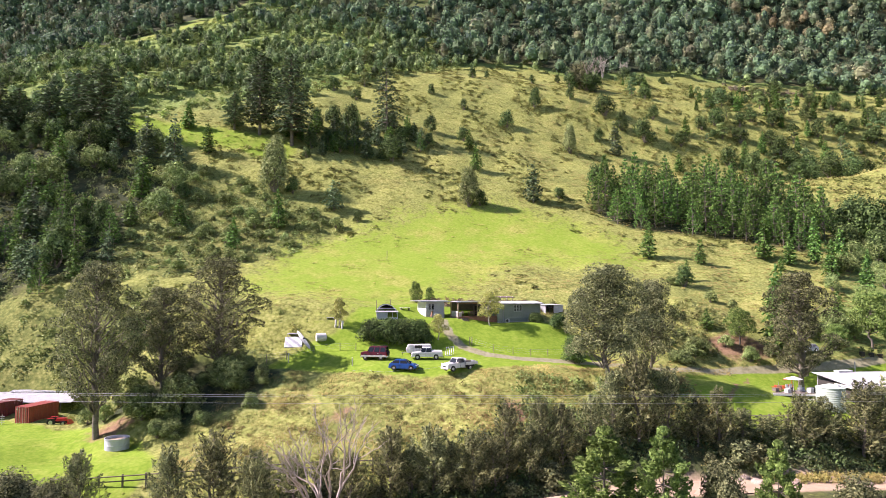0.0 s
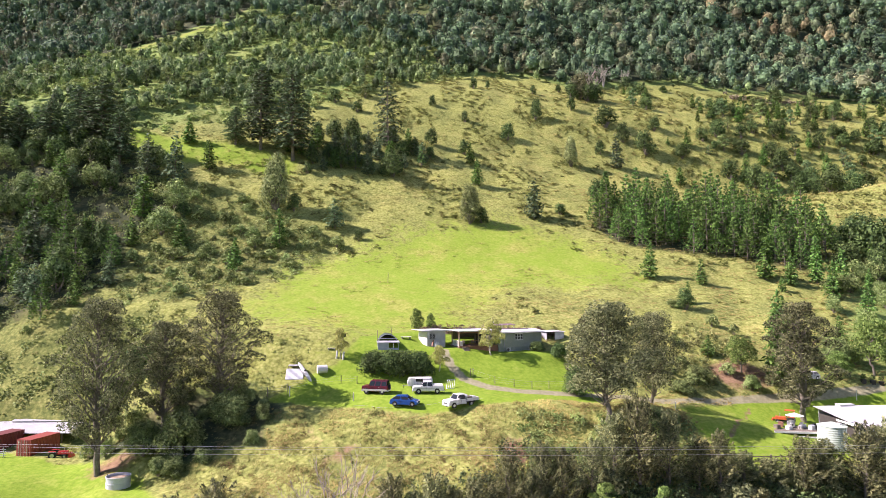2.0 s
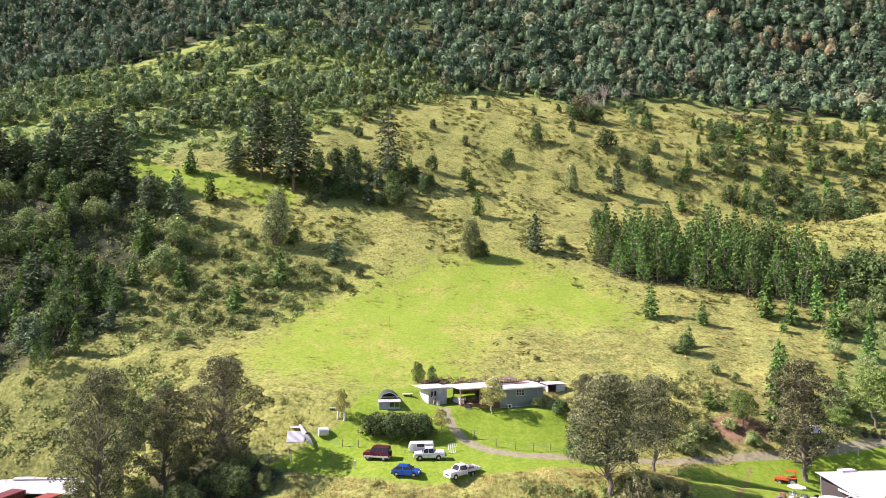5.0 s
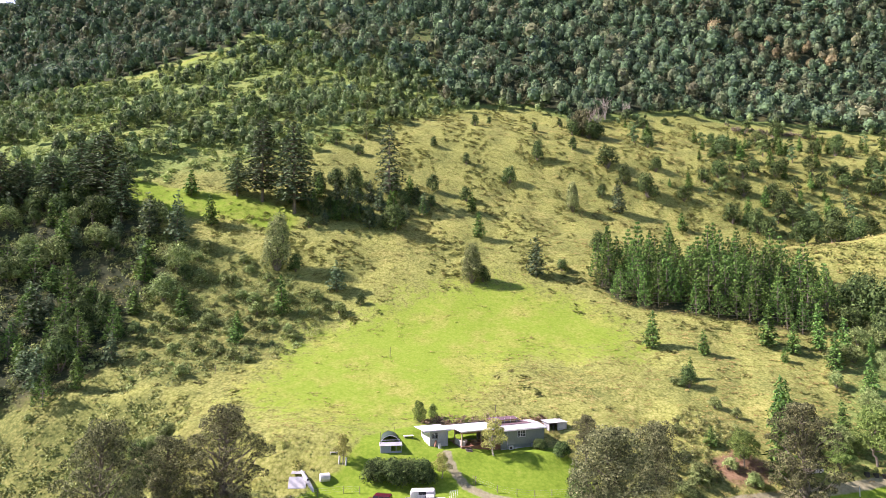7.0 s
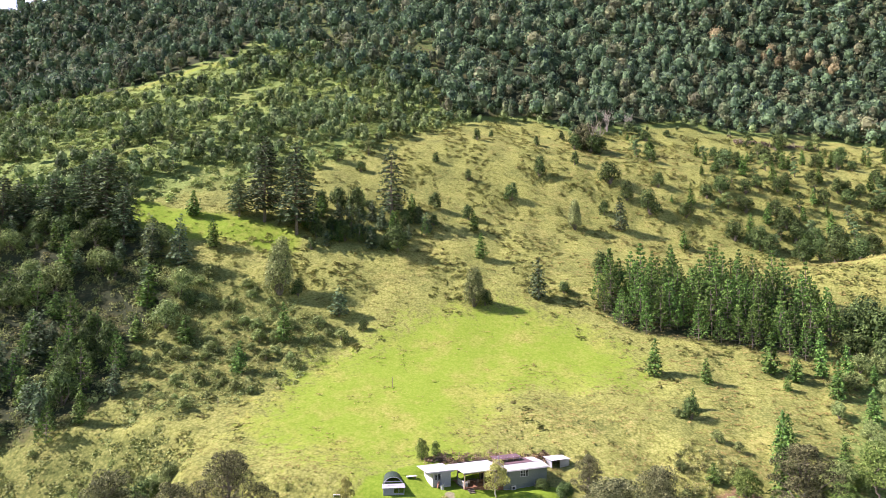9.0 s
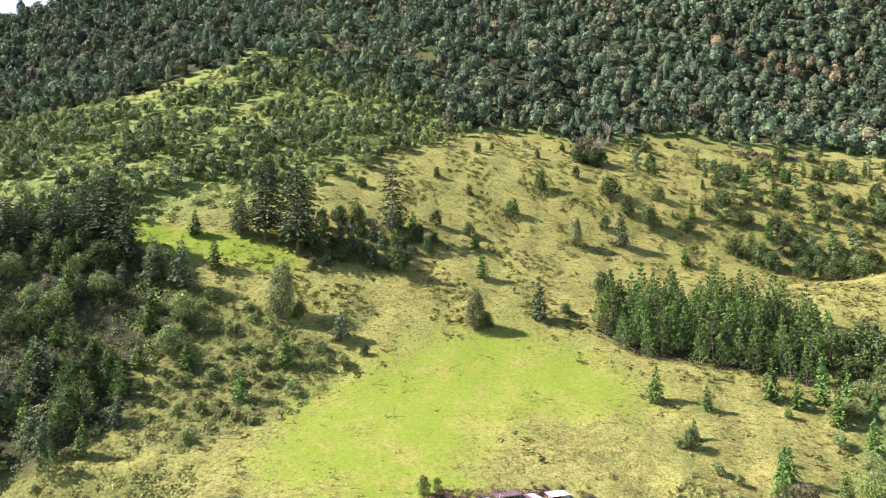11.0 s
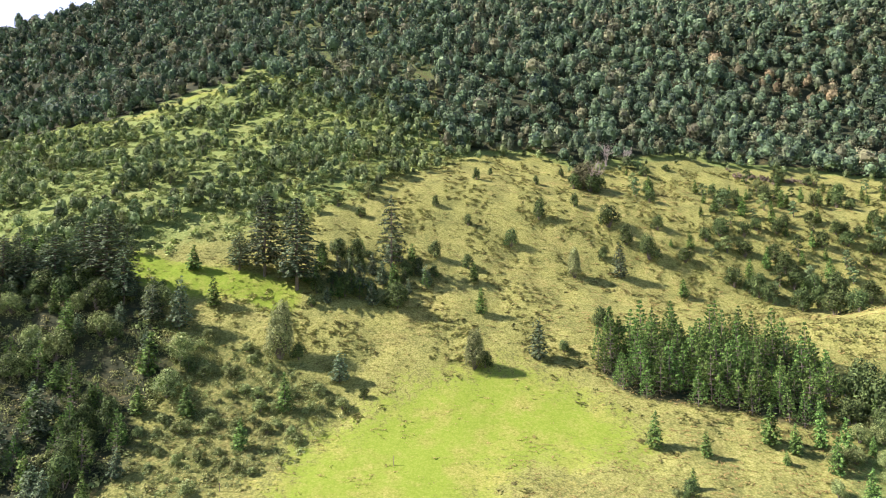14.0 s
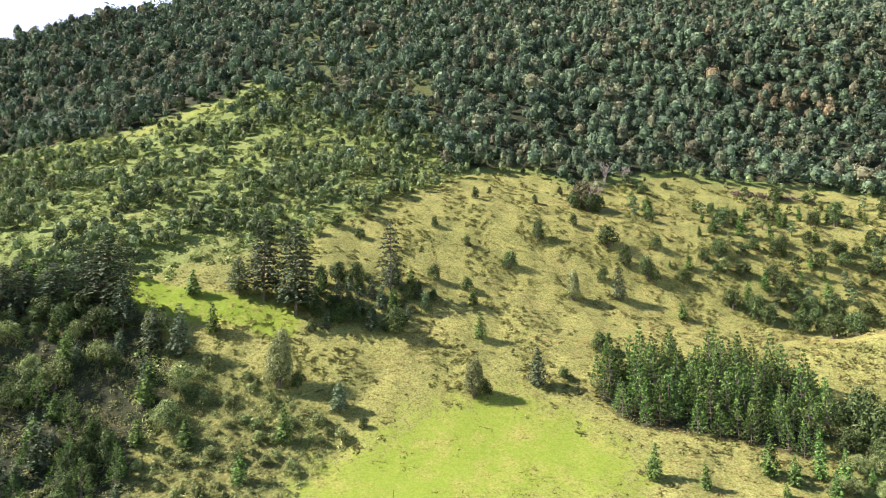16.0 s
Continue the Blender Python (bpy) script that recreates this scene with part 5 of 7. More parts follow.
def water_material():
    m, n, l, b = material("muddy_water", 0.35)
    b.inputs["Specular IOR Level"].default_value = 0.25
    l.new(ramp(n, l, place_noise(n, l, 0.4), [(0.3, (0.40, 0.29, 0.20)), (0.7, (0.52, 0.40, 0.28))]), b.inputs["Base Color"])
    k = node(n, "ShaderNodeBump", Strength=0.25, Distance=0.03)
    l.new(place_noise(n, l, 3.0, 3), k.inputs["Height"])
    l.new(k.outputs[0], b.inputs["Normal"])
    return m


GLASS, WATER = glass_material(), water_material()

# ---- parts ----


def part(name, bm, mat, parent, label="", smooth=False):
    me = bpy.data.meshes.new(name)
    bmesh.ops.recalc_face_normals(bm, faces=bm.faces)
    bm.to_mesh(me)
    bm.free()
    me.materials.append(mat)
    if smooth:
        me.polygons.foreach_set("use_smooth", np.full(len(me.polygons), True))
    ob = new(name, me)
    ob.parent = parent
    if label:
        ob["label"] = label
    return ob


def add_box(bm, x0, y0, z0, x1, y1, z1, bevel=0.0):
    m = Matrix.Translation(((x0 + x1) / 2, (y0 + y1) / 2, (z0 + z1) / 2)) @ Matrix.Diagonal((abs(x1 - x0), abs(y1 - y0), abs(z1 - z0), 1))
    vs = bmesh.ops.create_cube(bm, size=1, matrix=m)["verts"]
    if bevel:
        bmesh.ops.bevel(bm, geom=list({e for v in vs for e in v.link_edges}), offset=bevel, segments=2, affect="EDGES", profile=0.6)
    return bm


def box(*c, bevel=0.012):
    return add_box(bmesh.new(), *c, bevel=bevel)


def rod(a, b, r, sides=8):
    """A round bar between two places."""
    bm = bmesh.new()
    a, b = Vector(a), Vector(b)
    m = Matrix.Translation((a + b) / 2) @ (b - a).to_track_quat("Z", "Y").to_matrix().to_4x4()
    bmesh.ops.create_cone(bm, cap_ends=True, segments=sides, radius1=r, radius2=r, depth=(b - a).length, matrix=m)
    return bm


def prism(outline, y0, y1, bevel=0.0):
    """An outline of (x, z), drawn out along y."""
    bm = bmesh.new()
    f = bm.faces.new([bm.verts.new((x, y0, z)) for x, z in outline])
    r = bmesh.ops.extrude_face_region(bm, geom=[f])
    bmesh.ops.translate(bm, vec=(0, y1 - y0, 0), verts=[v for v in r["geom"] if isinstance(v, bmesh.types.BMVert)])
    if bevel:
        bmesh.ops.bevel(bm, geom=list(bm.edges), offset=bevel, segments=2, affect="EDGES", profile=0.6)
    return bm


def sheet(x0, y0, x1, y1, za, zb, ribs=0.18, thick=0.05, deep=0.035, along_y=True):
    """Corrugated iron: za at y0, zb at y1; the ribs run down the slope."""
    bm = bmesh.new()
    n = max(2, int(round((x1 - x0) / ribs)) * 2)
    rows = []
    for k in range(n + 1):
        x = x0 + (x1 - x0) * k / n
        up = deep * (k % 2)
        rows.append([bm.verts.new((x, y0, za + up)), bm.verts.new((x, y1, zb + up)), bm.verts.new((x, y1, zb + up - thick)), bm.verts.new((x, y0, za + up - thick))])
    for p, q in zip(rows, rows[1:]):
        for i in range(4):
            bm.faces.new((p[i], q[i], q[(i + 1) % 4], p[(i + 1) % 4]))
    bm.faces.new(rows[0])
    bm.faces.new(rows[-1])
    return bm


def boards(parent, x0, x1, z0, z1, y, mat, step=0.2, thick=0.035):
    """Lapped weatherboards on a wall that faces -y, each a part."""
    n = int((z1 - z0) / step)
    for k in range(n):
        a, b = z0 + (z1 - z0) * k / n, z0 + (z1 - z0) * (k + 1) / n
        bm = bmesh.new()
        pts = [(y - thick, a), (y - 0.008, b), (y + 0.01, b), (y + 0.01, a)]
        l = [bm.verts.new((x0, py, pz)) for py, pz in pts]
        r = [bm.verts.new((x1, py, pz)) for py, pz in pts]
        for i in range(4):
            bm.faces.new((l[i], r[i], r[(i + 1) % 4], l[(i + 1) % 4]))
        bm.faces.new(l)
        bm.faces.new(r)
        part("board", bm, mat, parent)


def thing(name, x, y, turn, label, category, z=None, group="", sink=0.0):
    ob = new(name)
    ob.matrix_basis = pose(x, y, (float(height(x, y)) if z is None else z) - sink, 0, 0, turn)
    return tagged(ob, label, category, group)


def window(parent, x0, x1, z0, z1, y, panes, frame_mat=None, rows=2):
    w = part("window", prism([(x0, z0), (x1, z0), (x1, z1), (x0, z1)], y + 0.01, y + 0.05), GLASS, parent)
    fm = frame_mat or WHITE_PAINT
    part("frame", add_box(add_box(add_box(box(x0 - 0.07, y - 0.05, z1, x1 + 0.07, y + 0.05, z1 + 0.08), x0 - 0.07, y - 0.05, z0 - 0.08, x1 + 0.07, y + 0.05, z0), x0 - 0.07, y - 0.05, z0, x0, y + 0.05, z1), x1, y - 0.05, z0, x1 + 0.07, y + 0.05, z1), fm, w, "white window frame")
    for k in range(1, panes):
        c = x0 + (x1 - x0) * k / panes
        part("mullion", box(c - 0.06, y - 0.04, z0, c + 0.06, y + 0.02, z1), fm, w)
    for k in range(1, rows):
        c = z0 + (z1 - z0) * k / rows
        part("transom", box(x0, y - 0.035, c - 0.025, x1, y + 0.02, c + 0.025), fm, w)
    return w


YAW = 23
# ---- green cottage ----
cottage = thing("cottage", 9.5, 115.2, YAW, "sage green weatherboard cottage with a white iron roof", "house", z=16.6)
part("wall", box(0, 0.02, -1.2, 8.6, 5.2, 2.75), GREEN_BOARD, cottage)
boards(cottage, 0.0, 8.6, 0.15, 2.75, 0.0, GREEN_BOARD)
for cx in (0.0, 8.6):
    part("corner_trim", box(cx - 0.07, -0.06, 0.1, cx + 0.07, 0.06, 2.75), GREEN_BOARD, cottage)
part("base_board", box(0, -0.06, -0.75, 8.6, 0.0, 0.15), GREEN_BOARD, cottage)
part("plinth", box(-0.02, -0.09, -0.75, 8.62, -0.06, -0.5), GREY_PANEL, cottage)
window(cottage, 3.3, 4.8, 1.35, 2.35, -0.04, 3)
part("roof", sheet(-0.4, -0.55, 9.0, 2.3, 2.72, 3.05), WHITE_IRON, cottage, "white corrugated iron front roof")
part("rear_roof", sheet(0.2, 2.1, 7.2, 5.5, 3.12, 3.0), MAROON_IRON, cottage, "dark maroon corrugated iron rear roof")
part("side_roof", sheet(7.2, 2.1, 9.0, 5.5, 3.06, 2.95), WHITE_IRON, cottage)
part("fascia", box(-0.4, -0.6, 2.6, 9.0, -0.55, 2.78), WHITE_PAINT, cottage)
part("raised_roof", sheet(0.2, 3.6, 5.6, 5.6, 3.7, 3.85), MAROON_IRON, cottage, "raised dark roof on short posts")
for k in range(5):
    part("post", box(0.35 + 1.25 * k, 4.1, 3.0, 0.45 + 1.25 * k, 4.2, 3.86), WHITE_PAINT, cottage)
flue = part("flue", rod((0.6, 3.2, 3.0), (0.6, 3.2, 4.3), 0.09), GALV, cottage)
part("cap", rod((0.6, 3.2, 4.28), (0.6, 3.2, 4.4), 0.15), GALV, flue)
for x0 in (1.3, 5.9):
    ac = part("air_conditioner", box(x0, -0.6, -0.62, x0 + 0.85, -0.25, 0.02, bevel=0.03), WHITE_PAINT, cottage, "white outdoor air conditioner")
    part("fan_grille", rod((x0 + 0.32, -0.62, -0.3), (x0 + 0.32, -0.58, -0.3), 0.24, 16), DARK, ac)
part("downpipe", rod((1.15, -0.1, -0.6), (1.15, -0.1, 2.6), 0.05), GREY_PANEL, cottage)
part("gutter", rod((-0.4, -0.66, 2.62), (9.0, -0.66, 2.62), 0.06), WHITE_PAINT, cottage)

# ---- white cabin ----
cabin = thing("cabin", -2.9, 113.0, YAW, "small white and grey flat-roofed cabin beside the veranda", "cabin", z=17.15)
part("wall", box(0.03, 0.03, -0.6, 3.4, 4.2, 2.5), WHITE_PAINT, cabin, "white wall")
part("front_panel", box(0.0, -0.02, 0.0, 3.4, 0.03, 2.5), GREY_PANEL, cabin, "grey front wall")
for k in range(1, 4):
    part("batten", box(0.85 * k - 0.02, -0.045, 0.0, 0.85 * k + 0.02, -0.02, 2.5), GREY_PANEL, cabin)
part("roof", sheet(-1.3, -0.6, 3.7, 4.4, 2.66, 2.6), WHITE_IRON, cabin, "flat white iron roof")
part("fascia", box(-1.3, -0.76, 2.45, 3.7, -0.7, 2.66), GREY_PANEL, cabin)
window(cabin, 0.45, 1.45, 1.15, 2.05, -0.03, 2, GREY_PANEL, 1)
part("ramp_board", prism([(0.6, 0.0), (0.75, 0.0), (1.0, 1.0), (0.85, 1.0)], -0.9, -0.4, 0.01), TIMBER, cabin, "board leaning on the wall")
barrel = thing("barrel", -1.2, 112.6, 0, "weathered grey barrel beside the cabin", "barrel")
part("shell", rod((0, 0, -0.1), (0, 0, 0.85), 0.32, 16), GALV, barrel)

# ---- veranda ----
veranda = thing("veranda", -2.9, 113.0, YAW, "open timber veranda with a white roof between cabin and cottage", "veranda", z=17.0)
part("roof", sheet(4.5, -2.9, 12.3, 3.6, 2.72, 2.62), WHITE_IRON, veranda, "white corrugated iron veranda roof")
part("fascia", box(4.5, -2.96, 2.56, 12.3, -2.91, 2.74), WHITE_PAINT, veranda)
part("link_roof", sheet(3.4, -0.4, 4.6, 3.6, 2.69, 2.6), WHITE_IRON, veranda)
part("beam", box(4.7, -2.5, 2.28, 12.9, -2.35, 2.48), TIMBER, veranda)
for k in range(15):
    part("deck_board", box(4.9 + 0.5 * k, -2.6, 0.02, 5.38 + 0.5 * k, 4.0, 0.08, bevel=0.006), TIMBER, veranda)
part("skirt", box(4.9, -2.58, -1.6, 12.4, -2.5, 0.02), TIMBER, veranda, "brown timber skirting under the deck")
part("left_skirt", box(4.85, -2.5, -1.6, 4.92, 1.0, 0.02), OLD_TIMBER, veranda)
for px, py in ((4.95, -2.43), (4.95, 0.6), (8.6, -2.43), (12.2, -2.43)):
    part("post", box(px - 0.09, py - 0.09, 0.0, px + 0.09, py + 0.09, 2.5), PALE_TIMBER, veranda, "pale timber veranda post")
part("back_wall", box(6.5, 4.0, 0.0, 12.4, 4.1, 2.7), OLD_TIMBER, veranda, "dark timber back wall")
for z in (0.3, 1.0):
    part("rail", box(4.9, -2.34, z - 0.05, 4.98, 0.5, z + 0.05), WHITE_PAINT, veranda, "white veranda rail")
for k in range(15):
    part("baluster", box(4.92, -2.25 + 0.18 * k, 0.08, 4.96, -2.17 + 0.18 * k, 1.0, bevel=0.004), WHITE_PAINT, veranda)
for z in (0.55, 1.0):
    part("rail", box(6.6, -2.48, z - 0.04, 8.6, -2.4, z + 0.04), TIMBER, veranda)
for k in range(3):
    part("step", box(5.4, -2.95 - 0.3 * k, -0.3 - 0.2 * k, 6.5, -2.62 - 0.3 * k, -0.1 - 0.2 * k), OLD_TIMBER, veranda)


def table(x, y, turn, z):
    t = thing("table", x, y, turn, "dark timber table on the veranda deck", "table", z=z)
    part("tabletop", box(-0.8, -0.45, 0.70, 0.8, 0.45, 0.75), OLD_TIMBER, t)
    for sx in (-0.7, 0.7):
        for sy in (-0.37, 0.37):
            part("leg", box(sx - 0.035, sy - 0.035, 0, sx + 0.035, sy + 0.035, 0.7), OLD_TIMBER, t)
    return t


def chair(x, y, turn, z, mat, label):
    c = thing("chair", x, y, turn, label, "chair", z=z, group="chairs on the deck")
    part("seat", box(-0.23, -0.23, 0.42, 0.23, 0.23, 0.47), mat, c)
    part("backrest", box(-0.23, 0.19, 0.5, 0.23, 0.23, 0.95), mat, c)
    for sx in (-0.2, 0.2):
        for sy in (-0.2, 0.2):
            part("leg", box(sx - 0.02, sy - 0.02, 0, sx + 0.02, sy + 0.02, 0.42), mat, c)
    return c


def deck_spot(lx, ly):
    c, s = cos(radians(YAW)), sin(radians(YAW))
    return -2.9 + lx * c - ly * s, 113.0 + lx * s + ly * c


table(*deck_spot(7.2, -0.6), YAW, 17.08)
for lx, ly, tr in ((6.2, -1.4, 170), (7.8, -1.5, 200), (8.6, -0.4, 100)):
    chair(*deck_spot(lx, ly), tr, 17.08, OLD_TIMBER, "dark timber chair on the veranda deck")
fridge = thing("cabinet", *deck_spot(10.4, 1.6), YAW, "tall dark cabinet under the veranda roof", "cabinet", z=17.08)
part("body", box(-0.6, -0.35, 0, 0.6, 0.35, 1.8, bevel=0.02), OLD_TIMBER, fridge)
part("door", box(-0.56, -0.39, 0.06, -0.01, -0.35, 1.74), DARK, fridge)
part("door", box(0.01, -0.39, 0.06, 0.56, -0.35, 1.74), DARK, fridge)
bench = thing("bench", *deck_spot(5.6, -1.2), YAW + 90, "white box bench behind the veranda rail", "bench", z=17.08)
part("body", box(-0.7, -0.25, 0, 0.7, 0.25, 0.75, bevel=0.03), WHITE_PAINT, bench)

# ---- rear shed ----
shed = thing("shed", 19.3, 124.0, YAW, "open grey iron shed with a white flat roof", "shed", z=17.0)
shed.scale = (0.68, 0.8, 0.8)
part("back_wall", box(0, 3.0, -1.0, 5.6, 3.08, 2.2), GALV, shed)
part("left_wall", box(0, 0.0, -1.0, 0.08, 3.0, 2.2), GALV, shed)
part("right_wall", box(5.52, 0.0, -1.0, 5.6, 3.0, 2.2), GALV, shed)
part("front_panel", box(2.6, -0.06, -0.6, 5.6, 0.0, 2.2), GALV, shed)
for k in range(12):
    part("rib", box(2.7 + 0.25 * k, -0.1, -0.5, 2.76 + 0.25 * k, -0.06, 2.15, bevel=0.004), GALV, shed)
part("roof", sheet(-0.5, -0.5, 4.6, 3.4, 2.3, 2.4), WHITE_IRON, shed)
part("low_roof", sheet(4.6, -0.4, 5.9, 3.4, 2.2, 2.3), WHITE_IRON, shed)
for px in (0.05, 1.3, 2.55):
    part("post", box(px - 0.05, -0.05, -0.6, px + 0.05, 0.05, 2.3), OLD_TIMBER, shed)
part("floor_slab", box(0, 0, -1.0, 5.6, 3.0, 0.0), OLD_TIMBER, shed)

# ---- arched shelter ----
hut = thing("shelter", -11.0, 109.5, 8, "dark green arched shelter behind a grey iron lean-to", "shelter", z=16.6)
part("front_wall", box(0.0, 0.0, -0.6, 1.7, 0.06, 1.35), GALV, hut, "grey iron front wall")
for k in range(7):
    part("rib", box(0.1 + 0.23 * k, -0.03, -0.4, 0.15 + 0.23 * k, 0.0, 1.33, bevel=0.004), GALV, hut)
part("low_wall", box(1.7, 0.0, -0.6, 3.5, 0.06, 0.5), GALV, hut)
part("left_wall", box(0.0, 0.06, -0.6, 0.06, 1.8, 1.4), GALV, hut)
for px in (1.75, 2.6, 3.45):
    part("post", box(px - 0.04, 0.0, -0.4, px + 0.04, 0.08, 1.4), WHITE_PAINT, hut)
part("lean_to_roof", sheet(-0.15, -0.25, 3.65, 1.9, 1.42, 1.55), WHITE_IRON, hut)
arch = [(1.75 + 1.75 * cos(pi * k / 14), 0.9 + 1.75 * sin(pi * k / 14)) for k in range(15)]
inner = [(1.75 + 1.66 * cos(pi * k / 14), 0.9 + 1.66 * sin(pi * k / 14)) for k in range(14, -1, -1)]
part("arch_roof", prism(arch + inner, 1.9, 5.4), DARK_GREEN, hut, "dark green curved sheet roof")
part("arch_rim", prism([(x * 1.0, z + 0.02) for x, z in arch] + inner, 1.84, 1.9), GALV, hut)
part("back_wall", prism(arch, 5.3, 5.38), DARK, hut)
for px in (0.0, 3.5):
    part("side_wall", box(px - 0.04, 1.9, -0.6, px + 0.04, 5.4, 0.92), DARK_GREEN, hut)
part("cross_bar", box(0.15, 1.8, 1.85, 3.35, 1.86, 1.95), WHITE_PAINT, hut)
for px, py in ((0.0, 1.0), (2.6, 5.2)):
    part("pole", rod((px, py, -0.4), (px, py, 3.4), 0.05), OLD_TIMBER, hut)
slab = thing("workbench", -6.6, 114.5, 20, "pale green board on trestles behind the shelter", "bench")
part("top", box(-0.9, -0.4, 0.3, 0.9, 0.4, 0.37), WHITE_PAINT, slab)
for px in (-0.7, 0.7):
    part("trestle", box(px - 0.05, -0.3, -0.3, px + 0.05, 0.3, 0.3), OLD_TIMBER, slab)

# ---- vehicles ----


def wheel(parent, x, y, r=0.34, wide=0.22):
    s = 1 if y > 0 else -1
    bm = rod((x, y - wide / 2, r), (x, y + wide / 2, r), r, 20)
    bmesh.ops.bevel(bm, geom=[e for e in bm.edges if len(e.link_faces) == 2 and e.calc_face_angle() > 1.2], offset=0.05, segments=2, affect="EDGES", profile=0.6)
    w = part("wheel", bm, RUBBER, parent)
    part("rim", rod((x, y + s * wide * 0.40, r), (x, y + s * (wide / 2 + 0.012), r), r * 0.52, 16), STEEL, w, "silver wheel rim")


def shell(outline, wide, tuck, z_mid, bevel=0.06):
    """A body drawn from its side outline, drawn in towards the top."""
    bm = prism(outline, -wide / 2, wide / 2)
    bmesh.ops.bevel(bm, geom=list(bm.edges), offset=bevel, segments=3, affect="EDGES", profile=0.5)
    top = max(z for _, z in outline)
    for v in bm.verts:
        if v.co.z > z_mid:
            v.co.y *= 1 - tuck * (v.co.z - z_mid) / (top - z_mid)
    return bm


def glass_strip(points, y, out):
    """A pane on a side of the cabin: outline (x, z), its lower and upper y."""
    bm = bmesh.new()
    z0, z1 = min(p[1] for p in points), max(p[1] for p in points)
    lean = lambda z: y[0] + (y[1] - y[0]) * (z - z0) / (z1 - z0)
    f = bm.faces.new([bm.verts.new((x, out * (lean(z) + 0.012), z)) for x, z in points])
    r = bmesh.ops.extrude_face_region(bm, geom=[f])
    bmesh.ops.translate(bm, vec=(0, -out * 0.03, 0), verts=[v for v in r["geom"] if isinstance(v, bmesh.types.BMVert)])
    return bm


def end_glass(xa, za, xb, zb, wa, wb, push=0.015):
    """A windscreen or rear pane between two levels."""
    bm = bmesh.new()
    n = Vector((zb - za, 0, xa - xb)).normalized()
    q = [Vector((xa, -wa, za)), Vector((xa, wa, za)), Vector((xb, wb, zb)), Vector((xb, -wb, zb))]
    f = bm.faces.new([bm.verts.new(v + n * push) for v in q])
    r = bmesh.ops.extrude_face_region(bm, geom=[f])
    bmesh.ops.translate(bm, vec=-n * 0.03, verts=[v for v in r["geom"] if isinstance(v, bmesh.types.BMVert)])
    return bm


def car(name, x, y, turn, label, category, paint, low, cab, wide, wheels, r=0.34, doors=2, trim=None):
    """low: side outline of the body, cab: (front foot, front top, rear top, rear foot, sill z, roof z). Faces +x."""
    c = thing(name, x, y, turn, label, category, group="parked vehicles")
    body = part("body", shell(low, wide, 0.05, 0.6), paint, c, smooth=False)
    xf, xt, xr, xb, zs, zt = cab
    part("cabin", shell([(xf, zs - 0.08), (xt, zt), (xr, zt), (xb, zs - 0.08)], wide - 0.1, 0.2, zs, 0.05), paint, c)
    half, top = (wide - 0.1) / 2, (wide - 0.1) / 2 * 0.8
    part("windscreen", end_glass(xf - 0.04, zs + 0.02, xt + 0.03, zt - 0.07, half - 0.12, top - 0.08), GLASS, c)
    part("rear_window", end_glass(xr - 0.03, zt - 0.07, xb + 0.04, zs + 0.02, top - 0.08, half - 0.12), GLASS, c)
    for s in (-1, 1):
        for k in range(doors):
            a, b = k / doors + 0.03, (k + 1) / doors - 0.03
            fx = lambda f, u: (xf + (xb - xf) * f) * (1 - u) + (xt + (xr - xt) * f) * u
            pts = [(fx(a, 0.12), zs + 0.04), (fx(b, 0.12), zs + 0.04), (fx(b, 0.86), zt - 0.09), (fx(a, 0.86), zt - 0.09)]
            part("side_window", glass_strip(pts, (half * 0.985, top * 1.03), s), GLASS, c)
        for wx in wheels:
            part("wheel_arch", rod((wx, s * (wide / 2 - 0.12), r + 0.03), (wx, s * (wide / 2 + 0.006), r + 0.03), r * 1.1, 20), RUBBER, c)
        part("door_seam", box((xf + xb) / 2 - 0.012, s * wide / 2 - 0.02, 0.45, (xf + xb) / 2 + 0.012, s * wide / 2 + 0.004, zs - 0.06, bevel=0.002), RUBBER, c)
        part("door_handle", box((xf + xb) / 2 - 0.35, s * wide / 2 - 0.02, zs - 0.2, (xf + xb) / 2 - 0.15, s * wide / 2 + 0.015, zs - 0.15, bevel=0.005), trim or RUBBER, c)
        part("mirror", box(xf - 0.35, s * (wide / 2 + 0.02), zs + 0.02, xf - 0.2, s * (wide / 2 + 0.2), zs + 0.2, bevel=0.02), paint, c)
    front, back = max(p[0] for p in low), min(p[0] for p in low)
    for s in (-0.62, 0.62):
        part("headlight", box(front - 0.12, s * wide / 2 - 0.17, 0.62, front + 0.012, s * wide / 2 + 0.17, 0.8, bevel=0.03), LAMP_GLASS, c)
        part("tail_light", box(back - 0.012, s * wide / 2 * 1.2 - 0.1, 0.68, back + 0.1, s * wide / 2 * 1.2 + 0.1, 0.95, bevel=0.02), RED_LAMP, c)
    part("front_bumper", box(front - 0.1, -wide / 2 + 0.04, 0.32, front + 0.07, wide / 2 - 0.04, 0.55, bevel=0.05), trim or paint, c)
    part("rear_bumper", box(back - 0.07, -wide / 2 + 0.04, 0.35, back + 0.1, wide / 2 - 0.04, 0.58, bevel=0.05), trim or paint, c)
    part("grille", box(front - 0.02, -0.4, 0.6, front + 0.014, 0.4, 0.76, bevel=0.01), RUBBER, c)
    for wx in wheels:
        for s in (-1, 1):
            wheel(c, wx, s * (wide / 2 - 0.1), r)
    return c


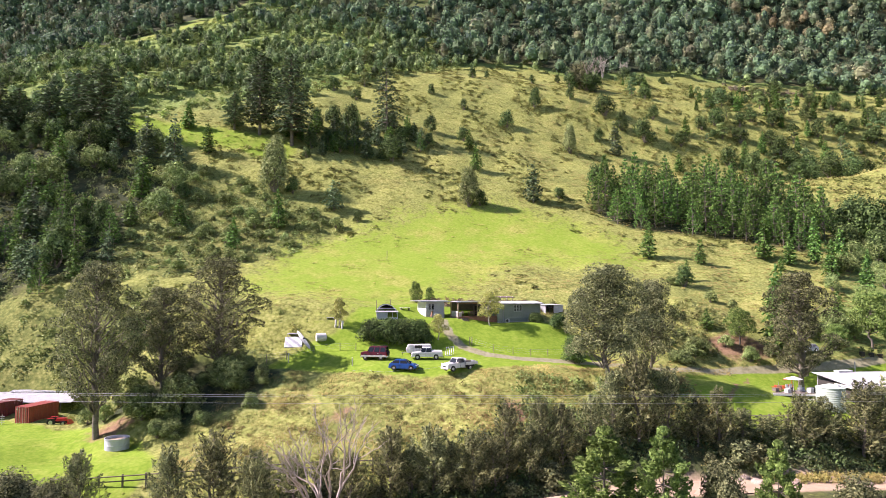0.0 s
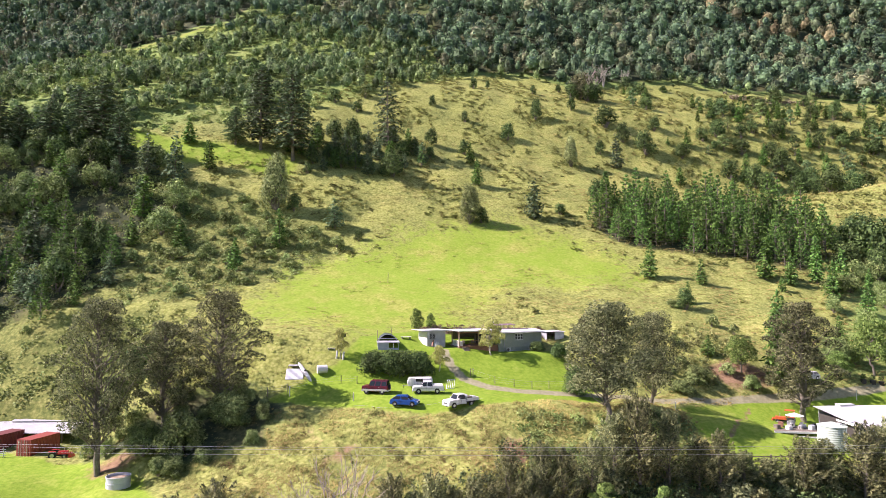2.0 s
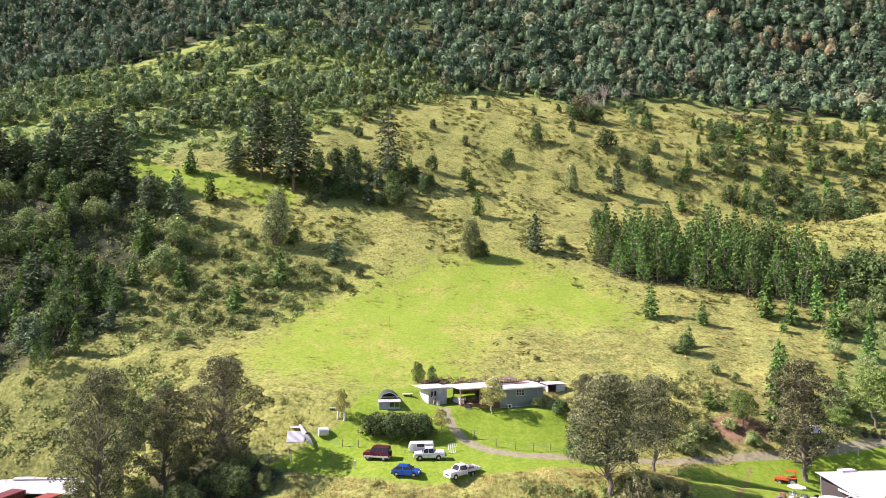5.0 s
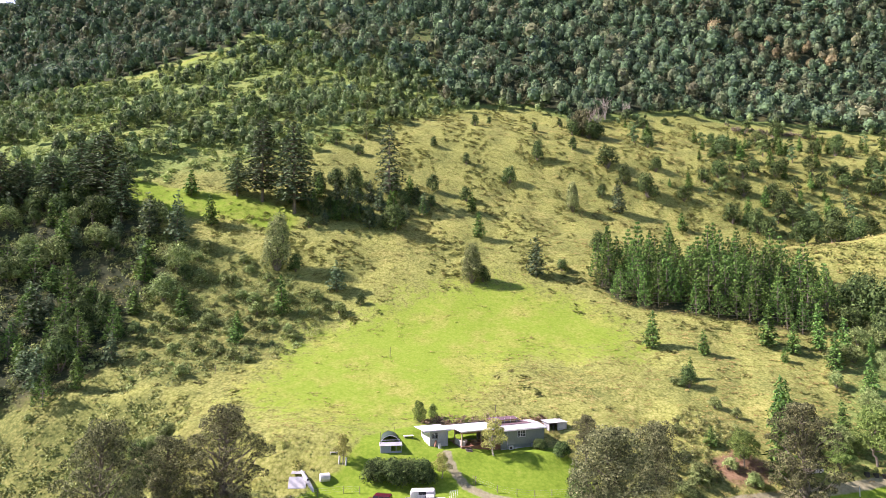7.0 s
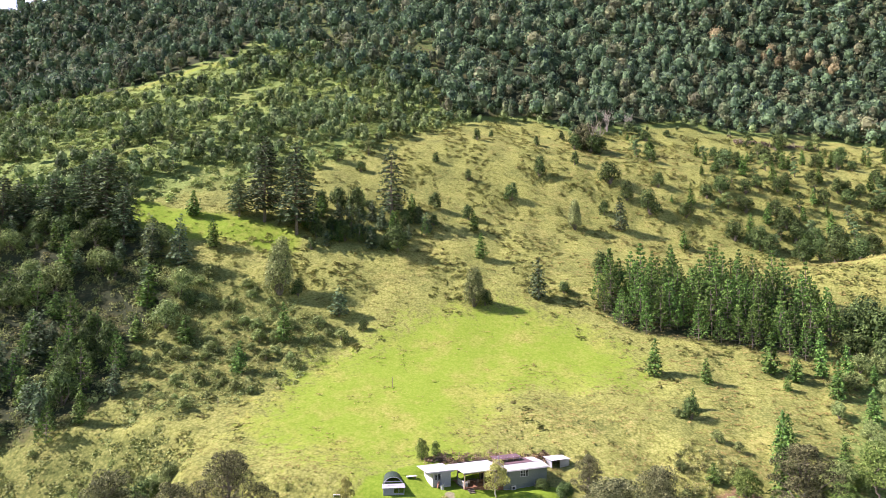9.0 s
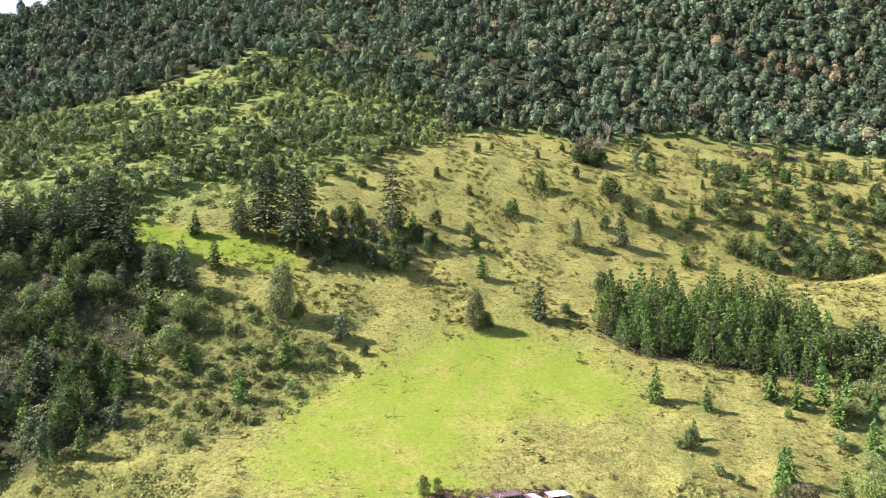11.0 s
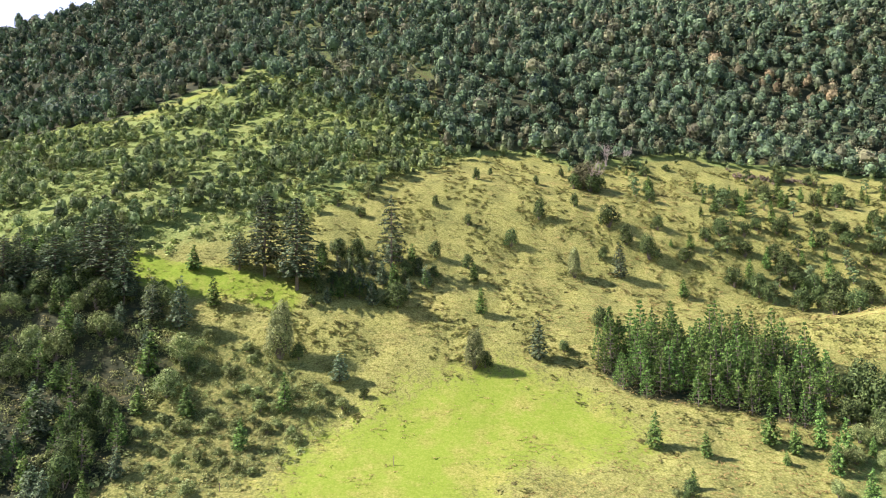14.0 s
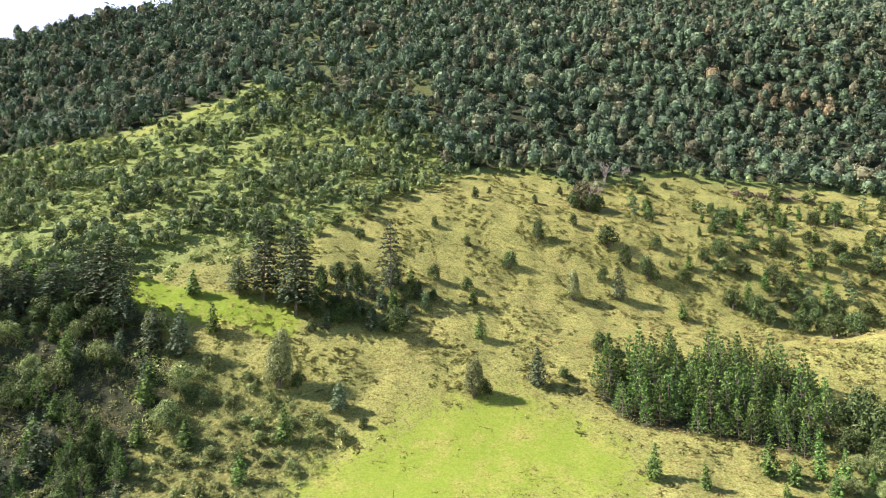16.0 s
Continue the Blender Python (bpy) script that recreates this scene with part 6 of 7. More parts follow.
HATCH = [(1.95, 0.28), (2.02, 0.55), (1.9, 0.76), (1.6, 0.88), (1.0, 0.99), (-1.75, 1.06), (-1.95, 0.85), (-1.95, 0.32), (-1.6, 0.22), (1.6, 0.22)]
hatch = car("hatchback", -5.6, 94.0, -10, "bright blue hatchback parked on the lawn", "car", BLUE_CAR, HATCH, (1.15, 0.3, -1.1, -1.85, 0.97, 1.56), 1.76, (1.28, -1.22))
WAGON = [(2.2, 0.4), (2.22, 0.95), (2.1, 1.08), (1.1, 1.15), (-2.2, 1.15), (-2.25, 0.45), (-1.7, 0.36), (1.7, 0.36)]
suv = car("off_roader", -10.2, 99.3, 168, "maroon boxy off-road wagon with silver lower trim", "car", MAROON_CAR, WAGON, (1.15, 0.7, -2.05, -2.2, 1.08, 1.82), 1.8, (1.4, -1.3), 0.38, 3, SILVER_TRIM)
for s in (-1, 1):
    part("lower_trim", box(-2.15, s * 0.9 - 0.03, 0.42, 2.1, s * 0.9 + 0.03, 0.66, bevel=0.015), SILVER_TRIM, suv, "silver lower body trim")
    part("roof_rail", rod((-1.9, s * 0.6, 1.88), (0.5, s * 0.6, 1.88), 0.025), RUBBER, suv)
suv.scale = (0.9, 0.97, 1.08)
part("spare_wheel", rod((-2.28, 0.1, 0.95), (-2.48, 0.1, 0.95), 0.36, 18), RUBBER, suv)
PICKUP = [(2.5, 0.42), (2.52, 0.85), (2.4, 1.0), (1.3, 1.1), (-2.5, 1.1), (-2.5, 0.5), (-1.9, 0.4), (1.9, 0.4)]
ute = car("utility_truck", -2.4, 99.0, 183, "white crew-cab utility truck with a covered tub", "utility truck", WHITE_CAR, PICKUP, (1.25, 0.75, -0.55, -0.8, 1.05, 1.75), 1.8, (1.55, -1.45), 0.38, 2, SILVER_TRIM)
part("canopy", shell([(-0.75, 1.06), (-0.8, 1.32), (-2.4, 1.28), (-2.48, 1.06)], 1.72, 0.14, 1.1), WHITE_CAR, ute, "white tub cover")
ute.scale = (0.92, 0.97, 1.03)
part("side_stripe", box(-2.3, 0.9, 0.78, 2.2, 0.915, 0.9, bevel=0.003), GREY_PANEL, ute)
part("side_stripe", box(-2.3, -0.915, 0.78, 2.2, -0.9, 0.9, bevel=0.003), GREY_PANEL, ute)
OLD_CAB = [(2.45, 0.42), (2.47, 0.9), (2.35, 1.08), (1.2, 1.16), (-0.55, 1.16), (-0.55, 0.5), (1.9, 0.4)]
tray = car("tray_truck", 2.2, 93.2, 216, "old white tray-back utility truck on the lawn", "utility truck", WHITE_CAR, OLD_CAB, (1.15, 0.7, -0.3, -0.5, 1.1, 1.78), 1.75, (1.6, -1.4), 0.37, 1, SILVER_TRIM)
bed = part("tray", box(-2.7, -0.95, 0.78, -0.62, 0.95, 0.9), WHITE_CAR, tray, "white steel tray")
for s in (-1, 1):
    part("tray_side", box(-2.7, s * 0.95 - 0.02, 0.9, -0.62, s * 0.95 + 0.02, 1.2), WHITE_CAR, bed)
part("tailgate", box(-2.72, -0.95, 0.9, -2.68, 0.95, 1.2), WHITE_CAR, bed)
part("headboard", box(-0.66, -0.9, 0.9, -0.6, 0.9, 1.75), GALV, bed)
part("load", box(-1.9, -0.6, 0.9, -0.9, 0.5, 1.35, bevel=0.1), OLD_TIMBER, tray, "dark load on the tray")
part("toolbox", box(-2.5, -0.3, 0.9, -2.0, 0.6, 1.3, bevel=0.04), GALV, tray)
part("chassis", box(-2.5, -0.4, 0.45, 0.0, 0.4, 0.75), RUBBER, tray)
hatch.scale = (1.0, 1.0, 0.92)
car("sedan", 66.8, 121.4, 200, "dark car parked behind the paddock tree", "car", GREY_PANEL, HATCH, (1.1, 0.35, -1.35, -1.95, 0.95, 1.48), 1.76, (1.3, -1.25))

caravan = thing("caravan", -3.7, 101.3, 182, "white rounded pop-top caravan behind the truck", "caravan", group="parked vehicles")
part("body", shell([(2.2, 0.45), (2.45, 1.1), (2.1, 1.72), (-2.2, 1.76), (-2.45, 1.4), (-2.3, 0.45)], 2.1, 0.1, 1.0, 0.12), WHITE_CAR, caravan)
for k in range(7):
    part("rib", box(-2.0 + 0.6 * k, 1.0, 0.6, -1.94 + 0.6 * k, 1.06, 1.7, bevel=0.01), GREY_PANEL, caravan)
part("window", box(-0.6, 1.02, 1.2, 0.8, 1.075, 1.65), GLASS, caravan)
part("door", box(1.1, 1.02, 0.5, 1.75, 1.07, 1.75), WHITE_PAINT, caravan)
part("drawbar", rod((2.2, 0, 0.5), (3.3, 0, 0.45), 0.05), STEEL, caravan)
for s in (-1, 1):
    wheel(caravan, -0.2, s * 0.95, 0.33)
caravan.scale = (0.8, 0.92, 0.95)
part("jockey_wheel", rod((3.1, 0, 0.0), (3.1, 0, 0.55), 0.05), RUBBER, caravan)

# metal gate leaning by the drive
gate = thing("metal_gate", 1.0, 101.6, 25, "leaning grey tubular metal gate by the drive", "gate")
for k in range(5):
    part("bar", rod((-0.7 + 0.32 * k, 0, 0.0), (-0.2 + 0.32 * k, 0.7, 1.25), 0.022), GALV, gate)
part("top_rail", rod((-0.2, 0.7, 1.25), (1.1, 0.7, 1.25), 0.025), GALV, gate)
part("bottom_rail", rod((-0.7, 0, 0.03), (0.6, 0, 0.03), 0.025), GALV, gate)

# ---- coop and clutter below the fruit tree ----
coop = thing("chicken_coop", -25.0, 104.0, 0, "small coop of sloping grey iron sheets with a white roof", "coop", z=12.7)
part("front_sheet", sheet(0.0, 0.0, 2.8, 0.9, 0.0, 1.55), GALV, coop, "sloping grey iron front")
part("roof", sheet(0.2, 0.95, 2.2, 2.6, 2.0, 2.1), WHITE_IRON, coop, "white roof")
for px in (0.25, 2.15):
    for py in (1.0, 2.5):
        part("post", box(px - 0.04, py - 0.04, -0.3, px + 0.04, py + 0.04, 2.0), OLD_TIMBER, coop)
part("back_wall", box(0.2, 2.5, -0.3, 2.2, 2.55, 1.9), OLD_TIMBER, coop)
kayak = thing("canoe", -21.9, 103.9, -48, "long white canoe propped against the coop", "canoe", z=13.0)
bm = bmesh.new()
bmesh.ops.create_uvsphere(bm, u_segments=20, v_segments=12, radius=1.0, matrix=Matrix.Translation((0, 0, 0.9)) @ Matrix.Rotation(radians(33), 4, "Y") @ Matrix.Diagonal((2.4, 0.36, 0.26, 1)))
part("hull", bm, WHITE_PAINT, kayak, smooth=True)
part("cockpit", rod((0.1, 0, 1.06), (0.25, 0, 1.1), 0.2, 14), DARK, kayak)
drum = thing("water_tub", -19.3, 104.8, 20, "white plastic tub lying in the grass", "tub")
part("tub", rod((-0.8, 0, 0.62), (0.7, 0, 0.62), 0.66, 18), WHITE_PAINT, drum)
part("lid", rod((0.7, 0, 0.62), (0.78, 0, 0.62), 0.5, 18), GREY_PANEL, drum)
seat_ = thing("garden_bench", -18.6, 108.8, 5, "low white garden bench on the grass", "bench")
part("seat", box(-0.6, -0.2, 0.3, 0.6, 0.2, 0.36), WHITE_PAINT, seat_)
for px in (-0.5, 0.5):
    part("leg", box(px - 0.04, -0.15, -0.1, px + 0.04, 0.15, 0.3), WHITE_PAINT, seat_)
for px, py, tr in ((-17.5, 107.4, 10), (-16.4, 107.2, -12)):
    guard = thing("tree_guard", px, py, tr, "white plastic guard round a young trunk", "tree guard", group="tree guards")
    part("sleeve", rod((0, 0, -0.1), (0.1, 0, 1.2), 0.16, 10), WHITE_PAINT, guard)

# ---- left farmyard ----


def container(x, y, turn, mat, label, z):
    c = thing("shipping_container", x, y, turn, label, "container", z=z, group="shipping containers")
    w, d, h = 2.6, 5.6, 2.75
    part("frame", add_box(add_box(box(0, 0.02, 0, w, d, 0.18), 0.02, 0.06, h - 0.1, w - 0.02, d - 0.02, h - 0.02), 0.06, 0.06, 0.1, w - 0.06, d - 0.06, h - 0.05), mat, c)
    for sx in (0.0, w - 0.14):
        for sy in (0.0, d - 0.14):
            part("corner_post", box(sx, sy, 0, sx + 0.14, sy + 0.14, h), mat, c)
    for sx in (0.0, w):
        bm = bmesh.new()
        out = 0.045 if sx > 0 else -0.045
        line = [(sx + (out if k % 4 in (1, 2) else 0.0), 0.16 + (d - 0.32) * k / 76) for k in range(77)]
        low, top = [bm.verts.new((px, py, 0.16)) for px, py in line], [bm.verts.new((px, py, h - 0.1)) for px, py in line]
        for k in range(76):
            bm.faces.new((low[k], low[k + 1], top[k + 1], top[k]))
        part("side_panel", bm, mat, c)
    for k in range(2):
        d_ = part("door", box(0.15 + 1.07 * k, -0.03, 0.15, 1.2 + 1.07 * k, 0.03, h - 0.12), mat, c)
        for j in range(2):
            part("lock_rod", rod((0.45 + 1.07 * k + 0.45 * j, -0.06, 0.1), (0.45 + 1.07 * k + 0.45 * j, -0.06, h - 0.08), 0.025), STEEL, d_)
        for j in range(4):
            part("door_rib", box(0.2 + 1.07 * k, -0.045, 0.45 + 0.58 * j, 1.15 + 1.07 * k, -0.03, 0.62 + 0.58 * j, bevel=0.008), mat, d_)
    part("plate", box(0.3, -0.05, 2.2, 0.55, -0.04, 2.42, bevel=0.003), WHITE_PAINT, c, "small white plate")
    return c


container(-65.6, 102.0, -14, RUST_RED, "rust red corrugated shipping container in the paddock", 1.15)
container(-72.6, 104.0, -14, MAROON_BOX, "dark maroon shipping container behind another one", 1.2)
barn = thing("farm_shed", -80, 108.2, 2, "low open farm shed with a white iron roof", "shed", z=1.3)
part("roof", sheet(0, 0.0, 19.0, 5.0, 2.0, 3.0), WHITE_SHEET, barn, "white iron roof")
part("upper_roof", sheet(6.5, 4.4, 17.5, 6.2, 3.1, 3.4), WHITE_SHEET, barn)
for k in range(6):
    part("post", box(0.2 + 3.4 * k, 0.2, -0.5, 0.35 + 3.4 * k, 0.35, 2.0), OLD_TIMBER, barn)
part("back_wall", box(0, 4.8, -0.5, 17.5, 4.9, 2.9), DARK, barn)
part("side_wall", box(15.2, 0.6, -0.5, 15.3, 4.8, 2.1), WHITE_PAINT, barn)
yard_gate = thing("yard_rails", -72, 101.8, -4, "galvanised stockyard rails beside the container", "fence")
for px in (0, 2.4, 4.8):
    part("post", rod((px, 0, -0.3), (px, 0, 1.5), 0.05), GALV, yard_gate)
for z in (0.35, 0.65, 0.95, 1.25):
    part("rail", rod((0, 0, z), (5.2, 0, z), 0.035), GALV, yard_gate)


def tractor(x, y, turn, paint, label, canopy):
    t = thing("tractor", x, y, turn, label, "tractor")
    part("bonnet", box(0.3, -0.35, 0.7, 1.9, 0.35, 1.25, bevel=0.08), paint, t)
    part("chassis", box(-0.6, -0.25, 0.45, 1.8, 0.25, 0.75), RUBBER, t)
    for s in (-1, 1):
        wheel(t, -0.4, s * 0.75, 0.65, 0.38)
        wheel(t, 1.5, s * 0.65, 0.4, 0.25)
        part("mudguard", box(-1.0, s * 0.75 - 0.2, 1.3, 0.2, s * 0.75 + 0.2, 1.38, bevel=0.03), paint, t)
    part("seat", box(-0.6, -0.25, 0.95, -0.2, 0.25, 1.1, bevel=0.04), RUBBER, t)
    part("steering_wheel", rod((0.15, 0, 1.35), (0.18, 0, 1.38), 0.2, 14), RUBBER, t)
    part("exhaust", rod((1.2, 0.2, 1.2), (1.2, 0.2, 1.8), 0.04), STEEL, t)
    if canopy:
        for s in (-1, 1):
            part("roll_bar", rod((-0.75, s * 0.5, 0.9), (-0.75, s * 0.5, 2.3), 0.045), paint, t)
        part("canopy", box(-1.0, -0.65, 2.28, 0.5, 0.65, 2.36, bevel=0.03), paint, t, "orange canopy")
    part("loader_arm", box(0.2, -0.5, 0.8, 2.3, -0.42, 0.92), paint, t)
    part("loader_arm", box(0.2, 0.42, 0.8, 2.3, 0.5, 0.92), paint, t)
    part("bucket", prism([(2.2, 0.2), (2.8, 0.25), (2.75, 0.35), (2.3, 0.85), (2.2, 0.85)], -0.75, 0.75, 0.01), paint, t)
    return t


red_tractor = tractor(-59.2, 101.6, 10, RED_PAINT, "red tractor with a loader beside the container", False)
red_tractor.scale = (0.88, 0.88, 0.88)
trough = thing("stock_trough", -43.3, 88.6, 0, "round galvanised water trough on the paddock grass", "trough", sink=0.1)
bm = bmesh.new()
for r, z in ((1.75, 0.0), (1.75, 0.6), (1.79, 0.65), (1.79, 0.75), (1.75, 0.8), (1.75, 1.5), (1.82, 1.55), (1.82, 1.68), (1.7, 1.68), (1.7, 1.1)):
    ring = [bm.verts.new((r * cos(2 * pi * k / 40), r * sin(2 * pi * k / 40), z)) for k in range(40)]
    if z or r > 1.75:
        for k in range(40):
            bm.faces.new((last[k], last[(k + 1) % 40], ring[(k + 1) % 40], ring[k]))
    last = ring
bm.faces.new(last)
part("shell", bm, TROUGH, trough)
trough.scale = (0.86, 0.86, 0.9)
part("water", rod((0, 0, 1.2), (0, 0, 1.3), 1.69, 32), WATER, trough)

# ---- right farmyard ----
tank = thing("water_tank", 51.7, 88.6, 0, "pale green ribbed water tank with a shallow cone lid", "water tank", z=5.7)
bm = bmesh.new()
last = None
for k in range(23):
    r, z = 1.72 + (0.035 if k % 2 else 0.0), 3.1 * k / 22
    ring = [bm.verts.new((r * cos(2 * pi * j / 40), r * sin(2 * pi * j / 40), z)) for j in range(40)]
    if last:
        for j in range(40):
            bm.faces.new((last[j], last[(j + 1) % 40], ring[(j + 1) % 40], ring[j]))
    last = ring
part("shell", bm, TANK_GREEN, tank)
bm = bmesh.new()
bmesh.ops.create_cone(bm, cap_ends=True, segments=40, radius1=1.82, radius2=0.25, depth=0.45, matrix=Matrix.Translation((0, 0, 3.32)))
part("lid", bm, TANK_GREEN, tank)
part("hatch", rod((0.6, -0.6, 3.3), (0.6, -0.6, 3.52), 0.3, 16), WHITE_PAINT, tank)
part("pipe", rod((1.5, 0.9, 2.8), (4.6, 2.4, 3.1), 0.06), WHITE_PAINT, tank, "white downpipe from the shed roof")

farm = thing("farm_shed", 56.6, 90.6, 4, "wide low shed with a bright white iron roof", "shed", z=6.0)
part("front_wall", box(0, 0, -1.5, 19, 0.1, 2.3), GREY_PANEL, farm)
part("back_wall", box(0, 8.6, -1.5, 19, 8.7, 3.1), GREY_PANEL, farm)
part("end_wall", prism([(0, -1.5), (0.1, -1.5), (0.1, 2.4), (0, 2.4)], 0.1, 8.6), DARK, farm)
part("far_wall", prism([(18.9, -1.5), (19, -1.5), (19, 2.4), (18.9, 2.4)], 0.1, 8.6), GREY_PANEL, farm)
part("roof", sheet(-0.5, -0.6, 19.5, 9.2, 2.4, 3.35, ribs=0.3), WHITE_IRON, farm, "bright white iron roof")
part("gutter", rod((-0.5, -0.68, 2.3), (19.5, -0.68, 2.3), 0.07), WHITE_PAINT, farm)
part("end_fascia", prism([(-0.55, 2.2), (-0.5, 2.2), (-0.5, 2.5), (-0.55, 2.5)], -0.6, 4.0), WHITE_PAINT, farm)
boxes_ = thing("white_box", 60.5, 100.2, 10, "white painted box beside the shed roof", "box", z=7.2)
part("body", box(-1.2, -0.5, 0, 1.2, 0.5, 2.3, bevel=0.05), WHITE_PAINT, boxes_)
part("lid", box(-1.25, -0.55, 2.3, 1.25, 0.55, 2.4, bevel=0.03), WHITE_PAINT, boxes_)
tractor(56.2, 108.5, 150, ORANGE_PAINT, "orange tractor with a canopy on the paddock", True)

deck = thing("timber_deck", 45.2, 91.6, -8, "cluttered timber deck with a pale edge board", "deck", z=7.3)
for k in range(12):
    part("deck_board", box(0.5 * k, -1.2, 0.3, 0.5 * k + 0.46, 2.4, 0.37, bevel=0.006), OLD_TIMBER, deck)
part("edge_board", box(-0.1, -1.28, 0.12, 6.1, -1.2, 0.38), WHITE_PAINT, deck, "pale edge board")
part("lower_board", box(0.4, -1.3, -0.45, 6.0, -1.24, -0.25), WHITE_PAINT, deck)
for px in (0.2, 2.0, 4.0, 5.8):
    part("post", box(px - 0.06, -1.18, -1.6, px + 0.06, -1.06, 0.3), OLD_TIMBER, deck)
    part("post", box(px - 0.06, 2.2, -1.2, px + 0.06, 2.32, 0.3), OLD_TIMBER, deck)


def yard_spot(lx, ly):
    c, s = cos(radians(-8)), sin(radians(-8))
    return 45.2 + lx * c - ly * s, 91.6 + lx * s + ly * c


rngc = np.random.default_rng(81)
for lx, ly, mat, label in ((0.8, 0.4, OLD_TIMBER, "dark timber crate on the deck"), (1.7, 1.6, TIMBER, "brown timber crate on the deck"), (5.2, 0.2, GREY_PANEL, "grey crate on the deck"), (2.2, 0.0, WHITE_PAINT, "white crate on the deck"), (4.6, 1.7, GALV, "metal crate on the deck")):
    crate = thing("crate", *yard_spot(lx, ly), rngc.uniform(0, 60), label, "crate", z=7.67, group="crates on the deck")
    h = rngc.uniform(0.4, 0.8)
    part("body", box(-0.35, -0.3, 0, 0.35, 0.3, h, bevel=0.02), mat, crate)
    part("lid", box(-0.37, -0.32, h, 0.37, 0.32, h + 0.05, bevel=0.01), mat, crate)
for lx, ly, tr in ((2.6, 0.9, 20), (3.9, 0.5, -60), (3.2, 2.0, 190)):
    chair(*yard_spot(lx, ly), tr, 7.67, WHITE_PAINT, "white plastic chair on the cluttered deck")
brolly = thing("umbrella", *yard_spot(3.4, 1.2), 0, "white garden umbrella over the deck", "umbrella", z=7.67)
part("pole", rod((0, 0, 0), (0, 0, 2.0), 0.03), WHITE_PAINT, brolly)
bm = bmesh.new()
bmesh.ops.create_cone(bm, cap_ends=False, segments=8, radius1=1.25, radius2=0.03, depth=0.4, matrix=Matrix.Translation((0, 0, 1.9)))
bmesh.ops.solidify(bm, geom=list(bm.faces), thickness=0.015)
part("canopy", bm, WHITE_PAINT, brolly)
part("base", rod((0, 0, 0), (0, 0, 0.1), 0.28, 16), RUBBER, brolly)
tyre = thing("tyre", 51.6, 92.6, 20, "black tyre leaning at the shed end", "tyre", z=7.2)
part("rubber", rod((0, -0.12, 0.5), (0, 0.12, 0.5), 0.5, 20), RUBBER, tyre)
part("hub", rod((0, -0.125, 0.5), (0, 0.125, 0.5), 0.22, 14), DARK, tyre)
for px, py, tall in ((73.8, 118.7, 1.7), (36.0, 103.2, 1.4), (-23.5, 100.7, 1.2), (-13.2, 96.4, 1.2)):
    mark = thing("marker_post", px, py, 0, "slim white marker post in the grass", "post", group="white marker posts")
    part("post", box(-0.06, -0.06, -0.3, 0.06, 0.06, tall), WHITE_PAINT, mark)
    part("cap", box(-0.08, -0.08, tall, 0.08, 0.08, tall + 0.04), WHITE_PAINT, mark)
for px in (77.5, 79.2, 80.8):
    pot = thing("planter", px, 122.4, 0, "dark square planter with a clipped shrub", "planter", group="planters by the road")
    part("pot", box(-0.35, -0.35, -0.2, 0.35, 0.35, 0.7, bevel=0.03), DARK, pot)
    rr = np.random.default_rng(int(px))
    p, d = blob_points(rr, 160, np.array([0, 0, 1.2]), np.array([0.45, 0.45, 0.55]), -0.9)
    mesh_object("shrub", *leaf_quads(p, d + rr.normal(size=d.shape) * 0.5, np.full(len(p), 0.11), rr), BROAD, parent=pot)

# ---- fences, wires ----


def rail_fence(corners, label, step=2.6):
    x0, y0 = corners[0]
    f = thing("timber_fence", x0, y0, 0, label, "fence", z=0.0)
    pts = []
    for (ax, ay), (bx, by) in zip(corners, corners[1:]):
        n = max(1, round(math.hypot(bx - ax, by - ay) / step))
        pts += [(ax + (bx - ax) * k / n, ay + (by - ay) * k / n) for k in range(n)]
    pts.append(corners[-1])
    at = [(px - x0, py - y0, float(height(px, py))) for px, py in pts]
    for px, py, pz in at:
        part("post", box(px - 0.09, py - 0.09, pz - 0.4, px + 0.09, py + 0.09, pz + 1.35, bevel=0.015), OLD_TIMBER, f)
    for a, b in zip(at, at[1:]):
        for z in (0.6, 1.15):
            part("rail", rod((a[0], a[1] - 0.1, a[2] + z), (b[0], b[1] - 0.1, b[2] + z), 0.07, 6), OLD_TIMBER, f)
    return f


rail_fence([(-44, 75.2), (-31, 75.9), (-17, 76.4), (-8, 76.3)], "dark weathered post-and-rail fence along the creek flat")
rail_fence([(31, 82.8), (38.4, 83.2), (46, 84.0)], "dark weathered post-and-rail fence along the paddock edge")


def wire_fence(corners, label, tall=1.2):
    x0, y0 = corners[0]
    f = thing("wire_fence", x0, y0, 0, label, "fence", z=0.0)
    at = [(px - x0, py - y0, float(height(px, py))) for px, py in corners]
    for px, py, pz in at:
        part("post", rod((px, py, pz - 0.4), (px, py, pz + tall), 0.055, 7), OLD_TIMBER, f)
    for a, b in zip(at, at[1:]):
        for z in (0.4, 0.75, 1.1):
            part("wire", rod((a[0], a[1], a[2] + z), (b[0], b[1], b[2] + z), 0.008, 4), STEEL, f)
    return f


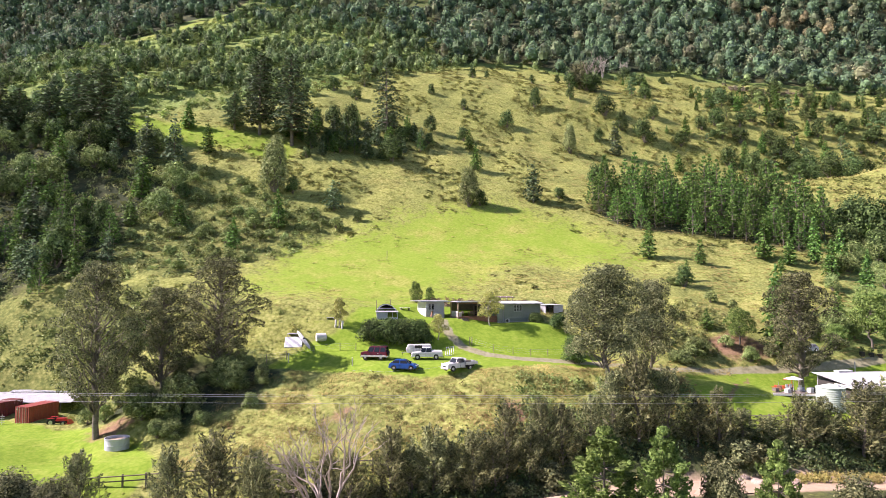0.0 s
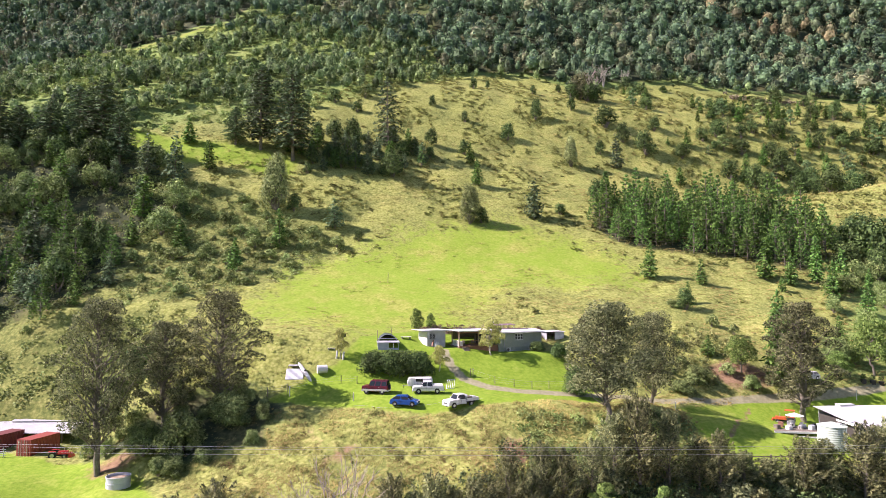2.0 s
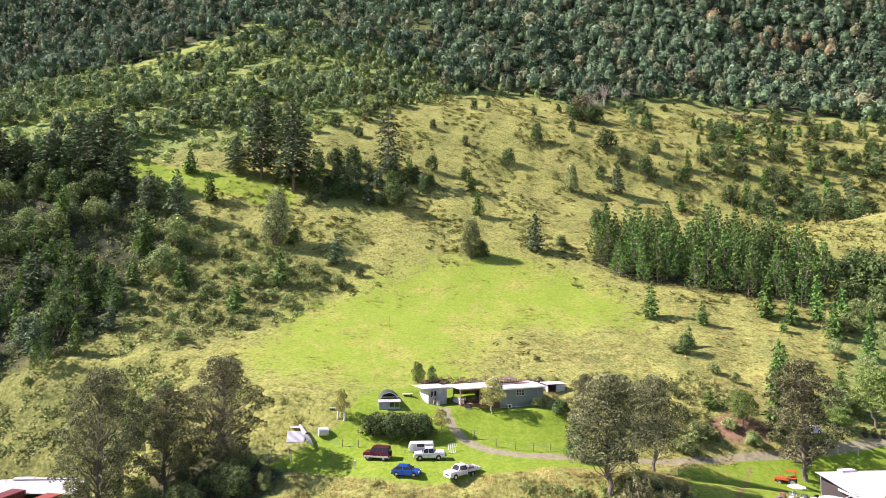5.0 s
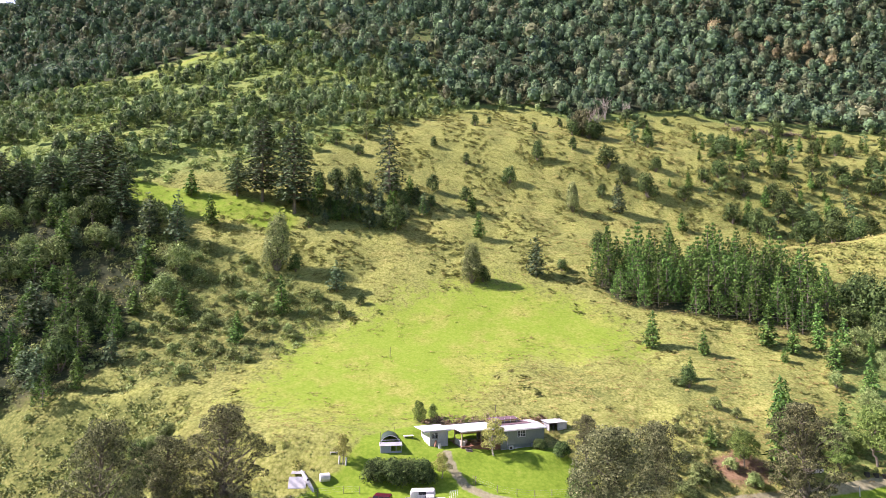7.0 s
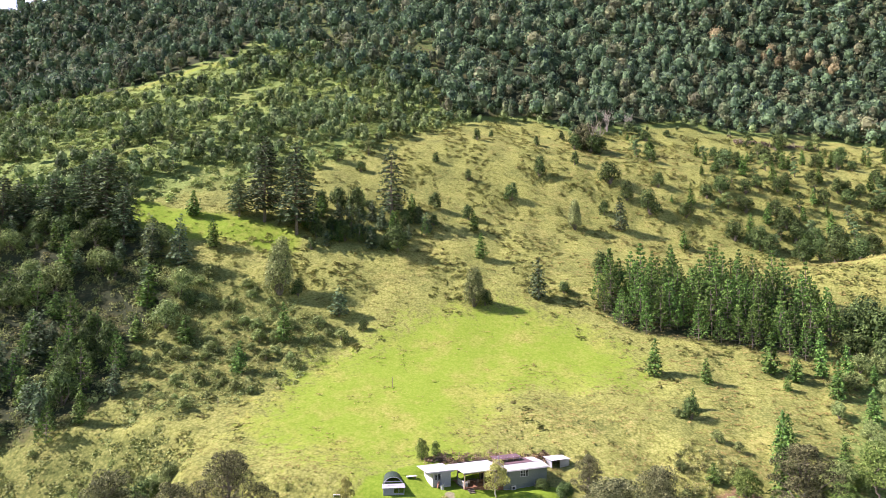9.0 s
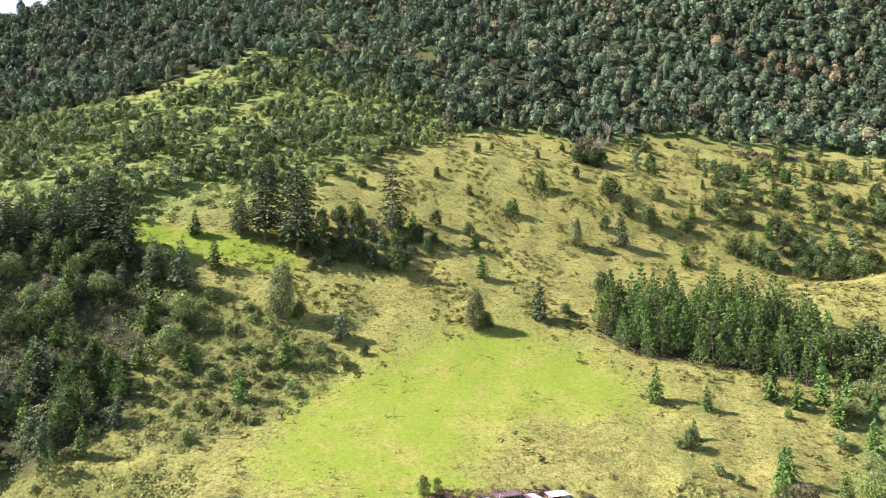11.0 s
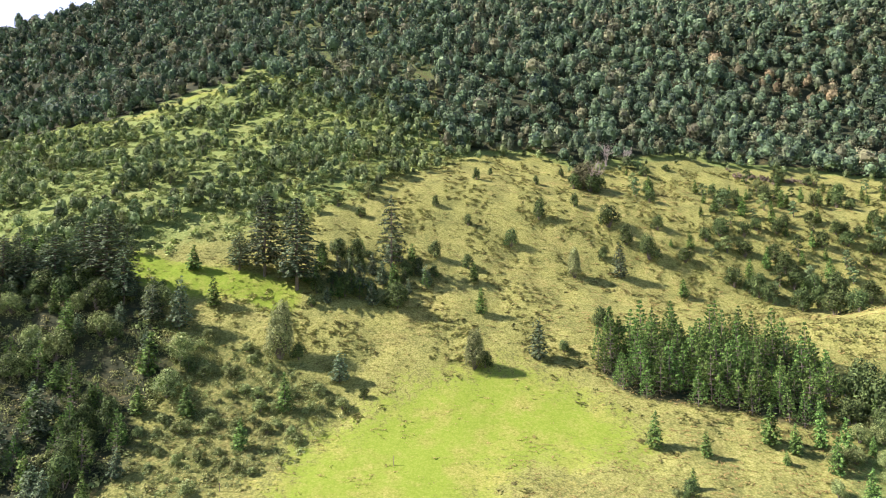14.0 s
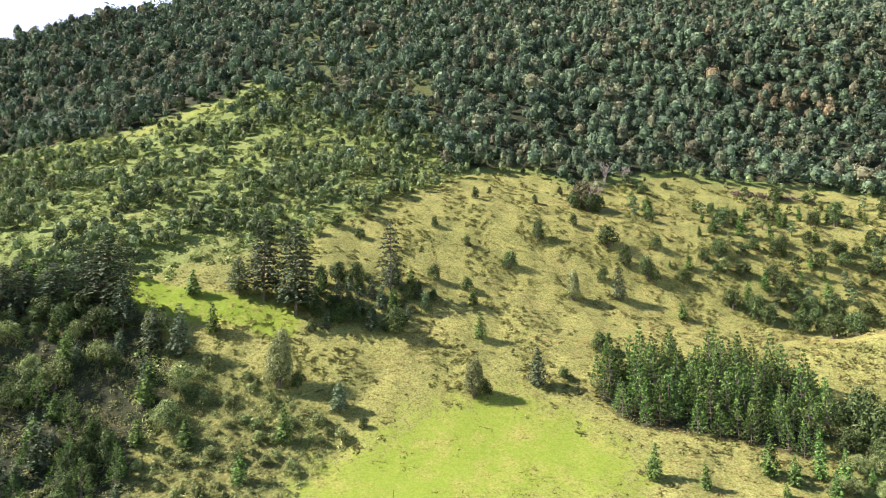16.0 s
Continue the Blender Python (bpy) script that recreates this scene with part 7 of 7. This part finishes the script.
wire_fence([(4.2, 105.7), (8.0, 104.2), (11.0, 103.9), (13.8, 104.0), (16.6, 104.8), (20.5, 106)], "thin wire fence on timber posts along the house lawn")
wire_fence([(-27, 101.2), (-24, 101.6), (-20, 102.5), (-16, 102.8), (-13.5, 102.6)], "thin wire fence on timber posts below the coop")
for px, py, tall in ((-12.9, 151.0, 2.2), (-49.1, 139.5, 1.6), (4.6, 105.6, 1.3), (9.5, 128.5, 1.5)):
    pole = thing("field_post", px, py, 0, "lone weathered timber post in the pasture", "post", group="field posts")
    part("post", rod((0, 0, -0.4), (0.03, 0, tall), 0.07, 7), OLD_TIMBER, pole)
    part("insulator", rod((0.03, 0, tall - 0.2), (0.13, 0, tall - 0.2), 0.03, 6), WHITE_PAINT, pole)

line = thing("power_line", 0, 65, 0, "three thin power wires strung across the creek flat", "power line", z=0.0)
for sx in (-78, 82):
    g = float(height(sx, 65))
    p = part("pole", rod((sx, 0, g - 1), (sx, 0, 13.2), 0.16, 10), OLD_TIMBER, line)
    part("crossarm", box(sx - 0.06, -0.9, 12.3, sx + 0.06, 0.9, 12.45), OLD_TIMBER, p)
for dy, dz in ((-0.8, 0.0), (0.0, 0.05), (0.8, -0.9)):
    pts = [(-78 + 160 * k / 24, dy, 12.45 + dz - 1.0 * (1 - ((k - 12) / 12) ** 2)) for k in range(25)]
    mesh_object("wire", *tube(pts, np.full(25, 0.01), 5), STEEL, parent=line)

hose = thing("garden_hose", 0, 0, 0, "thin white hose lying across the lawn", "hose", z=0.0)
pts = [(-13 + 0.5 * k, 94.6 - 1.1 * sin(k * 0.11) + 0.2 * sin(k * 0.5)) for k in range(38)]
mesh_object("tube", *tube([(px, py, float(height(px, py)) + 0.12) for px, py in pts], np.full(38, 0.014), 5), GREY_PANEL, parent=hose)

# ---- creek ----
way = np.array(CREEK, float)
side = unit(np.stack([-np.gradient(way[:, 1]), np.gradient(way[:, 0])], -1))
l, r = way + side * 2.4, way - side * 2.4
v = np.concatenate([np.column_stack([l, creek_level(l[:, 0])]), np.column_stack([r, creek_level(r[:, 0])])])
n = len(way)
tagged(mesh_object("water", v, [(k + n, k + 1 + n, k + 1, k) for k in range(n - 1)], WATER), "muddy brown creek water", "water", kind="structure")
rng = np.random.default_rng(91)
for k in range(34):
    px, py = rng.uniform(24, 60), rng.uniform(73.5, 76.5)
    stone = new("rock")
    bm = bmesh.new()
    bmesh.ops.create_icosphere(bm, subdivisions=2, radius=1.0)
    for q in bm.verts:
        q.co *= 1 + 0.25 * noise.noise(q.co * 1.7 + Vector((k * 3.1, 0, 0)))
    s = rng.uniform(0.25, 0.75)
    stone.matrix_basis = pose(px, py, float(creek_level(px)), 0, 0, rng.uniform(0, 360))
    tagged(stone, "rounded brown creek boulder in shallow water", "rock", "creek boulders")
    bmesh.ops.scale(bm, vec=(s * 1.3, s, s * 0.6), verts=bm.verts)
    part("stone", bm, ROCK, stone, smooth=True)

tuft_spots = [(rng.uniform(36, 54), rng.uniform(73.8, 76.4)) for _ in range(70)]
at = np.repeat([(px, py, 0.75) for px, py in tuft_spots], 60, 0) + rng.normal(size=(4200, 3)) * (0.28, 0.28, 0.15)
v, f = leaf_quads(at, rng.normal(size=at.shape) * 0.7 + (-0.3, -0.4, 0.7), rng.uniform(0.12, 0.3, len(at)), rng, 0.25, np.tile((0.0, 0.0, 1.0), (len(at), 1)) + rng.normal(size=at.shape) * 0.5)
tagged(mesh_object("sedge_tussocks", v, f, TUFT, tint=np.repeat(rng.uniform(0.3, 1, 70), 240)), "dry sedge tussocks on the creek gravel", "grass", kind="stuff")
